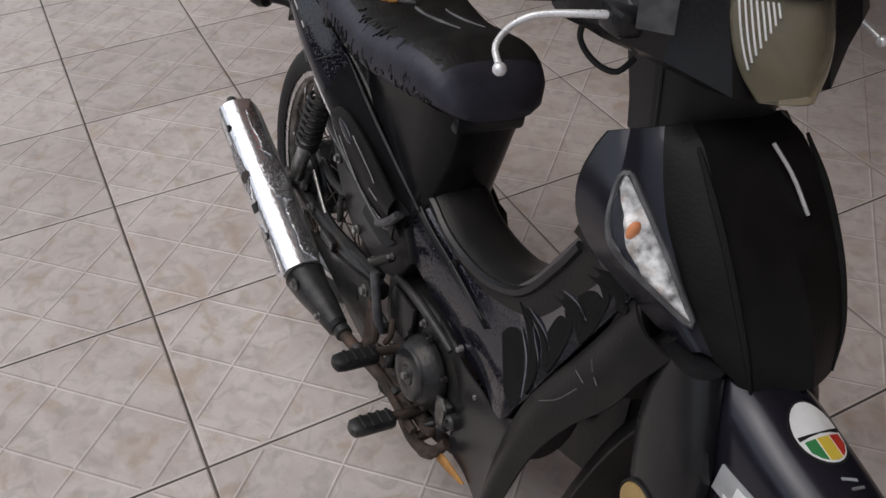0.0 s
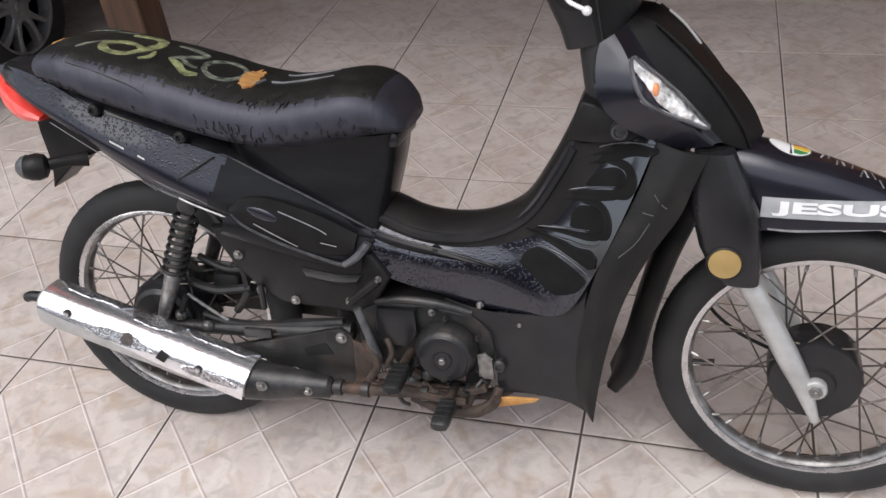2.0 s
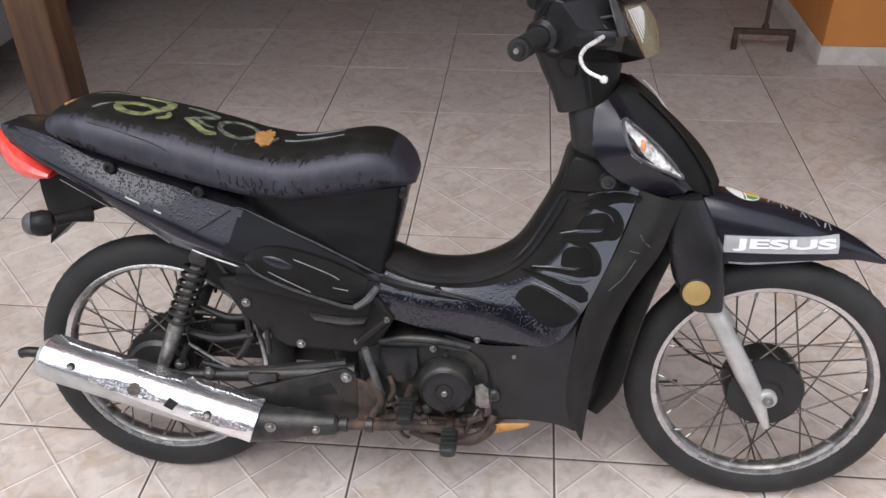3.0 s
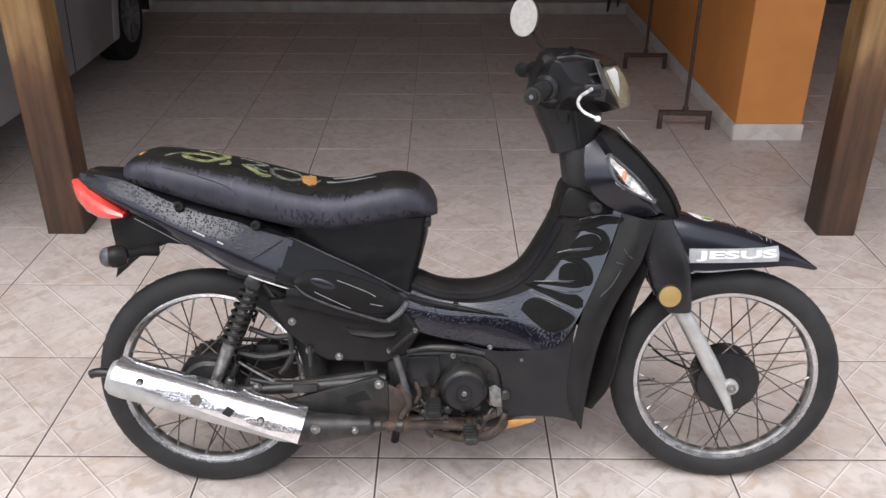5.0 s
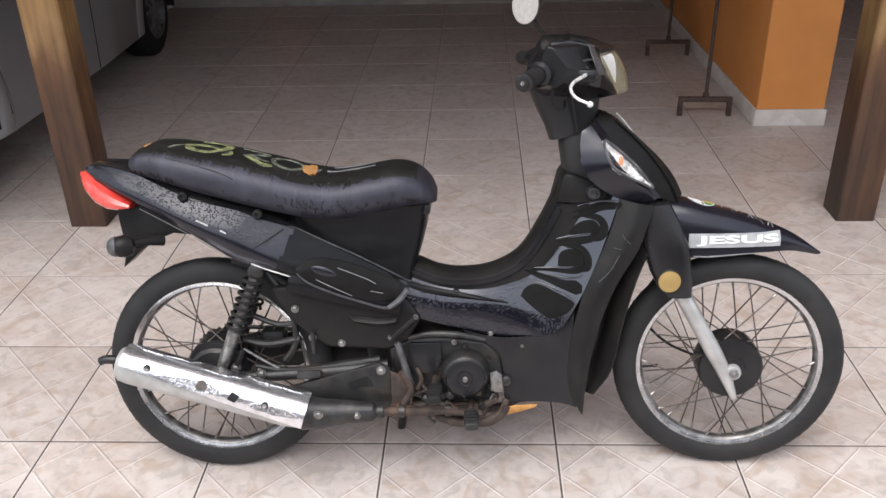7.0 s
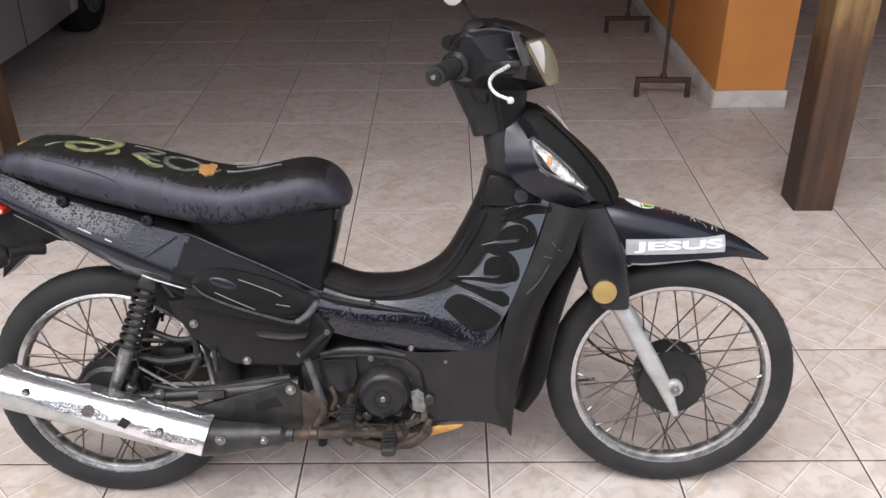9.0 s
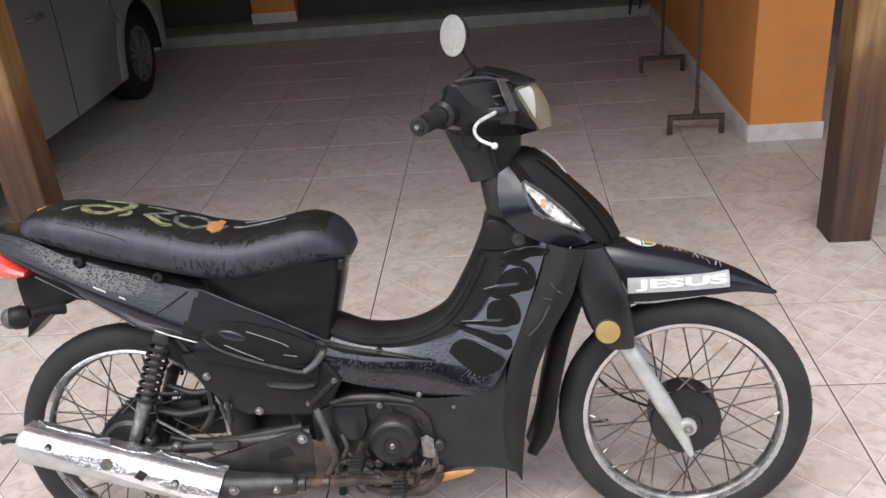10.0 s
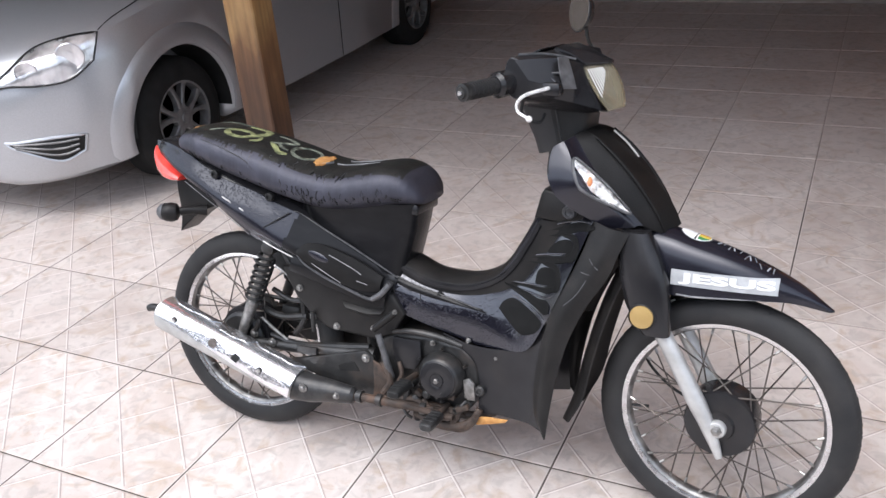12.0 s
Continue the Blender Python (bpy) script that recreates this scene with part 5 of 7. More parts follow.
tube(bm, [(0.49, -0.075, 0.172), (0.62, -0.08, 0.168), (0.64, -0.12, 0.172)], 0.010, 10, 12)
part("peg_bar", bm, RUST, bike, "rusty foot-peg bar under the engine")
bm = bmesh.new()
tube(bm, [(0.472, -0.118, 0.262), (0.462, -0.124, 0.31), (0.445, -0.128, 0.372)], [0.010, 0.008, 0.008], 10, 8)
kick = part("kick_starter", bm, RACKGREY, bike, "dark grey kick-start lever")
bm = bmesh.new()
tube(bm, [(0.432, -0.126, 0.383), (0.460, -0.128, 0.408), (0.488, -0.126, 0.432)], 0.0085, 10)
part("pedal", bm, MATTE, kick)
for p, q in (((0.43, -0.124, 0.386), 0.0042), ((0.489, -0.124, 0.435), 0.0042)):
    bolt(p, q, kick)
bm = bmesh.new()
tube(bm, [(0.452, -0.122, 0.300), (0.475, -0.126, 0.255), (0.455, -0.128, 0.215), (0.50, -0.125, 0.200)], [0.009, 0.008, 0.008, 0.007], 8, 14)
part("brake_lever", bm, RUST, bike, "rusty rear brake lever")
bm = bmesh.new()
tube(bm, [(0.63, -0.11, 0.155), (0.66, -0.115, 0.16), (0.69, -0.12, 0.185), (0.700, -0.122, 0.205)], 0.008, 8, 12)
part("brake_pedal", bm, RUST, bike)
bm = bmesh.new()
tube(bm, [(0.44, -0.124, 0.208), (0.50, -0.128, 0.202), (0.60, -0.128, 0.194), (0.64, -0.124, 0.19)], 0.008, 8, 10)
part("brake_shaft", bm, RUST, bike)
bm = bmesh.new()
plate(bm, [(0.668, 0.178), (0.690, 0.196), (0.720, 0.203), (0.775, 0.206), (0.768, 0.198), (0.735, 0.188), (0.700, 0.178)], -0.0960, -0.0915, 0.0015)
part("cover_edge", bm, FOAM, bike, "orange edge of the lower cover")
bm = bmesh.new()
plate(bm, [(0.425, 0.300), (0.462, 0.285), (0.470, 0.235), (0.452, 0.190), (0.420, 0.185), (0.430, 0.235)], -0.1225, -0.1175, 0.002)
part("heel_plate", bm, RUST, bike, "rust-streaked heel plate")
for pts, r, m in (([(0.47, -0.115, 0.205), (0.53, -0.112, 0.212), (0.57, -0.112, 0.200)], 0.0075, RUST), ([(0.50, -0.105, 0.255), (0.515, -0.112, 0.235), (0.508, -0.115, 0.205)], 0.0065, DARKMETAL),
                  ([(0.555, -0.108, 0.215), (0.585, -0.115, 0.190), (0.615, -0.118, 0.196)], 0.0065, RUST), ([(0.655, -0.105, 0.205), (0.640, -0.112, 0.175), (0.612, -0.118, 0.165), (0.595, -0.12, 0.172)], 0.006, RUST),
                  ([(0.488, -0.104, 0.30), (0.498, -0.11, 0.272), (0.488, -0.112, 0.248)], 0.0055, RUST)):
    bm = bmesh.new()
    tube(bm, pts, r, 8, 10)
    part("linkage", bm, m, bike)
for x, z in ((0.535, 0.212), (0.565, 0.230), (0.508, 0.222)):
    bm = bmesh.new()
    lathe(bm, [(0.011, -0.098), (0.012, -0.112), (0.008, -0.117), (0.004, -0.118)], (x, 0, z), 12)
    part("linkage_pivot", bm, DARKMETAL, bike)
# cases, ribs and pipes on the right of the engine
bm = bmesh.new()
lathe(bm, [(0.047, -0.1275), (0.044, -0.1310), (0.036, -0.1325), (0.020, -0.1335), (0.017, -0.1320), (0.016, -0.1340), (0.002, -0.1345)], (0.602, 0, 0.283), 40)
part("cover_dome", bm, PLASTIC, engine, "smooth black dome of the clutch cover")
bm = bmesh.new()
tube(bm, [(0.47, -0.098, 0.372), (0.52, -0.100, 0.383), (0.59, -0.098, 0.379), (0.65, -0.092, 0.364)], [0.006, 0.008, 0.008, 0.006], 10, 18)
part("case_flange", bm, GREASY, engine, "greasy grey flange along the case")
for x, z, r in ((0.700, 0.262, 0.013), (0.672, 0.222, 0.010), (0.640, 0.200, 0.009), (0.548, 0.205, 0.009), (0.524, 0.246, 0.008), (0.458, 0.252, 0.010)):
    bm = bmesh.new()
    lathe(bm, [(r, -0.088), (r, -0.104), (r * 0.75, -0.108), (r * 0.5, -0.108), (r * 0.45, -0.104)], (x, 0, z), 16)
    part("boss", bm, GREASY, engine)
bm = bmesh.new()
tube(bm, [(0.700, -0.100, 0.215), (0.688, -0.112, 0.188), (0.650, -0.118, 0.166), (0.590, -0.112, 0.160), (0.530, -0.100, 0.172)], [0.009, 0.010, 0.011, 0.011, 0.010], 10, 22)
part("lower_pipe", bm, RUST, engine, "rust-brown pipe bending under the engine")
bm = bmesh.new()
plate(bm, [(0.500, 0.200), (0.560, 0.206), (0.640, 0.204), (0.664, 0.190), (0.640, 0.170), (0.560, 0.164), (0.510, 0.176)], -0.104, -0.092, 0.004)
part("sump_plate", bm, RUST, engine, "mud-stained plate under the engine")
bm = bmesh.new()
plate(bm, [(0.660, 0.286), (0.676, 0.292), (0.690, 0.280), (0.688, 0.258), (0.694, 0.238), (0.672, 0.236), (0.664, 0.252)], -0.1105, -0.1045, 0.002)
part("bare_plate", bm, STEEL, engine, "chipped bare metal plate")
# grimy brackets, nuts and a spring between engine and exhaust
rnd = random.Random(31)
for i in range(13):
    x, z = rnd.uniform(0.43, 0.69), rnd.uniform(0.180, 0.245)
    y = -0.112 - rnd.uniform(0, 0.012)
    bm = bmesh.new()
    if i % 3 == 0:
        w, h = rnd.uniform(0.008, 0.018), rnd.uniform(0.005, 0.010)
        box(bm, (x - w, y, z - h), (x + w, y + 0.016, z + h), 0.002)
        bmesh.ops.rotate(bm, cent=(x, y, z), matrix=Matrix.Rotation(rnd.uniform(-0.6, 0.6), 3, "Y"), verts=bm.verts)
        part("bracket", bm, rnd.choice((RUST, GREASY)), engine)
    elif i % 3 == 1:
        bm.free()
        bolt((x, y + 0.006, z), rnd.uniform(0.0045, 0.0065), engine, rnd.choice((GREASY, RUST, STEEL)))
    else:
        dx, dz = rnd.uniform(-0.03, 0.03), rnd.uniform(-0.03, 0.02)
        tube(bm, [(x, y, z), (x + dx * 0.6, y - 0.004, z + dz), (x + dx, y + 0.006, z + dz * 1.5)], rnd.uniform(0.0035, 0.006), 8, 8)
        part("rod", bm, rnd.choice((RUST, GREASY)), engine)
bm = bmesh.new()
coil = [Vector((0.475 + 0.055 * i / 90, -0.124 + 0.0045 * math.cos(i * 0.7), 0.238 + 0.022 * i / 90 + 0.0045 * math.sin(i * 0.7))) for i in range(91)]
tube(bm, coil, 0.0011, 6)
part("return_spring", bm, SPOKE, engine, "small brake return spring")
# stand on the far side
bm = bmesh.new()
tube(bm, [(0.46, 0.06, 0.19), (0.44, 0.10, 0.10), (0.425, 0.148, 0.008)], 0.011, 10, 8)
stand = part("side_stand", bm, DARKMETAL, bike, "side stand propping the motorcycle")
bm = bmesh.new()
box(bm, (0.395, 0.130, 0.022), (0.455, 0.17, 0.030), 0.003)
bmesh.ops.transform(bm, matrix=Matrix.Translation((0, 0, -0.0275)), verts=bm.verts)
part("foot", bm, DARKMETAL, stand)

# the drive train sits a little inside the bodywork
for ob in bike.children:
    if ob.name.split(".")[0] in ("engine", "muffler", "exhaust_pipe", "peg_bracket", "foot_peg", "peg_bar", "kick_starter", "brake_lever", "brake_pedal", "brake_shaft",
                                 "heel_plate", "linkage", "linkage_pivot", "brake_rod", "frame_cover"):
        ob.location.y += 0.015

# step-through tunnel and neck
PATH_T = smooth_line([(0.44, 0, 0.560), (0.496, 0, 0.545), (0.543, 0, 0.525), (0.597, 0, 0.518), (0.664, 0, 0.526), (0.73, 0, 0.562), (0.776, 0, 0.632), (0.805, 0, 0.690), (0.822, 0, 0.730), (0.831, 0, 0.752)], 36)
bm = bmesh.new()
rings = []
for i, p in enumerate(PATH_T):
    d = (PATH_T[min(i + 1, 35)] - PATH_T[max(i - 1, 0)]).normalized()
    nrm = Vector((-d.z, 0, d.x))
    w = 0.052
    rings.append([p + Vector((0, yy * w, 0)) + nrm * h for yy, h in ((-1, -0.075), (-1, -0.026), (-0.93, -0.012), (-0.72, -0.004), (-0.3, 0.0), (0.3, 0.0), (0.72, -0.004), (0.93, -0.012), (1, -0.026), (1, -0.075))])
loft(bm, rings)
part("tunnel", bm, MATTE, bike, "matte black step-through tunnel")
bm = bmesh.new()
rings = []
for i, p in enumerate(PATH_T[2:31]):
    k = i + 2
    d = (PATH_T[k + 1] - PATH_T[k - 1]).normalized()
    nrm = Vector((-d.z, 0, d.x))
    rings.append([p + nrm * h + Vector((0, yy, 0)) for yy, h in ((-0.051, -0.030), (-0.057, -0.026), (-0.057, -0.018), (-0.051, -0.014))])
loft(bm, rings)
part("tunnel_lip", bm, PLASTIC, bike)

# centre cover and leg shield, right and left
TL = [(0.40, 0.552), (0.46, 0.522), (0.503, 0.507), (0.55, 0.496), (0.596, 0.492), (0.655, 0.500), (0.71, 0.527), (0.755, 0.578), (0.79, 0.640), (0.818, 0.690), (0.84, 0.720)]
TM = [(0.43, 0.490), (0.477, 0.478), (0.52, 0.468), (0.57, 0.455), (0.63, 0.450), (0.695, 0.452), (0.745, 0.475), (0.80, 0.530), (0.845, 0.600), (0.885, 0.660), (0.912, 0.712)]
TB = [(0.44, 0.440), (0.49, 0.420), (0.55, 0.400), (0.61, 0.386), (0.67, 0.372), (0.74, 0.372), (0.815, 0.390), (0.862, 0.470), (0.90, 0.560), (0.930, 0.640), (0.951, 0.702)]
ty = [-0.058, -0.053, -0.050, -0.048, -0.047, -0.047, -0.048, -0.050, -0.050, -0.050, -0.050]
my = [-0.075, -0.071, -0.067, -0.064, -0.063, -0.063, -0.060, -0.056, -0.055, -0.055, -0.055]
by = [-0.076, -0.071, -0.067, -0.065, -0.066, -0.074, -0.098, -0.114, -0.112, -0.101, -0.088]
bm = bmesh.new()
shell(bm, [side(TL, ty), side(TM, my), side(TB, by)], 44, 5, 0.003)
other = mirrored(bm)
for skin_mesh in (bm, other):
    for face in skin_mesh.faces:
        c = face.calc_center_median()
        face.material_index = int(c.z + 0.45 * (c.x - 0.75) > 0.515 and c.x > 0.70)
leg_cover = part("centre_cover", bm, [WETCOVER, SATIN], bike, "glossy black centre cover and leg shield, wet")
part("centre_cover", other, [WETCOVER, SATIN], bike)
bm = bmesh.new()
shell(bm, [side([(0.60, 0.388), (0.67, 0.372), (0.74, 0.372), (0.81, 0.388), (0.86, 0.465)], [-0.0765, -0.080, -0.082, -0.092, -0.098]),
           side([(0.68, 0.330), (0.71, 0.310), (0.76, 0.310), (0.815, 0.330), (0.852, 0.40)], [-0.077, -0.080, -0.084, -0.094, -0.106]),
           side([(0.695, 0.262), (0.70, 0.208), (0.76, 0.209), (0.825, 0.212), (0.862, 0.210)], [-0.076, -0.080, -0.086, -0.102, -0.122])], 24, 5, 0.003)
other = mirrored(bm)
part("lower_cover", bm, PLASTIC, bike, "black plastic lower leg cover")
part("lower_cover", other, PLASTIC, bike)
BANDR = [(0.951, 0.702), (0.938, 0.650), (0.915, 0.590), (0.880, 0.510), (0.855, 0.420), (0.842, 0.320), (0.847, 0.245), (0.874, 0.195)]
BANDF = [(1.030, 0.685), (1.012, 0.640), (0.994, 0.589), (0.950, 0.515), (0.915, 0.430), (0.893, 0.335), (0.882, 0.260), (0.876, 0.195)]
ybr = [-0.083, -0.094, -0.104, -0.113, -0.114, -0.115, -0.121, -0.130]
ybf = [-0.093, -0.104, -0.110, -0.117, -0.121, -0.123, -0.126, -0.130]
bm = bmesh.new()
shell(bm, [side(BANDR, ybr), side([((a[0] + b[0]) / 2, (a[1] + b[1]) / 2) for a, b in zip(BANDR, BANDF)], [(a + b) / 2 - 0.012 + 0.011 * (i == 7) for i, (a, b) in enumerate(zip(ybr, ybf))]),
           side(BANDF, ybf)], 30, 4, 0.004)
other = mirrored(bm)
wing = part("leg_shield", bm, MATTE, bike, "matte black outer leg shield, scratched")
part("leg_shield", other, MATTE, bike)
for pts in ([(0.955, 0.628), (0.962, 0.616)], [(0.938, 0.597), (0.955, 0.593)], [(0.905, 0.520), (0.93, 0.545), (0.95, 0.580)], [(0.966, 0.612), (0.974, 0.606)]):
    bm = bmesh.new()
    tube(bm, side(pts, [-0.1180 - 0.1 * max(0, 0.60 - z) for x, z in pts]), 0.0008, 6, 6)
    part("scratch_and_glint", bm, RACKGREY, wing)
# moulded vents on the leg shield: black pieces laid on the skin paint their shade, with a raised lip
COVER_TREE = BVHTree.FromPolygons([v.co for v in leg_cover.data.vertices], [tuple(q.vertices) for q in leg_cover.data.polygons])


def skin(x, z):
    """The outer face of the centre cover at x, z."""
    hit = COVER_TREE.ray_cast(Vector((x, -0.5, z)), Vector((0, 1, 0)))[0]
    if hit:
        return hit.y
    return COVER_TREE.find_nearest(Vector((x, -0.09, z)))[0].y


FINGERS = (
    [(0.827, 0.654, 0.005), (0.846, 0.656, 0.010), (0.879, 0.666, 0.011), (0.915, 0.681, 0.008), (0.956, 0.689, 0.007)],
    [(0.872, 0.655, 0.004), (0.892, 0.657, 0.006), (0.911, 0.653, 0.008), (0.918, 0.638, 0.0085), (0.910, 0.620, 0.009), (0.888, 0.609, 0.006), (0.868, 0.605, 0.005)],
    [(0.784, 0.586, 0.004), (0.800, 0.589, 0.008), (0.825, 0.593, 0.009), (0.862, 0.600, 0.008), (0.900, 0.612, 0.006)],
    [(0.833, 0.586, 0.004), (0.857, 0.588, 0.0065), (0.874, 0.582, 0.0075), (0.882, 0.567, 0.008), (0.881, 0.550, 0.008), (0.872, 0.538, 0.006)],
    [(0.760, 0.529, 0.002), (0.788, 0.529, 0.003), (0.826, 0.530, 0.004), (0.856, 0.535, 0.006), (0.877, 0.546, 0.006)],
    [(0.744, 0.528, 0.002), (0.757, 0.522, 0.006), (0.795, 0.510, 0.008), (0.832, 0.501, 0.011), (0.868, 0.499, 0.018)],
    [(0.832, 0.686, 0.003), (0.849, 0.690, 0.006), (0.869, 0.693, 0.006)])
POCKETS = (
    [(0.842, 0.612), (0.854, 0.630), (0.871, 0.643), (0.897, 0.649), (0.909, 0.638), (0.903, 0.622), (0.886, 0.617), (0.862, 0.612)],
    [(0.819, 0.541), (0.823, 0.566), (0.840, 0.579), (0.868, 0.579), (0.879, 0.561), (0.868, 0.540), (0.850, 0.540), (0.829, 0.538)],
    [(0.734, 0.467), (0.744, 0.485), (0.770, 0.496), (0.814, 0.482), (0.852, 0.466), (0.849, 0.453), (0.834, 0.435), (0.803, 0.421), (0.784, 0.427), (0.757, 0.446)])
for number, line in enumerate(FINGERS):
    mid = smooth_line([(x, 0, z) for x, z, w in line], 33)
    bm = bmesh.new()
    rings = []
    for i, p in enumerate(mid):
        f = i * (len(line) - 1) / 32
        k = min(int(f), len(line) - 2)
        wide = line[k][2] * (1 - f + k) + line[k + 1][2] * (f - k)
        wide *= min(1, 0.25 + i / 4, 0.45 + (32 - i) / 5)
        d = (mid[min(i + 1, 32)] - mid[max(i - 1, 0)]).normalized()
        cross = Vector((-d.z, 0, d.x)) * wide
        ring = []
        for u, rise in ((-1, -0.004), (-1, 0.0008), (-0.75, 0.0022), (-0.3, 0.0012), (0.3, 0.0012), (0.75, 0.0022), (1, 0.0008), (1, -0.004)):
            q = p + cross * u
            ring.append(Vector((q.x, skin(q.x, q.z) - rise - 0.0002 * number, q.z)))
        rings.append(ring)
    loft(bm, rings)
    part("vent_shade", bm, VOID, leg_cover, "raised black strip for the shade in a moulded vent")
for outline in POCKETS:
    cx = sum(p[0] for p in outline) / len(outline)
    cz = sum(p[1] for p in outline) / len(outline)
    ring = smooth_line([(x, 0, z) for x, z in outline + outline[:1]], 41)[:-1]
    bm = bmesh.new()
    rings = []
    for k, rise in ((1.0, -0.004), (1.0, 0.0004), (0.94, 0.0010), (0.82, 0.0007), (0.6, 0.0006), (0.35, 0.0006), (0.06, 0.0006)):
        flat = [Vector((cx + (p.x - cx) * k, 0, cz + (p.z - cz) * k)) for p in ring]
        rings.append([Vector((p.x, skin(p.x, p.z) - rise, p.z)) for p in flat])
    loft(bm, rings)
    part("vent", bm, VOID, leg_cover, "black patch for the shade in the vent's pocket")
for lip in ([(0.834, 0.666), (0.862, 0.678), (0.900, 0.690), (0.950, 0.698)], [(0.800, 0.5985), (0.850, 0.6095), (0.893, 0.621)], [(0.757, 0.5325), (0.814, 0.5355), (0.854, 0.5435)],
            [(0.785, 0.5195), (0.838, 0.5165), (0.862, 0.522), (0.874, 0.531)], [(0.762, 0.503), (0.815, 0.489), (0.858, 0.474)]):
    bm = bmesh.new()
    tube(bm, [(x, skin(x, z) + 0.0002, z) for x, z in lip], [0.0008, 0.0025, 0.0026, 0.0010], 12, 20)
    part("vent_lip", bm, SATIN, leg_cover)
# long tapered tongue of the side panel, lying on the centre cover
bm = bmesh.new()
shell(bm, [[(x, min(skin(x, z), -0.060) - d, z) for x, z in q] for q, d in (([(0.400, 0.548), (0.460, 0.516), (0.520, 0.494), (0.600, 0.477), (0.705, 0.4525)], 0.002),
                                                                       ([(0.412, 0.538), (0.470, 0.504), (0.530, 0.483), (0.610, 0.468), (0.705, 0.4515)], 0.0075),
                                                                       ([(0.420, 0.524), (0.480, 0.491), (0.540, 0.472), (0.620, 0.460), (0.705, 0.4505)], 0.002))], 26, 3, 0.003)
tongue = part("panel_tongue", bm, DARKPANEL, bike, "black tapered tongue of the side panel")
# edge highlight of the tongue, drawn as a grey line
bm = bmesh.new()
tube(bm, [(x, min(skin(x, z), -0.060) - 0.0035, z) for x, z in ((0.402, 0.5475), (0.460, 0.516), (0.520, 0.4945), (0.600, 0.4775), (0.690, 0.456))], [0.0008, 0.0009, 0.0009, 0.0008, 0.0005], 6, 24)
part("tongue_edge", bm, EDGEGREY, tongue)
# clip and seams on the centre cover
for pts in ([(0.50, 0.480), (0.56, 0.472), (0.62, 0.465), (0.695, 0.457)], [(0.535, 0.472), (0.536, 0.452)]):
    bm = bmesh.new()
    tube(bm, [(x, skin(x, z) - 0.0003, z) for x, z in pts], 0.0011, 6, 14)
    part("cover_seam", bm, BLACK, leg_cover)
bolt((0.583, skin(0.583, 0.476), 0.476), 0.0060, leg_cover, BLACK)

# inner mudguard behind the front wheel
bm = bmesh.new()
rims = [(x, abs(y) - 0.006, z) for (x, z), y in zip(BANDF[:5], ybf[:5])]
lines = []
for k, back in ((-1.0, -0.004), (-0.72, -0.034), (-0.36, -0.050), (0.0, -0.054), (0.36, -0.050), (0.72, -0.034), (1.0, -0.004)):
    lines.append([(x + back, k * y, z) for x, y, z in rims])
shell(bm, lines, 24, 3, 0.004, (-0.9, 0, -0.3))
part("shield_liner", bm, MATTE, bike, "matte black liner behind the leg shield")
bm = bmesh.new()
lines = []
for yy, back in ((-0.088, 0.030), (-0.058, 0.006), (0.0, 0.0), (0.058, 0.006), (0.088, 0.030)):
    lines.append([(1.025 + back, yy, 0.655), (0.972 + back, yy, 0.52), (0.940 + back, yy, 0.40), (0.918 + back, yy, 0.29), (0.900 + back - abs(yy) * 0.2, yy * 0.7, 0.215)])
shell(bm, lines, 24, 3, 0.004, (-0.9, 0, -0.3))
part("inner_mudguard", bm, MATTE, bike, "matte black inner mudguard")

# front cowl with indicators
OFF = 0.022
RIDGE = [(0.912, 0.0, 0.884), (0.945, 0.0, 0.877), (0.988, 0.0, 0.841), (1.033, 0.0, 0.801), (1.069, 0.0, 0.765), (1.097, 0.0, 0.728), (1.116, 0.0, 0.690)]
SHOULDER = [(0.908, -0.072, 0.884), (0.940, -0.078, 0.874), (0.982, -0.080, 0.838), (1.022, -0.079, 0.796), (1.053, -0.076, 0.756), (1.078, -0.070, 0.716), (1.094, -0.060, 0.676)]
INNER = [(0.894, -0.088, 0.874), (0.914, -0.096, 0.848), (0.934, -0.100, 0.822), (0.955, -0.102, 0.796), (0.982, -0.101, 0.766), (1.009, -0.097, 0.737), (1.044, -0.082, 0.700)]
OUTER = [(0.880, -0.118, 0.867), (0.897, -0.128, 0.845), (0.917, -0.143, 0.812), (0.938, -0.148, 0.783), (0.966, -0.136, 0.757), (1.000, -0.114, 0.728), (1.035, -0.092, 0.694)]
EDGE = [(0.862, -0.122, 0.856), (0.858, -0.130, 0.835), (0.860, -0.141, 0.800), (0.875, -0.143, 0.765), (0.900, -0.134, 0.738), (0.935, -0.116, 0.714), (0.985, -0.094, 0.688)]
half = [EDGE, OUTER, INNER, SHOULDER, RIDGE]
full = half + [[(x, -y, z) for x, y, z in row] for row in half[-2::-1]]
full = [[(x, y + OFF, z) for x, y, z in row] for row in full]
bm = bmesh.new()
shell(bm, full, 26, 5, 0.004, (-0.8, 0, -0.3), 0.25)
for k, face in enumerate(bm.faces):
    face.material_index = int(k < 2000 and k // 2 % 40 // 5 in (0, 1, 6, 7))
cowl = part("front_cowl", bm, [COWLBLACK, COWLBLUE], bike, "black plastic front cowl with a pointed nose and creased sides", 14)
bm = bmesh.new()
tube(bm, [(0.957, 0.030, 0.879), (0.982, 0.045, 0.854), (1.008, 0.058, 0.821)], 0.0022, 6, 8)
part("edge_wear", bm, PALE, cowl, "pale worn edge of the cowl")
bm = bmesh.new()
tube(bm, [(1.03, -0.045, 0.712), (1.06, -0.035, 0.698), (1.085, -0.02, 0.690)], 0.002, 6, 8)
part("edge_wear", bm, PALE, cowl)
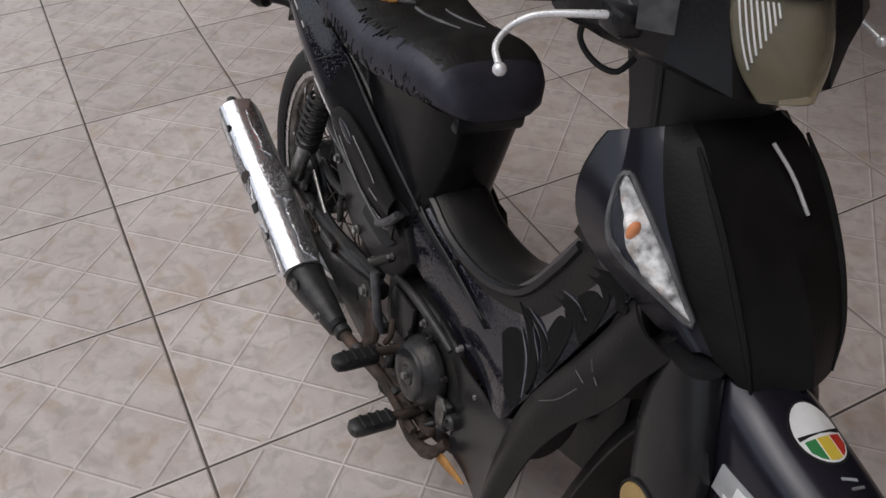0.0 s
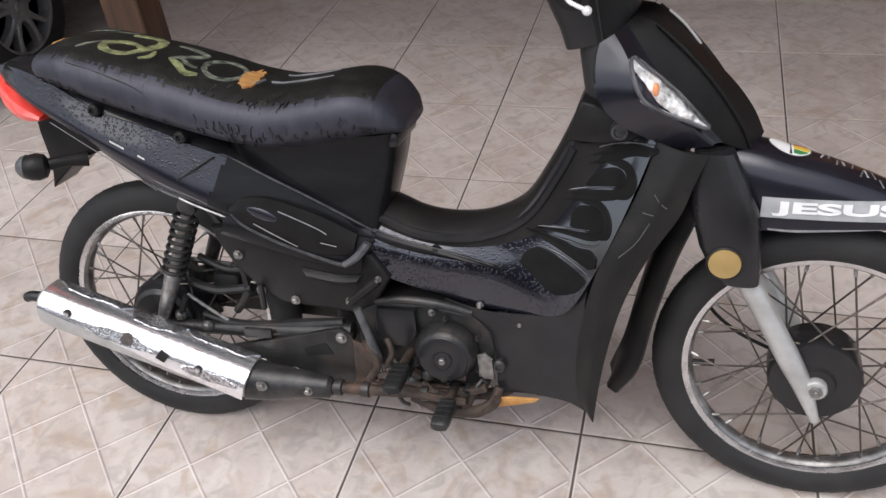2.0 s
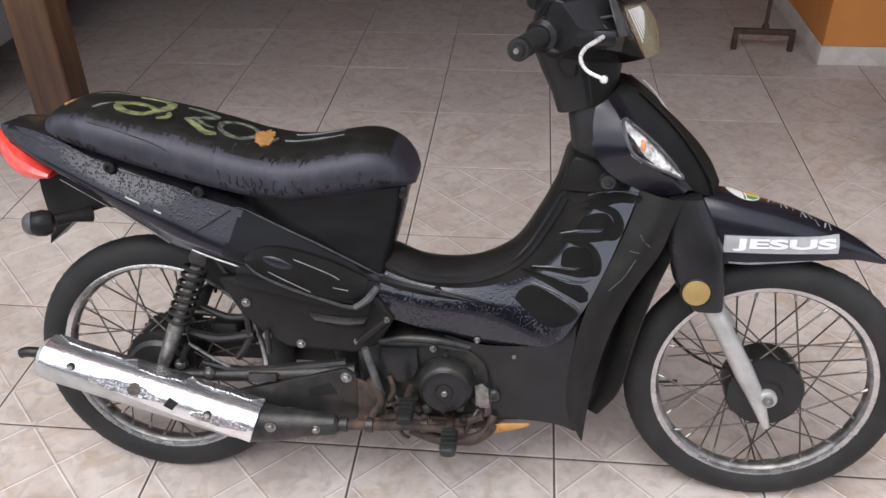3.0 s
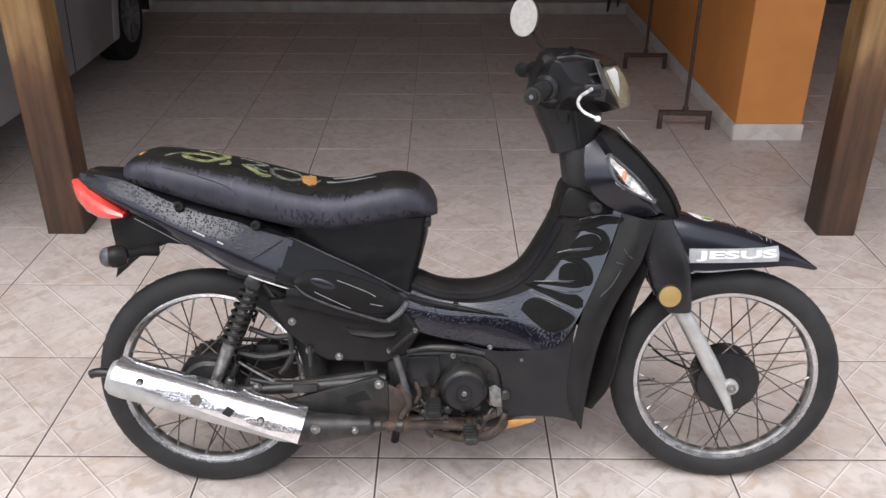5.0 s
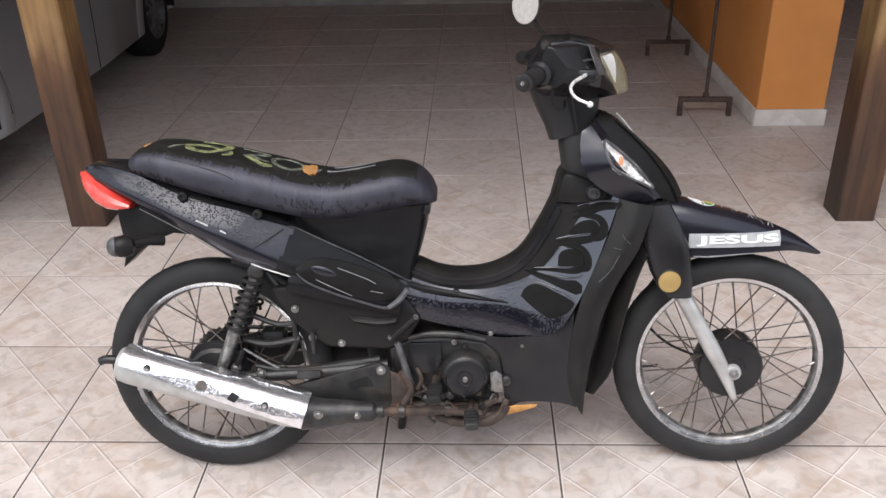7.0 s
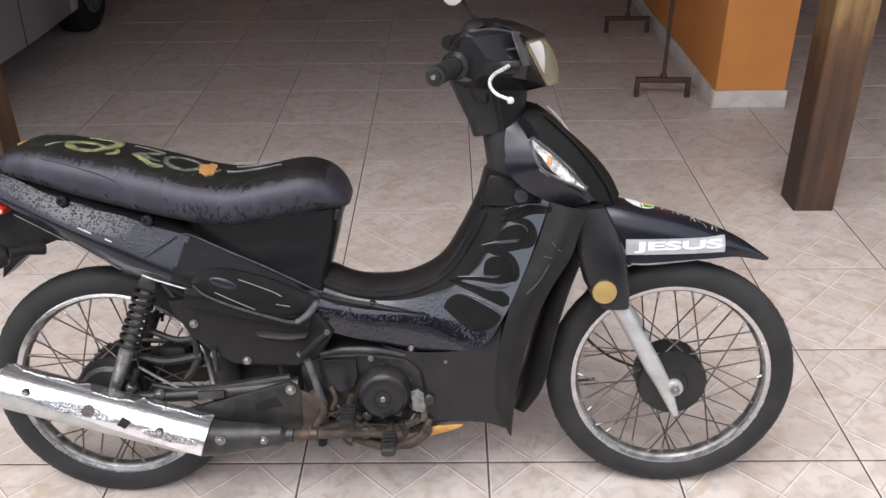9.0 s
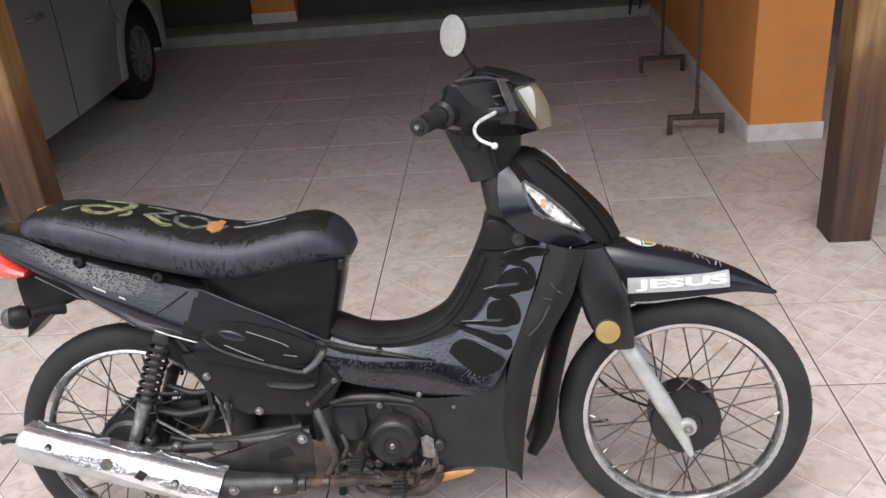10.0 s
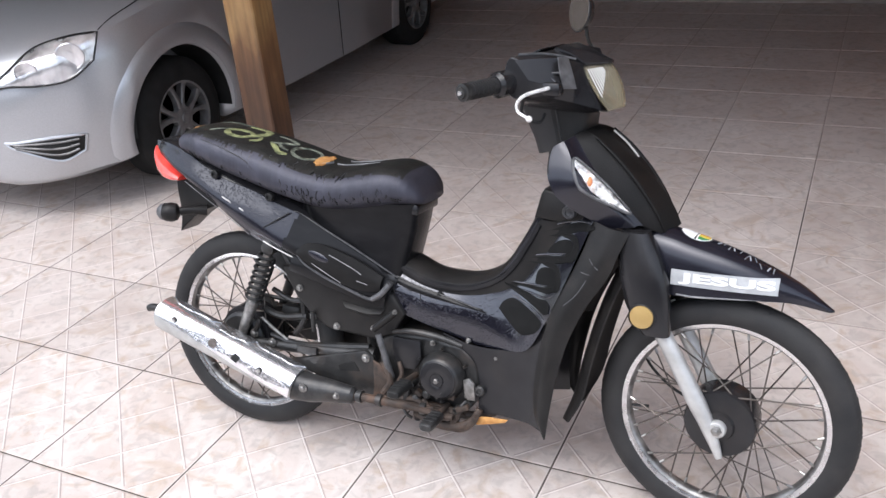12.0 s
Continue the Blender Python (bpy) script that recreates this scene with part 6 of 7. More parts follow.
for s in (-1, 1):
    bm = bmesh.new()
    tube(bm, [(x + 0.001, s * y + OFF, z + 0.001) for x, y, z in SHOULDER[1:]], [0.002, 0.0042, 0.004, 0.004, 0.0035, 0.0015], 8, 24)
    part("cowl_ridge", bm, COWLBLACK, cowl)
bm = bmesh.new()
box(bm, (0.90, -0.062, 0.70), (0.985, 0.085, 0.80), 0.025, 3)
part("cowl_core", bm, BLACK, bike)
for s in (1, -1):
    def flip(q):
        return [(x, s * (y - OFF) + OFF, z) for x, y, z in q]
    lamp_top, lamp_tip = Vector((0.910, -0.104, 0.837)), Vector((1.021, -0.074, 0.728))
    up = flip([tuple(lamp_top.lerp(lamp_tip, k / 6) + Vector((0.004, -0.002, 0.004)) * math.sin(math.pi * k / 6)) for k in range(7)])
    lo = flip([(0.905, -0.111, 0.833), (0.911, -0.119, 0.808), (0.922, -0.125, 0.785), (0.938, -0.126, 0.771), (0.962, -0.114, 0.756), (0.990, -0.097, 0.741), (1.019, -0.078, 0.725)])
    mid = [((a[0] + b[0]) / 2 + 0.003, (a[1] + b[1]) / 2 - s * 0.003, (a[2] + b[2]) / 2 + 0.002) for a, b in zip(up, lo)]
    bm = bmesh.new()
    shell(bm, [up, mid, lo], 24, 4, 0.004, (-0.8, s * 0.5, -0.2))
    for v in bm.verts:
        v.co += 0.0016 * noise.noise_vector(v.co * 120)
    lamp = part("front_indicator", bm, SPARKLE, bike, "clear pointed front indicator with a silver reflector")
    bm = bmesh.new()
    bmesh.ops.create_icosphere(bm, subdivisions=2, radius=0.009, matrix=Matrix.Translation((0.946, s * (-0.111 - OFF) + OFF, 0.790)) @ Matrix.Diagonal((0.6, 1, 1.3, 1)))
    part("bulb", bm, BULB, lamp)
    bm = bmesh.new()
    shell(bm, [[(x + 0.008, y - s * 0.005, z + 0.002) for x, y, z in q] for q in (up, mid, lo)], 20, 4, 0.002, (-0.8, s * 0.5, -0.2))
    glass = part("lens", bm, LENS, lamp, "clear plastic lens")
    glass.visible_shadow = False
    bm = bmesh.new()
    loop_pts = up + lo[::-1]
    tube(bm, [(x + 0.004, y - s * 0.002, z) for x, y, z in loop_pts + loop_pts[:1]], 0.0035, 6, 60)
    part("lens_surround", bm, RACKGREY, lamp, "dark grey lens surround")

# neck and hook
bm = bmesh.new()
loft(bm, [[Vector((xc + hx * math.copysign(abs(math.cos(a)) ** 0.7, math.cos(a)), hw * math.copysign(abs(math.sin(a)) ** 0.7, math.sin(a)) + 0.014, z)) for a in [2 * math.pi * j / 20 for j in range(20)]]
          for xc, hx, hw, z in ((0.892, 0.046, 0.056, 0.66), (0.886, 0.046, 0.056, 0.72), (0.880, 0.050, 0.056, 0.77), (0.872, 0.050, 0.050, 0.82), (0.868, 0.048, 0.040, 0.86))])
part("steering_neck", bm, DUSTY, bike, "dusty black steering neck cover")
bm = bmesh.new()
plate(bm, [(0.826, 0.744), (0.834, 0.757), (0.858, 0.753), (0.890, 0.738), (0.922, 0.728), (0.940, 0.706), (0.915, 0.692), (0.868, 0.686), (0.812, 0.690)], -0.064, 0.064, 0.007, 3)
hook_plate = part("neck_plate", bm, MATTE, bike, "matte black plate carrying the bag hook")
bm = bmesh.new()
lathe(bm, [(0.015, -0.060), (0.015, -0.078), (0.013, -0.082), (0.009, -0.082), (0.008, -0.078), (0.002, -0.077)], (0.895, 0, 0.714), 20)
part("bag_hook", bm, EDGEGREY, hook_plate, "round black bag hook")

# fork, front fender
for s in (-1, 1):
    bm = bmesh.new()
    tube(bm, [(1.085, s * 0.062, 0.500), (1.130, s * 0.062, 0.425), (1.195, s * 0.062, 0.310), (1.215, s * 0.062, 0.272), (1.236, s * 0.062, 0.222), (1.242, s * 0.062, 0.206)],
         [0.0185, 0.0185, 0.019, 0.020, 0.016, 0.008], 14, 22)
    leg = part("fork_leg", steered(bm), ALLOY, bike, "silver painted fork leg")
    bm = bmesh.new()
    lathe(bm, [(0.017, s * 0.052), (0.019, s * 0.056), (0.019, s * 0.072), (0.016, s * 0.076)], (FRONT, 0, RADIUS), 20)
    part("axle_clamp", steered(bm), ALLOY, leg)
    bm = bmesh.new()
    lathe(bm, [(0.0115, s * 0.074), (0.0115, s * 0.081), (0.009, s * 0.082)], (FRONT, 0, RADIUS), 6)
    lathe(bm, [(0.0062, s * 0.081), (0.0062, s * 0.086), (0.004, s * 0.0875)], (FRONT, 0, RADIUS), 12)
    part("axle_nut", steered(bm), STEEL, leg)
    bm = bmesh.new()
    rings = []
    for xc, hx, yc, hy, z in ((1.035, 0.030, 0.062, 0.026, 0.690), (1.045, 0.044, 0.068, 0.027, 0.645), (1.060, 0.052, 0.073, 0.026, 0.590), (1.072, 0.048, 0.076, 0.025, 0.535), (1.085, 0.038, 0.076, 0.024, 0.490), (1.093, 0.030, 0.076, 0.021, 0.472)):
        rings.append([Vector((xc + hx * math.copysign(abs(math.cos(a)) ** 0.75, math.cos(a)), s * (yc + hy * math.copysign(abs(math.sin(a)) ** 0.75, math.sin(a))), z))
                      for a in [2 * math.pi * j / 20 for j in range(20)]])
    loft(bm, rings)
    shroud = part("fork_cover", steered(bm), PLASTIC, bike, "black plastic upper fork cover")
    if s < 0:
        bm = bmesh.new()
        lathe(bm, [(0.029, -0.096), (0.029, -0.103), (0.027, -0.1045), (0.026, -0.1030), (0.002, -0.1035)], (1.067, 0, 0.515), 32)
        refl = part("reflector_cup", steered(bm), BLACK, shroud)
        bm = bmesh.new()
        lathe(bm, [(0.0255, -0.1030), (0.0245, -0.1058), (0.012, -0.1072), (0.001, -0.1075)], (1.067, 0, 0.515), 32)
        part("reflector", steered(bm), AMBER, shroud, "round amber reflector")
bm = bmesh.new()
tube(bm, [(1.08, 0.055, 0.50), (1.035, 0.055, 0.42), (1.045, 0.055, 0.35), (1.10, 0.055, 0.295), (1.17, 0.055, 0.262)], 0.0035, 8, 24)
part("speedometer_cable", steered(bm), BLACK, bike)

F_TOP = [(1.045, 0.693), (1.10, 0.688), (1.15, 0.675), (1.22, 0.658), (1.29, 0.634), (1.36, 0.602), (1.427, 0.556)]
F_SH = [(1.043, 0.672), (1.10, 0.664), (1.15, 0.652), (1.22, 0.637), (1.29, 0.616), (1.36, 0.590), (1.424, 0.556)]
F_BOT = [(1.050, 0.600), (1.10, 0.566), (1.15, 0.563), (1.22, 0.567), (1.29, 0.571), (1.35, 0.571), (1.417, 0.554)]
f_shy = [-0.044, -0.050, -0.051, -0.047, -0.039, -0.026, -0.005]
f_boy = [-0.054, -0.060, -0.059, -0.054, -0.044, -0.030, -0.004]
half = [side(F_BOT, f_boy), side(F_SH, f_shy), side(F_TOP, 0.0)]
full = half + [[(x, -y, z) for x, y, z in row] for row in half[-2::-1]]
bm = bmesh.new()
shell(bm, full, 30, 5, 0.003, (0, 0, -1))
fender = part("front_fender", steered(bm), COWLBLUE, bike, "glossy black front fender with a pointed tip and stickers")
bm = bmesh.new()
tube(bm, [(1.125, -0.0595, 0.562), (1.16, -0.0588, 0.561), (1.22, -0.0540, 0.565), (1.29, -0.0435, 0.569)], [0.0020, 0.0022, 0.0016, 0.0007], 8, 16)
part("fender_lip", steered(bm), GREYPLASTIC, fender, "worn grey lip of the fender")
bm = bmesh.new()
shell(bm, [[(1.030, -0.056, 0.665), (1.052, -0.060, 0.668), (1.075, -0.058, 0.664)], [(1.028, -0.070, 0.640), (1.048, -0.074, 0.644), (1.066, -0.070, 0.645)]], 10, 3, 0.004, (0.5, 0.7, -0.3))
part("fender_bracket", steered(bm), GREYPLASTIC, fender)


probe = bmesh.new()
shell(probe, full, 30, 5, 0.003, (0, 0, -1))
FENDER_TREE = BVHTree.FromBMesh(probe)
probe.free()


def fender_side(x, z):
    """Where the fender's right flank lies at x, z."""
    for drop in range(12):
        hit = FENDER_TREE.ray_cast(Vector((x, -0.5, z - 0.003 * drop)), Vector((0, 1, 0)))[0]
        if hit and hit.y < (-0.034 if x < 1.3 else -0.024):
            return hit.y
    return -0.04


def on_side(bm, lift):
    for v in bm.verts:
        x, z = v.co.x, v.co.z
        v.co.y = fender_side(x, z) - lift + v.co.y
    return steered(bm)


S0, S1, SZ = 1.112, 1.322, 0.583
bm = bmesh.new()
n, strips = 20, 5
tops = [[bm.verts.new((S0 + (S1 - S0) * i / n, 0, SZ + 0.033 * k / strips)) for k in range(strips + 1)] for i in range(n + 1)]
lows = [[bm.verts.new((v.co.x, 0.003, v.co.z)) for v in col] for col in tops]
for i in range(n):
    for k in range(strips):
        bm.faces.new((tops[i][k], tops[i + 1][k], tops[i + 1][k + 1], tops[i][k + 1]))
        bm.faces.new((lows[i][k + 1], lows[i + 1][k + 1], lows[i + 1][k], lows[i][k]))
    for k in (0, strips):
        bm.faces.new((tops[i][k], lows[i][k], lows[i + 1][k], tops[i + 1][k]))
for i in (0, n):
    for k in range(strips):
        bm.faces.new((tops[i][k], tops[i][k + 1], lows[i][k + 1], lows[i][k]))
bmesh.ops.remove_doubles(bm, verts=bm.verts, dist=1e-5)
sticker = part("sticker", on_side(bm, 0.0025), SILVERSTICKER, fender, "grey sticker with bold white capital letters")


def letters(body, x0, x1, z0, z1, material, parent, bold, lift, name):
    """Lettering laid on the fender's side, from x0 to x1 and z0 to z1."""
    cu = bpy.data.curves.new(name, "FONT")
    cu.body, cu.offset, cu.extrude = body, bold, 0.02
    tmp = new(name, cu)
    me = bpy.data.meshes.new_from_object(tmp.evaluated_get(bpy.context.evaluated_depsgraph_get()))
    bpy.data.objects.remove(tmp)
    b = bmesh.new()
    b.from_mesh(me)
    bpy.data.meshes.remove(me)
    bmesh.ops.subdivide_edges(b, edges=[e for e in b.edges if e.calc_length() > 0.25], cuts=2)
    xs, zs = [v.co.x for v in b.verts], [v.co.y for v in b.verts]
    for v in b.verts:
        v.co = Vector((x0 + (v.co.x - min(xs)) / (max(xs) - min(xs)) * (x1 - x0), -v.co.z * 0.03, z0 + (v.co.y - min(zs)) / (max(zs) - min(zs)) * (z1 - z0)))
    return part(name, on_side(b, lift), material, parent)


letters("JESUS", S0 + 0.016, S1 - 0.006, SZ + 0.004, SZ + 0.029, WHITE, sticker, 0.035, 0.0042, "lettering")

# round sticker and unreadable scrawl on top of the fender


def on_top(x, y):
    """The height of the fender's top at x, y."""
    hit = FENDER_TREE.ray_cast(Vector((x, y, 1.0)), Vector((0, 0, -1)))[0]
    return hit.z + 0.0006 if hit else 0.6


def top_patch(outline, material, name, lift, parent, label=""):
    bm = bmesh.new()
    ring = [bm.verts.new((x, y, on_top(x, y) + lift)) for x, y in outline]
    cx, cy = sum(p[0] for p in outline) / len(outline), sum(p[1] for p in outline) / len(outline)
    inner = [bm.verts.new((cx + (x - cx) * 0.5, cy + (y - cy) * 0.5, on_top(cx + (x - cx) * 0.5, cy + (y - cy) * 0.5) + lift)) for x, y in outline]
    mid = bm.verts.new((cx, cy, on_top(cx, cy) + lift))
    k = len(ring)
    for i in range(k):
        bm.faces.new((ring[i], ring[(i + 1) % k], inner[(i + 1) % k], inner[i]))
        bm.faces.new((inner[i], inner[(i + 1) % k], mid))
    for f in list(bm.faces):
        f.normal_update()
    r = bmesh.ops.extrude_face_region(bm, geom=list(bm.faces))
    for v in r["geom"]:
        if isinstance(v, bmesh.types.BMVert):
            v.co.z -= 0.0016
    return part(name, steered(bm), material, parent, label)


def disc(x, y, rx, ry, a0=0, a1=360, n=26):
    full_turn = a1 - a0 >= 360
    pts = [(x + rx * math.cos(radians(a0 + (a1 - a0) * i / (n if full_turn else n - 1))), y + ry * math.sin(radians(a0 + (a1 - a0) * i / (n if full_turn else n - 1)))) for i in range(n)]
    return pts


BX, BY = 1.146, 0.006
badge = top_patch(disc(BX, BY, 0.034, 0.030), BLACK, "round_sticker", 0.0004, fender, "round sticker in white, yellow, green and red")
top_patch(disc(BX, BY, 0.0315, 0.0275), WHITE, "white_field", 0.0010, badge)
top_patch([(BX - 0.001, BY - 0.026), (BX + 0.003, BY - 0.026), (BX + 0.003, BY + 0.026), (BX - 0.001, BY + 0.026)], BLACK, "dark_bar", 0.0016, badge)
for name, y0, y1, m in (("green_field", -0.022, -0.0095, GREEN), ("yellow_field", -0.0075, 0.0075, YELLOW), ("red_field", 0.0095, 0.022, REDSTICKER)):
    far = [BX + 0.0295 * math.sqrt(max(0.0, 1 - (y / 0.0262) ** 2)) for y in (y0, (y0 + y1) / 2, y1)]
    top_patch([(BX + 0.0055, BY + y0), (max(far[0], BX + 0.0075), BY + y0), (far[1], BY + (y0 + y1) / 2), (max(far[2], BX + 0.0075), BY + y1), (BX + 0.0055, BY + y1)], m, name, 0.0016, badge)
rnd = random.Random(11)
for i in range(11):
    x = 1.192 + 0.0115 * i
    y = 0.004 - 0.0022 * i + 0.006 * math.sin(i * 2.1)
    w, h = rnd.uniform(0.0009, 0.0017), rnd.uniform(0.005, 0.010)
    skew = rnd.uniform(-0.006, 0.006)
    top_patch([(x - w, y - h), (x + w, y - h), (x + w + skew, y + h), (x - w + skew, y + h)], GREYPLASTIC if i % 3 else SILVERSTICKER, "scrawl_bar", 0.0006, fender,
              "unreadable pale scrawl" if i == 0 else "")

# handlebar cowl
bm = bmesh.new()
SEC = {0.0: [(0.735, 0.955), (0.745, 1.000), (0.775, 1.036), (0.840, 1.054), (0.922, 1.028), (0.882, 0.985), (0.934, 0.918), (0.905, 0.914), (0.850, 0.912), (0.775, 0.920)],
       0.064: [(0.737, 0.957), (0.748, 1.000), (0.775, 1.036), (0.838, 1.053), (0.896, 1.024), (0.914, 0.978), (0.940, 0.930), (0.905, 0.922), (0.850, 0.922), (0.775, 0.928)],
       0.122: [(0.745, 0.960), (0.752, 1.003), (0.772, 1.036), (0.822, 1.048), (0.870, 1.040), (0.900, 0.980), (0.896, 0.952), (0.870, 0.944), (0.838, 0.942), (0.782, 0.945)],
       0.156: [(0.752, 0.968), (0.758, 1.006), (0.772, 1.036), (0.793, 1.046), (0.822, 1.040), (0.876, 0.985), (0.870, 0.962), (0.845, 0.954), (0.820, 0.952), (0.785, 0.955)],
       0.180: [(0.765, 0.985), (0.768, 1.005), (0.774, 1.032), (0.781, 1.042), (0.792, 1.038), (0.822, 1.000), (0.820, 0.975), (0.808, 0.965), (0.800, 0.960), (0.785, 0.965)]}
keys = sorted(SEC)
BAR_Y = 0.030
rings = [[Vector((x, y + BAR_Y, z)) for x, z in SEC[abs(y)]] for y in [-k for k in keys[:0:-1]] + keys]
loft(bm, rings)
hard = [e for e in bm.edges if e.calc_face_angle(0) > 0.3]
bmesh.ops.bevel(bm, geom=hard, offset=0.0022, segments=2, affect="EDGES", profile=0.6, clamp_overlap=True)
upper = part("handlebar_cowl", steered(bm), PLASTIC, bike, "black plastic handlebar cowl with flat facets", 26)
# hood over the headlight
bm = bmesh.new()
shell(bm, [[(0.835, BAR_Y - 0.068, 1.0555), (0.870, BAR_Y - 0.068, 1.045), (0.902, BAR_Y - 0.066, 1.026)], [(0.835, BAR_Y, 1.0575), (0.885, BAR_Y, 1.048), (0.940, BAR_Y, 1.026)],
           [(0.835, BAR_Y + 0.068, 1.0555), (0.870, BAR_Y + 0.068, 1.045), (0.902, BAR_Y + 0.066, 1.026)]], 10, 6, 0.004, (0, 0, -1))
part("hood", steered(bm), PLASTIC, upper)
bm = bmesh.new()
rings = []
for xc, hx, hw, z, tilt in ((0.847, 0.055, 0.066, 0.839, 0.26), (0.841, 0.060, 0.066, 0.868, 0.18), (0.832, 0.073, 0.068, 0.907, 0.08), (0.824, 0.084, 0.072, 0.946, 0.0)):
    ring = []
    for j in range(28):
        a = 2 * math.pi * j / 28
        c, q = math.copysign(abs(math.cos(a)) ** 0.42, math.cos(a)), math.copysign(abs(math.sin(a)) ** 0.5, math.sin(a))
        ring.append(Vector((xc + hx * c, hw * q + BAR_Y, z + tilt * hx * c)))
    rings.append(ring)
loft(bm, rings)
for face in bm.faces:
    c = face.calc_center_median()
    face.material_index = int(c.x > 0.852 - 0.25 * (c.z - 0.85))
lower = part("lower_cowl", steered(bm), [DUSTY, BLACK], bike, "matte black lower handlebar cover cut off straight", 45)
bm = bmesh.new()
tube(bm, [(0.856, BAR_Y - 0.0655, 0.846), (0.848, BAR_Y - 0.067, 0.885), (0.838, BAR_Y - 0.071, 0.938)], 0.0022, 6, 8)
part("trim_edge", steered(bm), DUSTY, lower)
bm = bmesh.new()
tube(bm, [(0.800, -0.118, 0.958), (0.792, -0.112, 0.930), (0.806, -0.098, 0.910), (0.822, -0.080, 0.905), (0.824, -0.062, 0.920)], 0.0034, 8, 20)
part("switch_cable", steered(bm), RUBBER, lower)
# rear cluster with the instrument glass
bm = bmesh.new()
shell(bm, [[(0.741, -0.07, 0.985), (0.741, 0.0, 0.985), (0.741, 0.07, 0.985)], [(0.768, -0.075, 1.031), (0.768, 0.0, 1.031), (0.768, 0.075, 1.031)], [(0.815, -0.07, 1.055), (0.815, 0.0, 1.055), (0.815, 0.07, 1.055)]], 14, 4, 0.003, (0.5, 0, -0.6))
part("instrument_glass", steered(bm), PLASTIC, upper)
# sky highlights on the cowl's creases, painted as thin grey bars
for pts in ([(0.783, -0.150, 1.043), (0.835, -0.128, 1.018), (0.880, -0.118, 0.985)], [(0.790, -0.128, 1.0475), (0.835, -0.088, 1.047), (0.885, -0.050, 1.035)], [(0.835, -0.120, 1.008), (0.870, -0.105, 1.012), (0.886, -0.085, 1.012)]):
    bm = bmesh.new()
    tube(bm, pts, 0.0024, 6, 12)
    part("cowl_highlight", steered(bm), RACKGREY, upper)
bm = bmesh.new()
shell(bm, [[(0.8695, -0.112, 1.043), (0.879, -0.080, 1.041)], [(0.880, -0.124, 1.012), (0.8945, -0.090, 1.009)], [(0.8905, -0.128, 0.983), (0.9045, -0.094, 0.980)]], 4, 4, 0.003, (-0.8, 0.5, 0))
part("tape_strip", steered(bm), RACKGREY, upper, "grey tape strip")
# headlight: dull reflector behind a clouded lens
bm = bmesh.new()
rows, back = [], []
for u in (0.0, 0.25, 0.5, 0.75, 1.0):
    xb, zb = 0.899 + 0.048 * u, 1.018 - 0.092 * u
    bulge = 0.007 + 0.012 * u + 0.015 * math.sin(math.pi * min(1, u * 0.72 + 0.18))
    vs = (-1, -0.66, -0.33, 0, 0.33, 0.66, 1)
    rows.append([(xb + 0.022 * (1 - abs(v)) * (1 - u) + bulge * (1 - v * v), BAR_Y + v * (0.067 - 0.032 * u ** 3), zb + 0.25 * bulge * (1 - v * v)) for v in vs])
    back.append([(xb - 0.002 - 0.018 * (1 - v * v) * math.sin(math.pi * u), BAR_Y + v * (0.065 - 0.032 * u ** 3), zb) for v in vs])
shell(bm, back, 16, 3, 0.004, (-1, 0, -0.1))
reflector = part("headlight", steered(bm), TARNISHED, bike, "clouded yellowish headlight under the cowl hood")
bm = bmesh.new()
shell(bm, rows, 22, 4, 0.004, (-1, 0, -0.1))
glass = part("lens", steered(bm), CLOUDY, reflector, "clouded yellowish lens")
glass.visible_shadow = False
def lens_at(u, v):
    """A point on the outer face of the headlight lens."""
    bulge = 0.007 + 0.012 * u + 0.015 * math.sin(math.pi * min(1, u * 0.72 + 0.18))
    return Vector((0.899 + 0.048 * u + 0.022 * (1 - abs(v)) * (1 - u) + bulge * (1 - v * v), BAR_Y + v * (0.067 - 0.032 * u ** 3), 1.018 - 0.092 * u + 0.25 * bulge * (1 - v * v)))


for i in range(8):
    bm = bmesh.new()
    v = -0.93 + 0.062 * i
    tube(bm, [lens_at(0.06 + (0.62 - 0.07 * i) * k / 5, v) + Vector((0.0002, 0, 0)) for k in range(6)], 0.0010, 6)
    part("lens_rib", steered(bm), WHITE, reflector, "white ribbed side lens" if i == 0 else "")

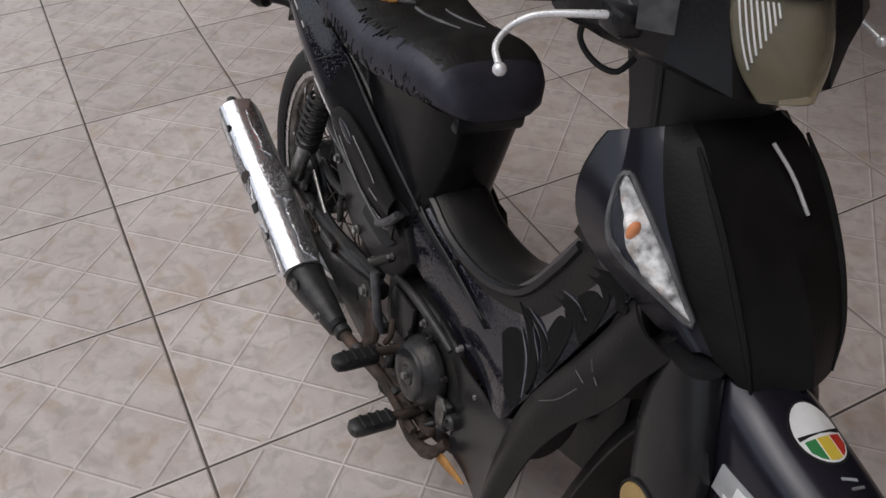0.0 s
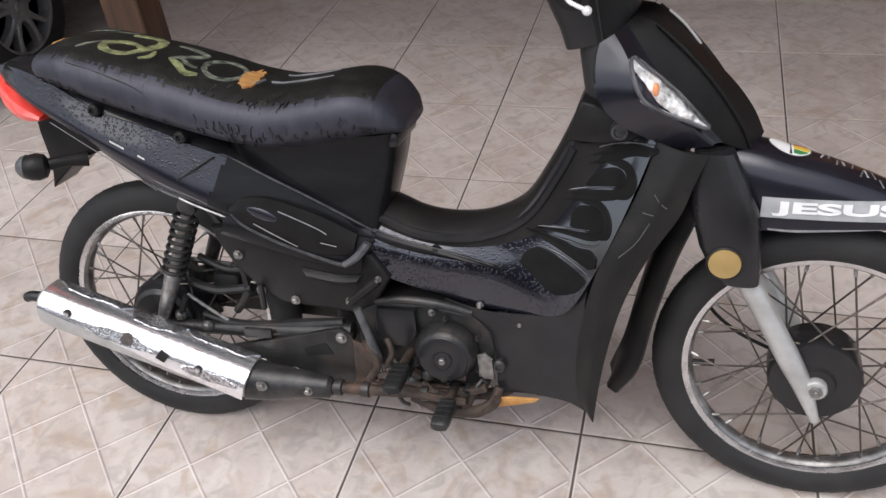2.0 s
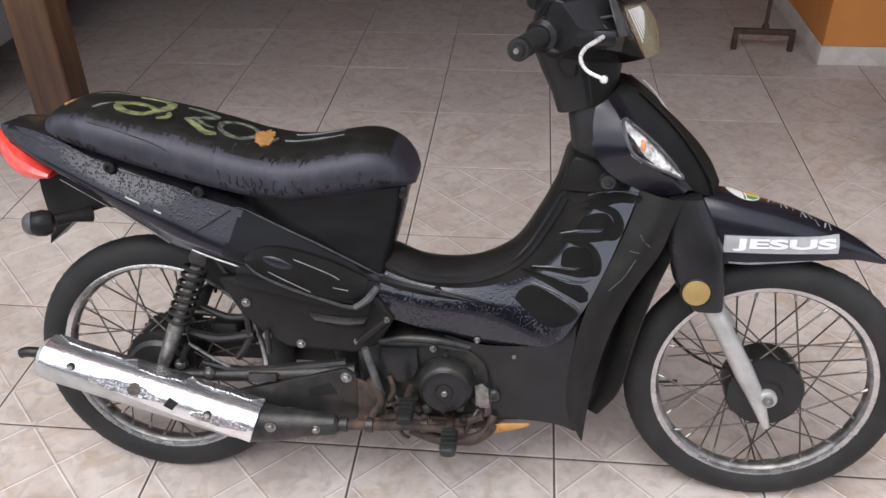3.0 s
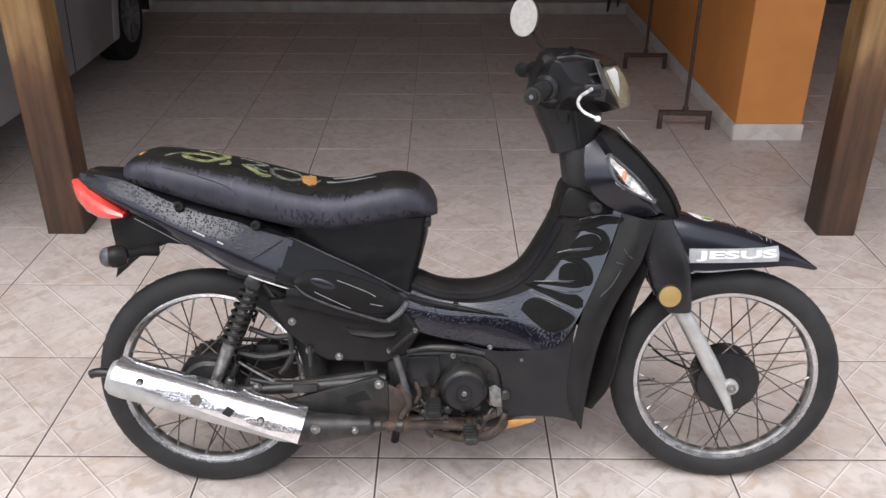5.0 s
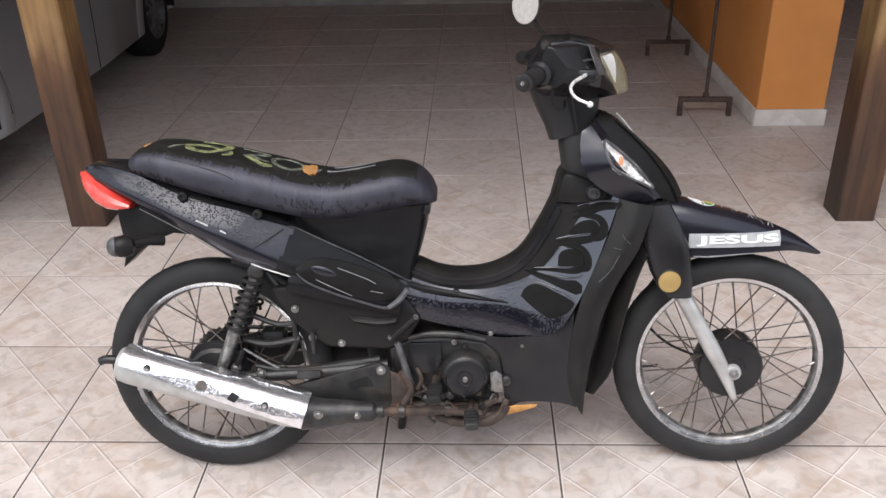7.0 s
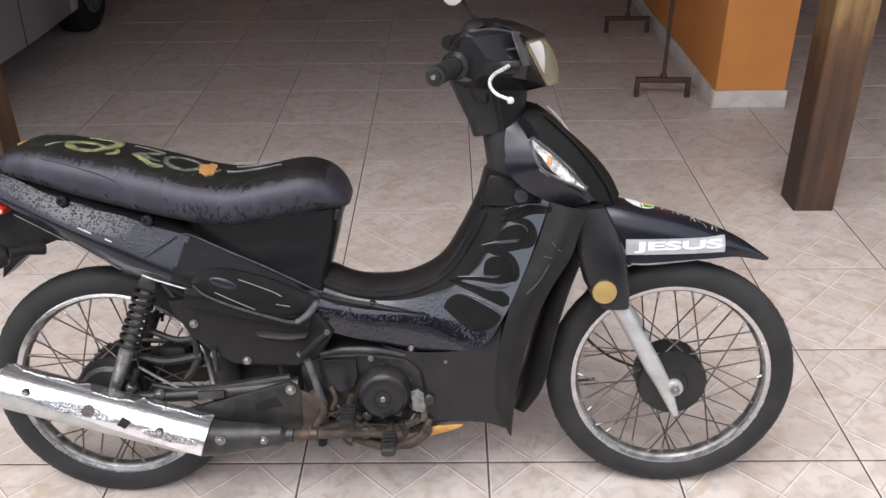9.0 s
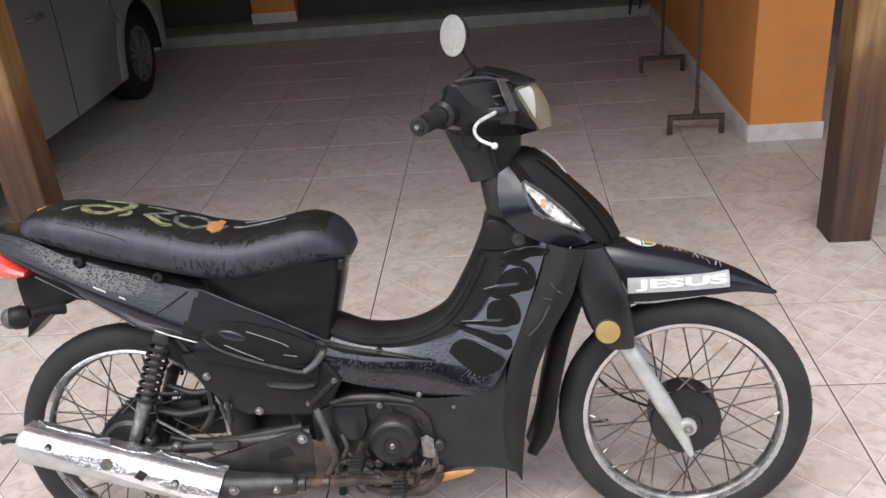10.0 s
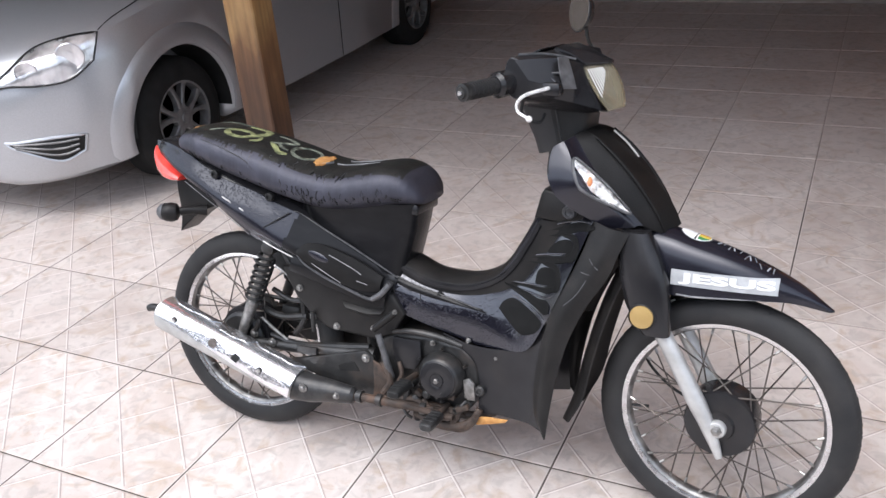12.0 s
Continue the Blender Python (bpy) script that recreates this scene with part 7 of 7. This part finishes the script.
# grips, switches, levers, mirror
for s in (-1, 1):
    bm = bmesh.new()
    a, b = Vector((0.766, s * 0.160, 0.990)), Vector((0.735, s * 0.257, 0.985))
    tube(bm, [a, b], 0.0165, 16)
    grip = part("handle_grip", steered(bm), RUBBER, bike, "black rubber handle grip")
    for i in range(9):
        bm = bmesh.new()
        p, d = a.lerp(b, 0.3 + 0.07 * i), (b - a).normalized()
        tube(bm, [p, p + d * 0.003], 0.0178, 16)
        part("grip_rib", steered(bm), RUBBER, grip)
    bm = bmesh.new()
    d = (b - a).normalized()
    tube(bm, [b, b + d * 0.010, b + d * 0.011, b + d * 0.016], [0.018, 0.018, 0.012, 0.011], 16)
    part("bar_end", steered(bm), DARKMETAL, grip)
    bm = bmesh.new()
    tube(bm, [b + d * 0.015, b + d * 0.019], [0.0055, 0.0045], 10)
    part("end_screw", steered(bm), RIM, grip)
    bm = bmesh.new()
    tube(bm, [a - d * 0.02, a + d * 0.012, a + d * 0.020], [0.027, 0.027, 0.020], 14)
    part("switch_housing", steered(bm), PLASTIC, bike, "black switch housing")
    bm = bmesh.new()
    tube(bm, [(0.868, s * 0.115, 0.985), (0.858, s * 0.150, 0.984), (0.834, s * 0.193, 0.976), (0.827, s * 0.217, 0.964), (0.838, s * 0.238, 0.950), (0.862, s * 0.245, 0.940)],
         [0.0044, 0.0040, 0.0037, 0.0034, 0.0032, 0.0032], 10, 26)
    lever = part("brake_handle" if s < 0 else "clutch_handle", steered(bm), LEVER, bike, "bright curved hand lever with a ball end")
    bm = bmesh.new()
    bmesh.ops.create_icosphere(bm, subdivisions=2, radius=0.0068, matrix=Matrix.Translation((0.864, s * 0.2455, 0.939)))
    part("ball_end", steered(bm), LEVER, lever)
    bm = bmesh.new()
    box(bm, (0.845, s * 0.125 - 0.016, 0.968), (0.885, s * 0.125 + 0.016, 0.996), 0.007)
    part("lever_bracket", steered(bm), PLASTIC, lever)

MC, MN = Vector((0.772, 0.372, 1.122)), Vector((-0.66, -0.74, 0.10)).normalized()
m_up = (Vector((0, 0.25, 1)) - MN * MN.dot(Vector((0, 0.25, 1)))).normalized()
m_sd = m_up.cross(MN)


def mirror_ring(w, h, d, n=32):
    return [MC + m_sd * w * math.cos(2 * math.pi * j / n) + m_up * h * math.sin(2 * math.pi * j / n) + MN * d for j in range(n)]


bm = bmesh.new()
loft(bm, [mirror_ring(0.006, 0.006, -0.030), mirror_ring(0.030, 0.034, -0.024), mirror_ring(0.044, 0.050, -0.008), mirror_ring(0.046, 0.053, 0.001), mirror_ring(0.042, 0.049, 0.002)])
mirror = part("rear_mirror", bm, PLASTIC, bike, "round rear-view mirror on a thin stem")
bm = bmesh.new()
loft(bm, [mirror_ring(0.043, 0.050, 0.0015), mirror_ring(0.043, 0.050, 0.0035)])
part("mirror_glass", bm, MIRROR, mirror)
bm = bmesh.new()
tube(bm, [MC - MN * 0.02 - m_up * 0.02, (0.805, 0.335, 1.060), (0.835, 0.275, 1.030), (0.845, 0.18, 1.012), (0.84, 0.150, 1.0)], 0.0045, 8, 20)
part("stem", bm, BLACK, mirror)


# ---- the parked car ----
SILVER = surface("silver_metallic_paint", (0.40, 0.41, 0.43), (0.48, 0.49, 0.515), 300, (0.30, 0.38), metal=0.66, bump=0.0, coat=0.5)
CARGLASS = surface("dark_car_glass", (0.008, 0.009, 0.010), (0.014, 0.015, 0.016), 3, (0.05, 0.1), bump=0.0, spec=0.7)
WHEELGREY = surface("grey_wheel_trim", (0.13, 0.13, 0.132), (0.21, 0.21, 0.214), 30, (0.35, 0.5), metal=0.5, bump=0.1)
TYRE = surface("car_tyre", (0.010, 0.010, 0.010), (0.020, 0.020, 0.020), 14, (0.6, 0.85), bump=0.25, fine=260, spec=0.2)
CX = -2.63
car = thing("car", pose(CX, 0, 0), "silver compact car parked nose out under the carport", "car")


def car_section(y, hw, top, sill, shoulder, crown):
    """Half outline from the sill over the side to the middle, mirrored."""
    pts = [(hw * 0.90, sill), (hw * 0.975, sill + 0.03), (hw * 0.99, sill + 0.14), (hw, (sill + shoulder) / 2), (hw * 0.995, shoulder - 0.10), (hw * 0.965, shoulder),
           (hw * 0.88, shoulder + (top - shoulder) * 0.45), (hw * 0.66, shoulder + (top - shoulder) * 0.80), (hw * 0.33, top - crown * 0.2), (0, top)]
    return [Vector((x, y, z)) for x, z in pts] + [Vector((-x, y, z)) for x, z in pts[-2::-1]]


STATIONS = [(0.690, 0.20, 0.54, 0.30, 0.50, 0.0), (0.705, 0.34, 0.60, 0.22, 0.55, 0.0), (0.740, 0.46, 0.66, 0.19, 0.60, 0.01), (0.80, 0.56, 0.72, 0.185, 0.65, 0.01), (0.87, 0.645, 0.765, 0.185, 0.70, 0.01),
            (0.95, 0.715, 0.80, 0.19, 0.735, 0.01), (1.03, 0.765, 0.83, 0.195, 0.765, 0.01), (1.12, 0.800, 0.855, 0.20, 0.79, 0.01), (1.25, 0.820, 0.885, 0.20, 0.815, 0.01), (1.43, 0.828, 0.915, 0.20, 0.84, 0.01),
            (1.65, 0.830, 0.95, 0.19, 0.86, 0.01), (1.85, 0.830, 0.975, 0.18, 0.88, 0.01), (2.2, 0.830, 0.98, 0.175, 0.895, 0.01), (3.0, 0.830, 0.99, 0.175, 0.91, 0.01), (3.9, 0.825, 1.0, 0.19, 0.92, 0.01), (4.4, 0.79, 1.0, 0.22, 0.92, 0.01),
            (4.62, 0.68, 0.96, 0.26, 0.86, 0.01)]
bm = bmesh.new()
loft(bm, [car_section(*s) for s in STATIONS])
body = part("body", bm, SILVER, car, "silver metallic bodywork", 50)


def carve(ob, cutter):
    """Cuts a closed bmesh out of a mesh object."""
    finish(cutter)
    me = bpy.data.meshes.new("cutter")
    cutter.to_mesh(me)
    cutter.free()
    tool = new("cutter", me)
    tool.matrix_world = ob.matrix_world if ob.parent is None else ob.parent.matrix_world
    mod = ob.modifiers.new("cut", "BOOLEAN")
    mod.object, mod.operation, mod.solver = tool, "DIFFERENCE", "EXACT"
    bpy.context.view_layer.update()
    cut = bpy.data.meshes.new_from_object(ob.evaluated_get(bpy.context.evaluated_depsgraph_get()))
    ob.modifiers.clear()
    ob.data = cut
    bpy.data.objects.remove(tool)


W_FRONT, W_REAR, W_Z, W_R = 1.43, 3.90, 0.288, 0.288
for wy in (W_FRONT, W_REAR):
    bm = bmesh.new()
    rings = []
    for x in (0.58, 1.0):
        rings.append([Vector((x, wy + 0.335 * math.cos(2 * math.pi * j / 40), W_Z + 0.01 + 0.335 * math.sin(2 * math.pi * j / 40))) for j in range(40)])
    loft(bm, rings)
    carve(body, bm)
    bm = bmesh.new()
    loft(bm, [[Vector((x, wy + 0.333 * math.cos(a), W_Z + 0.01 + 0.333 * math.sin(a))) for a in [math.pi * j / 24 - 0.15 for j in range(26)]] for x in (0.575, 0.80)], False, False)
    part("arch_liner", bm, BLACK, car)
bm = bmesh.new()
loft(bm, [[Vector((x, y, z)) for x, z in ((0.75, zb), (0.70, zb + 0.22 * k), (0.60, zb + 0.45 * k), (0.40, zb + 0.50 * k), (-0.40, zb + 0.50 * k), (-0.60, zb + 0.45 * k), (-0.70, zb + 0.22 * k), (-0.75, zb))]
          for y, zb, k in ((1.62, 0.93, 0.02), (2.15, 0.94, 0.80), (2.5, 0.95, 1.0), (3.8, 0.96, 1.0), (4.5, 0.95, 0.1))])
part("window", bm, CARGLASS, car, "dark car windows")


def car_wheel(y, x):
    bm = bmesh.new()
    c = (x, y, W_Z)
    lathe(bm, [(0.172, 0.012), (0.190, 0.016), (0.215, 0.012), (0.250, 0.004), (0.278, -0.010), (W_R, -0.030), (W_R, -0.150), (0.27, -0.175), (0.19, -0.18), (0.165, -0.10)], c, 48, "X", True)
    w = part("wheel", bm, TYRE, car, "dark car tyre with a grey five-arm trim")
    bm = bmesh.new()
    lathe(bm, [(0.178, 0.002), (0.176, 0.013), (0.166, 0.011), (0.160, -0.040), (0.170, -0.040)], c, 40, "X", True)
    part("rim", bm, WHEELGREY, w)
    bm = bmesh.new()
    lathe(bm, [(0.163, -0.045), (0.02, -0.045), (0.019, -0.060), (0.163, -0.060)], c, 32, "X")
    part("drum", bm, BLACK, w)
    bm = bmesh.new()
    lathe(bm, [(0.056, -0.02), (0.054, 0.006), (0.040, 0.012), (0.026, 0.013), (0.024, 0.019), (0.002, 0.020)], c, 24, "X")
    part("hub_cap", bm, WHEELGREY, w)
    for i in range(10):
        lean = 1 if i % 2 else -1
        at = 2 * math.pi * (i // 2) / 5 + 0.3
        d0, d1 = at + 0.16 * lean, at + 0.30 * lean
        rings = []
        for k in range(7):
            t = k / 6
            a = d0 + (d1 - d0) * t ** 1.5
            r = 0.046 + 0.122 * t
            p = Vector(c) + Vector((0, math.cos(a), math.sin(a))) * r
            n = Vector((0, -math.sin(a), math.cos(a))) * (0.0105 + 0.007 * abs(2 * t - 1) ** 2)
            out = Vector((0.009 - 0.004 * t, 0, 0))
            rings.append([p + n + out * 0.4, p + n * 0.6 + out, p - n * 0.6 + out, p - n + out * 0.4, p - n * 0.9 - Vector((0.03, 0, 0)), p + n * 0.9 - Vector((0.03, 0, 0))])
        bm = bmesh.new()
        loft(bm, rings)
        part("spoke", bm, WHEELGREY, w)


car_wheel(W_FRONT, 0.772)
car_wheel(W_REAR, 0.770)
for y in (W_FRONT, W_REAR):
    bm = bmesh.new()
    lathe(bm, [(0.190, -0.02), (0.250, -0.004), (W_R, 0.030), (W_R, 0.150), (0.20, 0.18)], (-0.795, y, W_Z), 32, "X")
    part("wheel", bm, RUBBER, car)

BODY_TREE = BVHTree.FromPolygons([v.co for v in body.data.vertices], [tuple(q.vertices) for q in body.data.polygons])
LOOK_IN = Vector((-0.62, 0.74, -0.26)).normalized()


def on_body(p, lift):
    """Lays a point on the bodywork, seen from the front corner."""
    hit, normal, _, _ = BODY_TREE.ray_cast(Vector(p) - LOOK_IN * 1.0, LOOK_IN)
    if not hit:
        return Vector(p)
    return hit - LOOK_IN * lift


def body_panel(top, low, lift, thick, material, name, parent, label="", jitter=0.0, nu=22, nv=8):
    a, b = smooth_line(top, nu), smooth_line(low, nu)
    bm = bmesh.new()
    front = [[on_body(p.lerp(q, k / nv), lift + 0.012 * math.sin(math.pi * k / nv) * math.sin(math.pi * i / (nu - 1))) for k in range(nv + 1)] for i, (p, q) in enumerate(zip(a, b))]
    if jitter:
        front = [[p + jitter * noise.noise_vector(p * 40) for p in row] for row in front]
    grid = [[bm.verts.new(p) for p in row] for row in front]
    back = [[bm.verts.new(p + LOOK_IN * thick) for p in row] for row in front]
    for i in range(nu - 1):
        for k in range(nv):
            bm.faces.new((grid[i][k], grid[i + 1][k], grid[i + 1][k + 1], grid[i][k + 1]))
            bm.faces.new((back[i][k + 1], back[i + 1][k + 1], back[i + 1][k], back[i][k]))
    for i in range(nu - 1):
        bm.faces.new((grid[i][0], back[i][0], back[i + 1][0], grid[i + 1][0]))
        bm.faces.new((grid[i][nv], grid[i + 1][nv], back[i + 1][nv], back[i][nv]))
    for k in range(nv):
        bm.faces.new((grid[0][k], grid[0][k + 1], back[0][k + 1], back[0][k]))
        bm.faces.new((grid[-1][k], back[-1][k], back[-1][k + 1], grid[-1][k + 1]))
    return part(name, bm, material, parent, label)


for wy in (W_FRONT, W_REAR):
    bm = bmesh.new()
    rings = []
    for k in range(45):
        a = math.pi * (1.06 - 1.12 * k / 44)
        ring = []
        for r, lift in ((0.3365, -0.004), (0.338, 0.006), (0.350, 0.011), (0.375, 0.0125), (0.405, 0.009), (0.430, 0.002), (0.440, -0.008)):
            p = Vector((1.6, wy + r * math.cos(a), W_Z + 0.01 + r * math.sin(a)))
            hit = BODY_TREE.ray_cast(p, Vector((-1, 0, 0)))[0]
            x = hit.x if hit and hit.x > 0.6 else (ring[-1].x - 0.002 if ring else 0.80)
            ring.append(Vector((x + lift, p.y, p.z)))
        rings.append(ring)
    loft(bm, rings)
    part("arch_flare", bm, SILVER, car)

REFLECT = surface("car_lamp_reflector", (0.34, 0.34, 0.355), (0.96, 0.96, 0.98), 15, (0.10, 0.25), metal=0.7, bump=0.35, fine=30, stretch=(1, 1, 0.45))
head_top = [(0.400, 0.735, 0.615), (0.48, 0.793, 0.676), (0.544, 0.903, 0.751), (0.646, 0.991, 0.780), (0.742, 1.077, 0.784)]
head_low = [(0.395, 0.730, 0.605), (0.486, 0.766, 0.622), (0.600, 0.840, 0.612), (0.690, 0.925, 0.620), (0.747, 1.015, 0.679)]
lamp = body_panel(head_top, head_low, 0.004, 0.010, REFLECT, "headlight", car, "clear car headlight with a silver reflector", 0.006)
glass = body_panel(head_top, head_low, 0.020, 0.003, LENS, "lens", lamp)
glass.visible_shadow = False
for x, y, z, r in ((0.665, 0.985, 0.700, 0.058), (0.540, 0.850, 0.665, 0.046)):
    c = on_body((x, y, z), 0.012)
    bm = bmesh.new()
    lathe(bm, [(r, -0.006), (r * 0.94, -0.009), (r * 0.86, 0.0), (r * 0.4, 0.012), (0.004, 0.014)], (0, 0, 0), 28)
    bmesh.ops.transform(bm, matrix=Matrix.Translation(c) @ Matrix.Rotation(radians(36), 4, "Z") @ Matrix.Rotation(radians(8), 4, "X"), verts=bm.verts)
    part("reflector_bowl", bm, REFLECT, lamp)
ring_line = smooth_line(head_top, 30) + smooth_line(head_low, 30)[::-1]
bm = bmesh.new()
tube(bm, [on_body(p, 0.009) for p in ring_line + ring_line[:1]], 0.0045, 6)
part("seal", bm, BLACK, lamp)
fog_top = [(0.42, 0.728, 0.385), (0.477, 0.751, 0.384), (0.588, 0.825, 0.389), (0.690, 0.926, 0.382)]
fog_low = [(0.44, 0.735, 0.365), (0.495, 0.763, 0.335), (0.600, 0.840, 0.281), (0.675, 0.912, 0.312)]
fog = body_panel(fog_top, fog_low, 0.003, 0.010, BLACK, "lower_grille", car, "dark lower grille with pale slats")
for k in (0.22, 0.48, 0.74):
    line = [Vector(a).lerp(Vector(b), k) for a, b in zip(smooth_line(fog_top, 12), smooth_line(fog_low, 12))]
    bm = bmesh.new()
    tube(bm, [on_body(p, 0.012) for p in line[1:-1]], 0.0050, 6)
    part("slat", bm, WHEELGREY, fog)
bm = bmesh.new()
ring_line = smooth_line(fog_top, 16) + smooth_line(fog_low, 16)[::-1]
tube(bm, [on_body(p, 0.004) for p in ring_line + ring_line[:1]], 0.007, 8)
part("grille_frame", bm, SILVER, fog)
# bonnet gap, fender seam and door lines
for pts in ([tuple(on_body((0.742, 1.080, 0.790), 0.001)), tuple(on_body((0.737, 1.150, 0.812), 0.001)), tuple(on_body((0.739, 1.214, 0.829), 0.001)), (0.745, 1.45, 0.878), (0.74, 1.70, 0.908)],
            [(0.832, 1.82, 0.30), (0.834, 1.80, 0.60), (0.826, 1.84, 0.86)], [(0.832, 2.80, 0.22), (0.835, 2.82, 0.60), (0.826, 2.84, 0.89)], [(0.832, 3.62, 0.50), (0.832, 3.52, 0.65), (0.824, 3.56, 0.90)]):
    bm = bmesh.new()
    tube(bm, pts, 0.0025, 6, 20)
    part("panel_gap", bm, BLACK, car)
for y in (2.62, 3.45):
    bm = bmesh.new()
    tube(bm, [(0.832, y - 0.07, 0.775), (0.856, y - 0.05, 0.778), (0.856, y + 0.05, 0.780), (0.832, y + 0.07, 0.780)], 0.011, 8, 12)
    part("door_handle", bm, WHEELGREY, car)


# ---- floor tiles ----
T, GAP = 0.45, 0.0052


def tile_mesh(line, edge, proud=1.0, arris=TILELINE):
    """One glazed tile: slab with raised relief lines in a diagonal lattice; the edge's glint and the lines' shade are
    put into the colour.
    """
    v, f, mi = [], [], []
    h = (T - GAP) / 2
    for inset, z in ((0, -0.0030), (0, -0.0010), (0.0034, 0.0)):
        for sx, sy in ((-1, -1), (1, -1), (1, 1), (-1, 1)):
            v.append((sx * (h - inset), sy * (h - inset), z))
    for k in (0, 4):
        for i in range(4):
            j = (i + 1) % 4
            f.append((k + i, k + j, k + 4 + j, k + 4 + i))
            # pale side bevels stand in for their glint; joint walls are toned dark
            mi.append(4 if not k else 3 if i % 2 else 0)
    f.append((8, 9, 10, 11))
    mi.append(0)
    e = h - 0.0070
    for s in (1, -1):
        for c in (-0.75, -0.25, 0.25, 0.75):
            # line s*x + y = c*T, clipped to the slab
            k = c * T
            x_lo, x_hi = max(-e, k - e) if s > 0 else max(-e, -k - e), min(e, k + e) if s > 0 else min(e, -k + e)
            a, b = Vector((x_lo, k - s * x_lo, 0)), Vector((x_hi, k - s * x_hi, 0))
            d = (b - a).normalized()
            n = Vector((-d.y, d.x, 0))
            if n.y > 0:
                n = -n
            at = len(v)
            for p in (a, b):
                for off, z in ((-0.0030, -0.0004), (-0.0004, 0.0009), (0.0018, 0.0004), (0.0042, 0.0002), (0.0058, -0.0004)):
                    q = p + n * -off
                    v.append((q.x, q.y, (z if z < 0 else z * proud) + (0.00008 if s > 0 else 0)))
            # the dark strips on the far flank paint the line's shade
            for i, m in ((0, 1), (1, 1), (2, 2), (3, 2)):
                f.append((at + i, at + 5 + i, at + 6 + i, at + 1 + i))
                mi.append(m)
    me = bpy.data.meshes.new("tile")
    me.from_pydata(v, [], f)
    for m in (TILE, line, edge, arris, TILESHADEDIRT):
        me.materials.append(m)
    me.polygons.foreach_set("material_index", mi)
    me.update()
    return me


tile_data, mid_data, deep_data = tile_mesh(TILELINE, TILESHADEDIRT), tile_mesh(TILE, TILESHADEDIRT, 0.6), tile_mesh(TILE, TILE, 0.3, TILE)
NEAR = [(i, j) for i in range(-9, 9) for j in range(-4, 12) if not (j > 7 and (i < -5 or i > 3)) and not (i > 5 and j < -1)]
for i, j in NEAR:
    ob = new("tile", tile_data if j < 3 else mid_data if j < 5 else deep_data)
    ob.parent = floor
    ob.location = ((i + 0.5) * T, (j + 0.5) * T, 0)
rest_v, rest_f = [], []
near = set(NEAR)
for i in range(-26, 26):
    for j in range(-7, 13):
        if (i, j) in near:
            continue
        k, g = len(rest_v), GAP / 2
        x0, x1, y0, y1 = i * T + g, (i + 1) * T - g, j * T + g, (j + 1) * T - g
        for z in (-0.0030, 0.0):
            rest_v += [(x0, y0, z), (x1, y0, z), (x1, y1, z), (x0, y1, z)]
        rest_f += [(k + 4, k + 5, k + 6, k + 7)] + [(k + a, k + (a + 1) % 4, k + 4 + (a + 1) % 4, k + 4 + a) for a in range(4)]
me = bpy.data.meshes.new("tiles")
me.from_pydata(rest_v, [], rest_f)
me.materials.append(TILE)
me.update()
far_tiles = new("tiles", me)
far_tiles.parent = floor
tagged(far_tiles, kind="stuff")
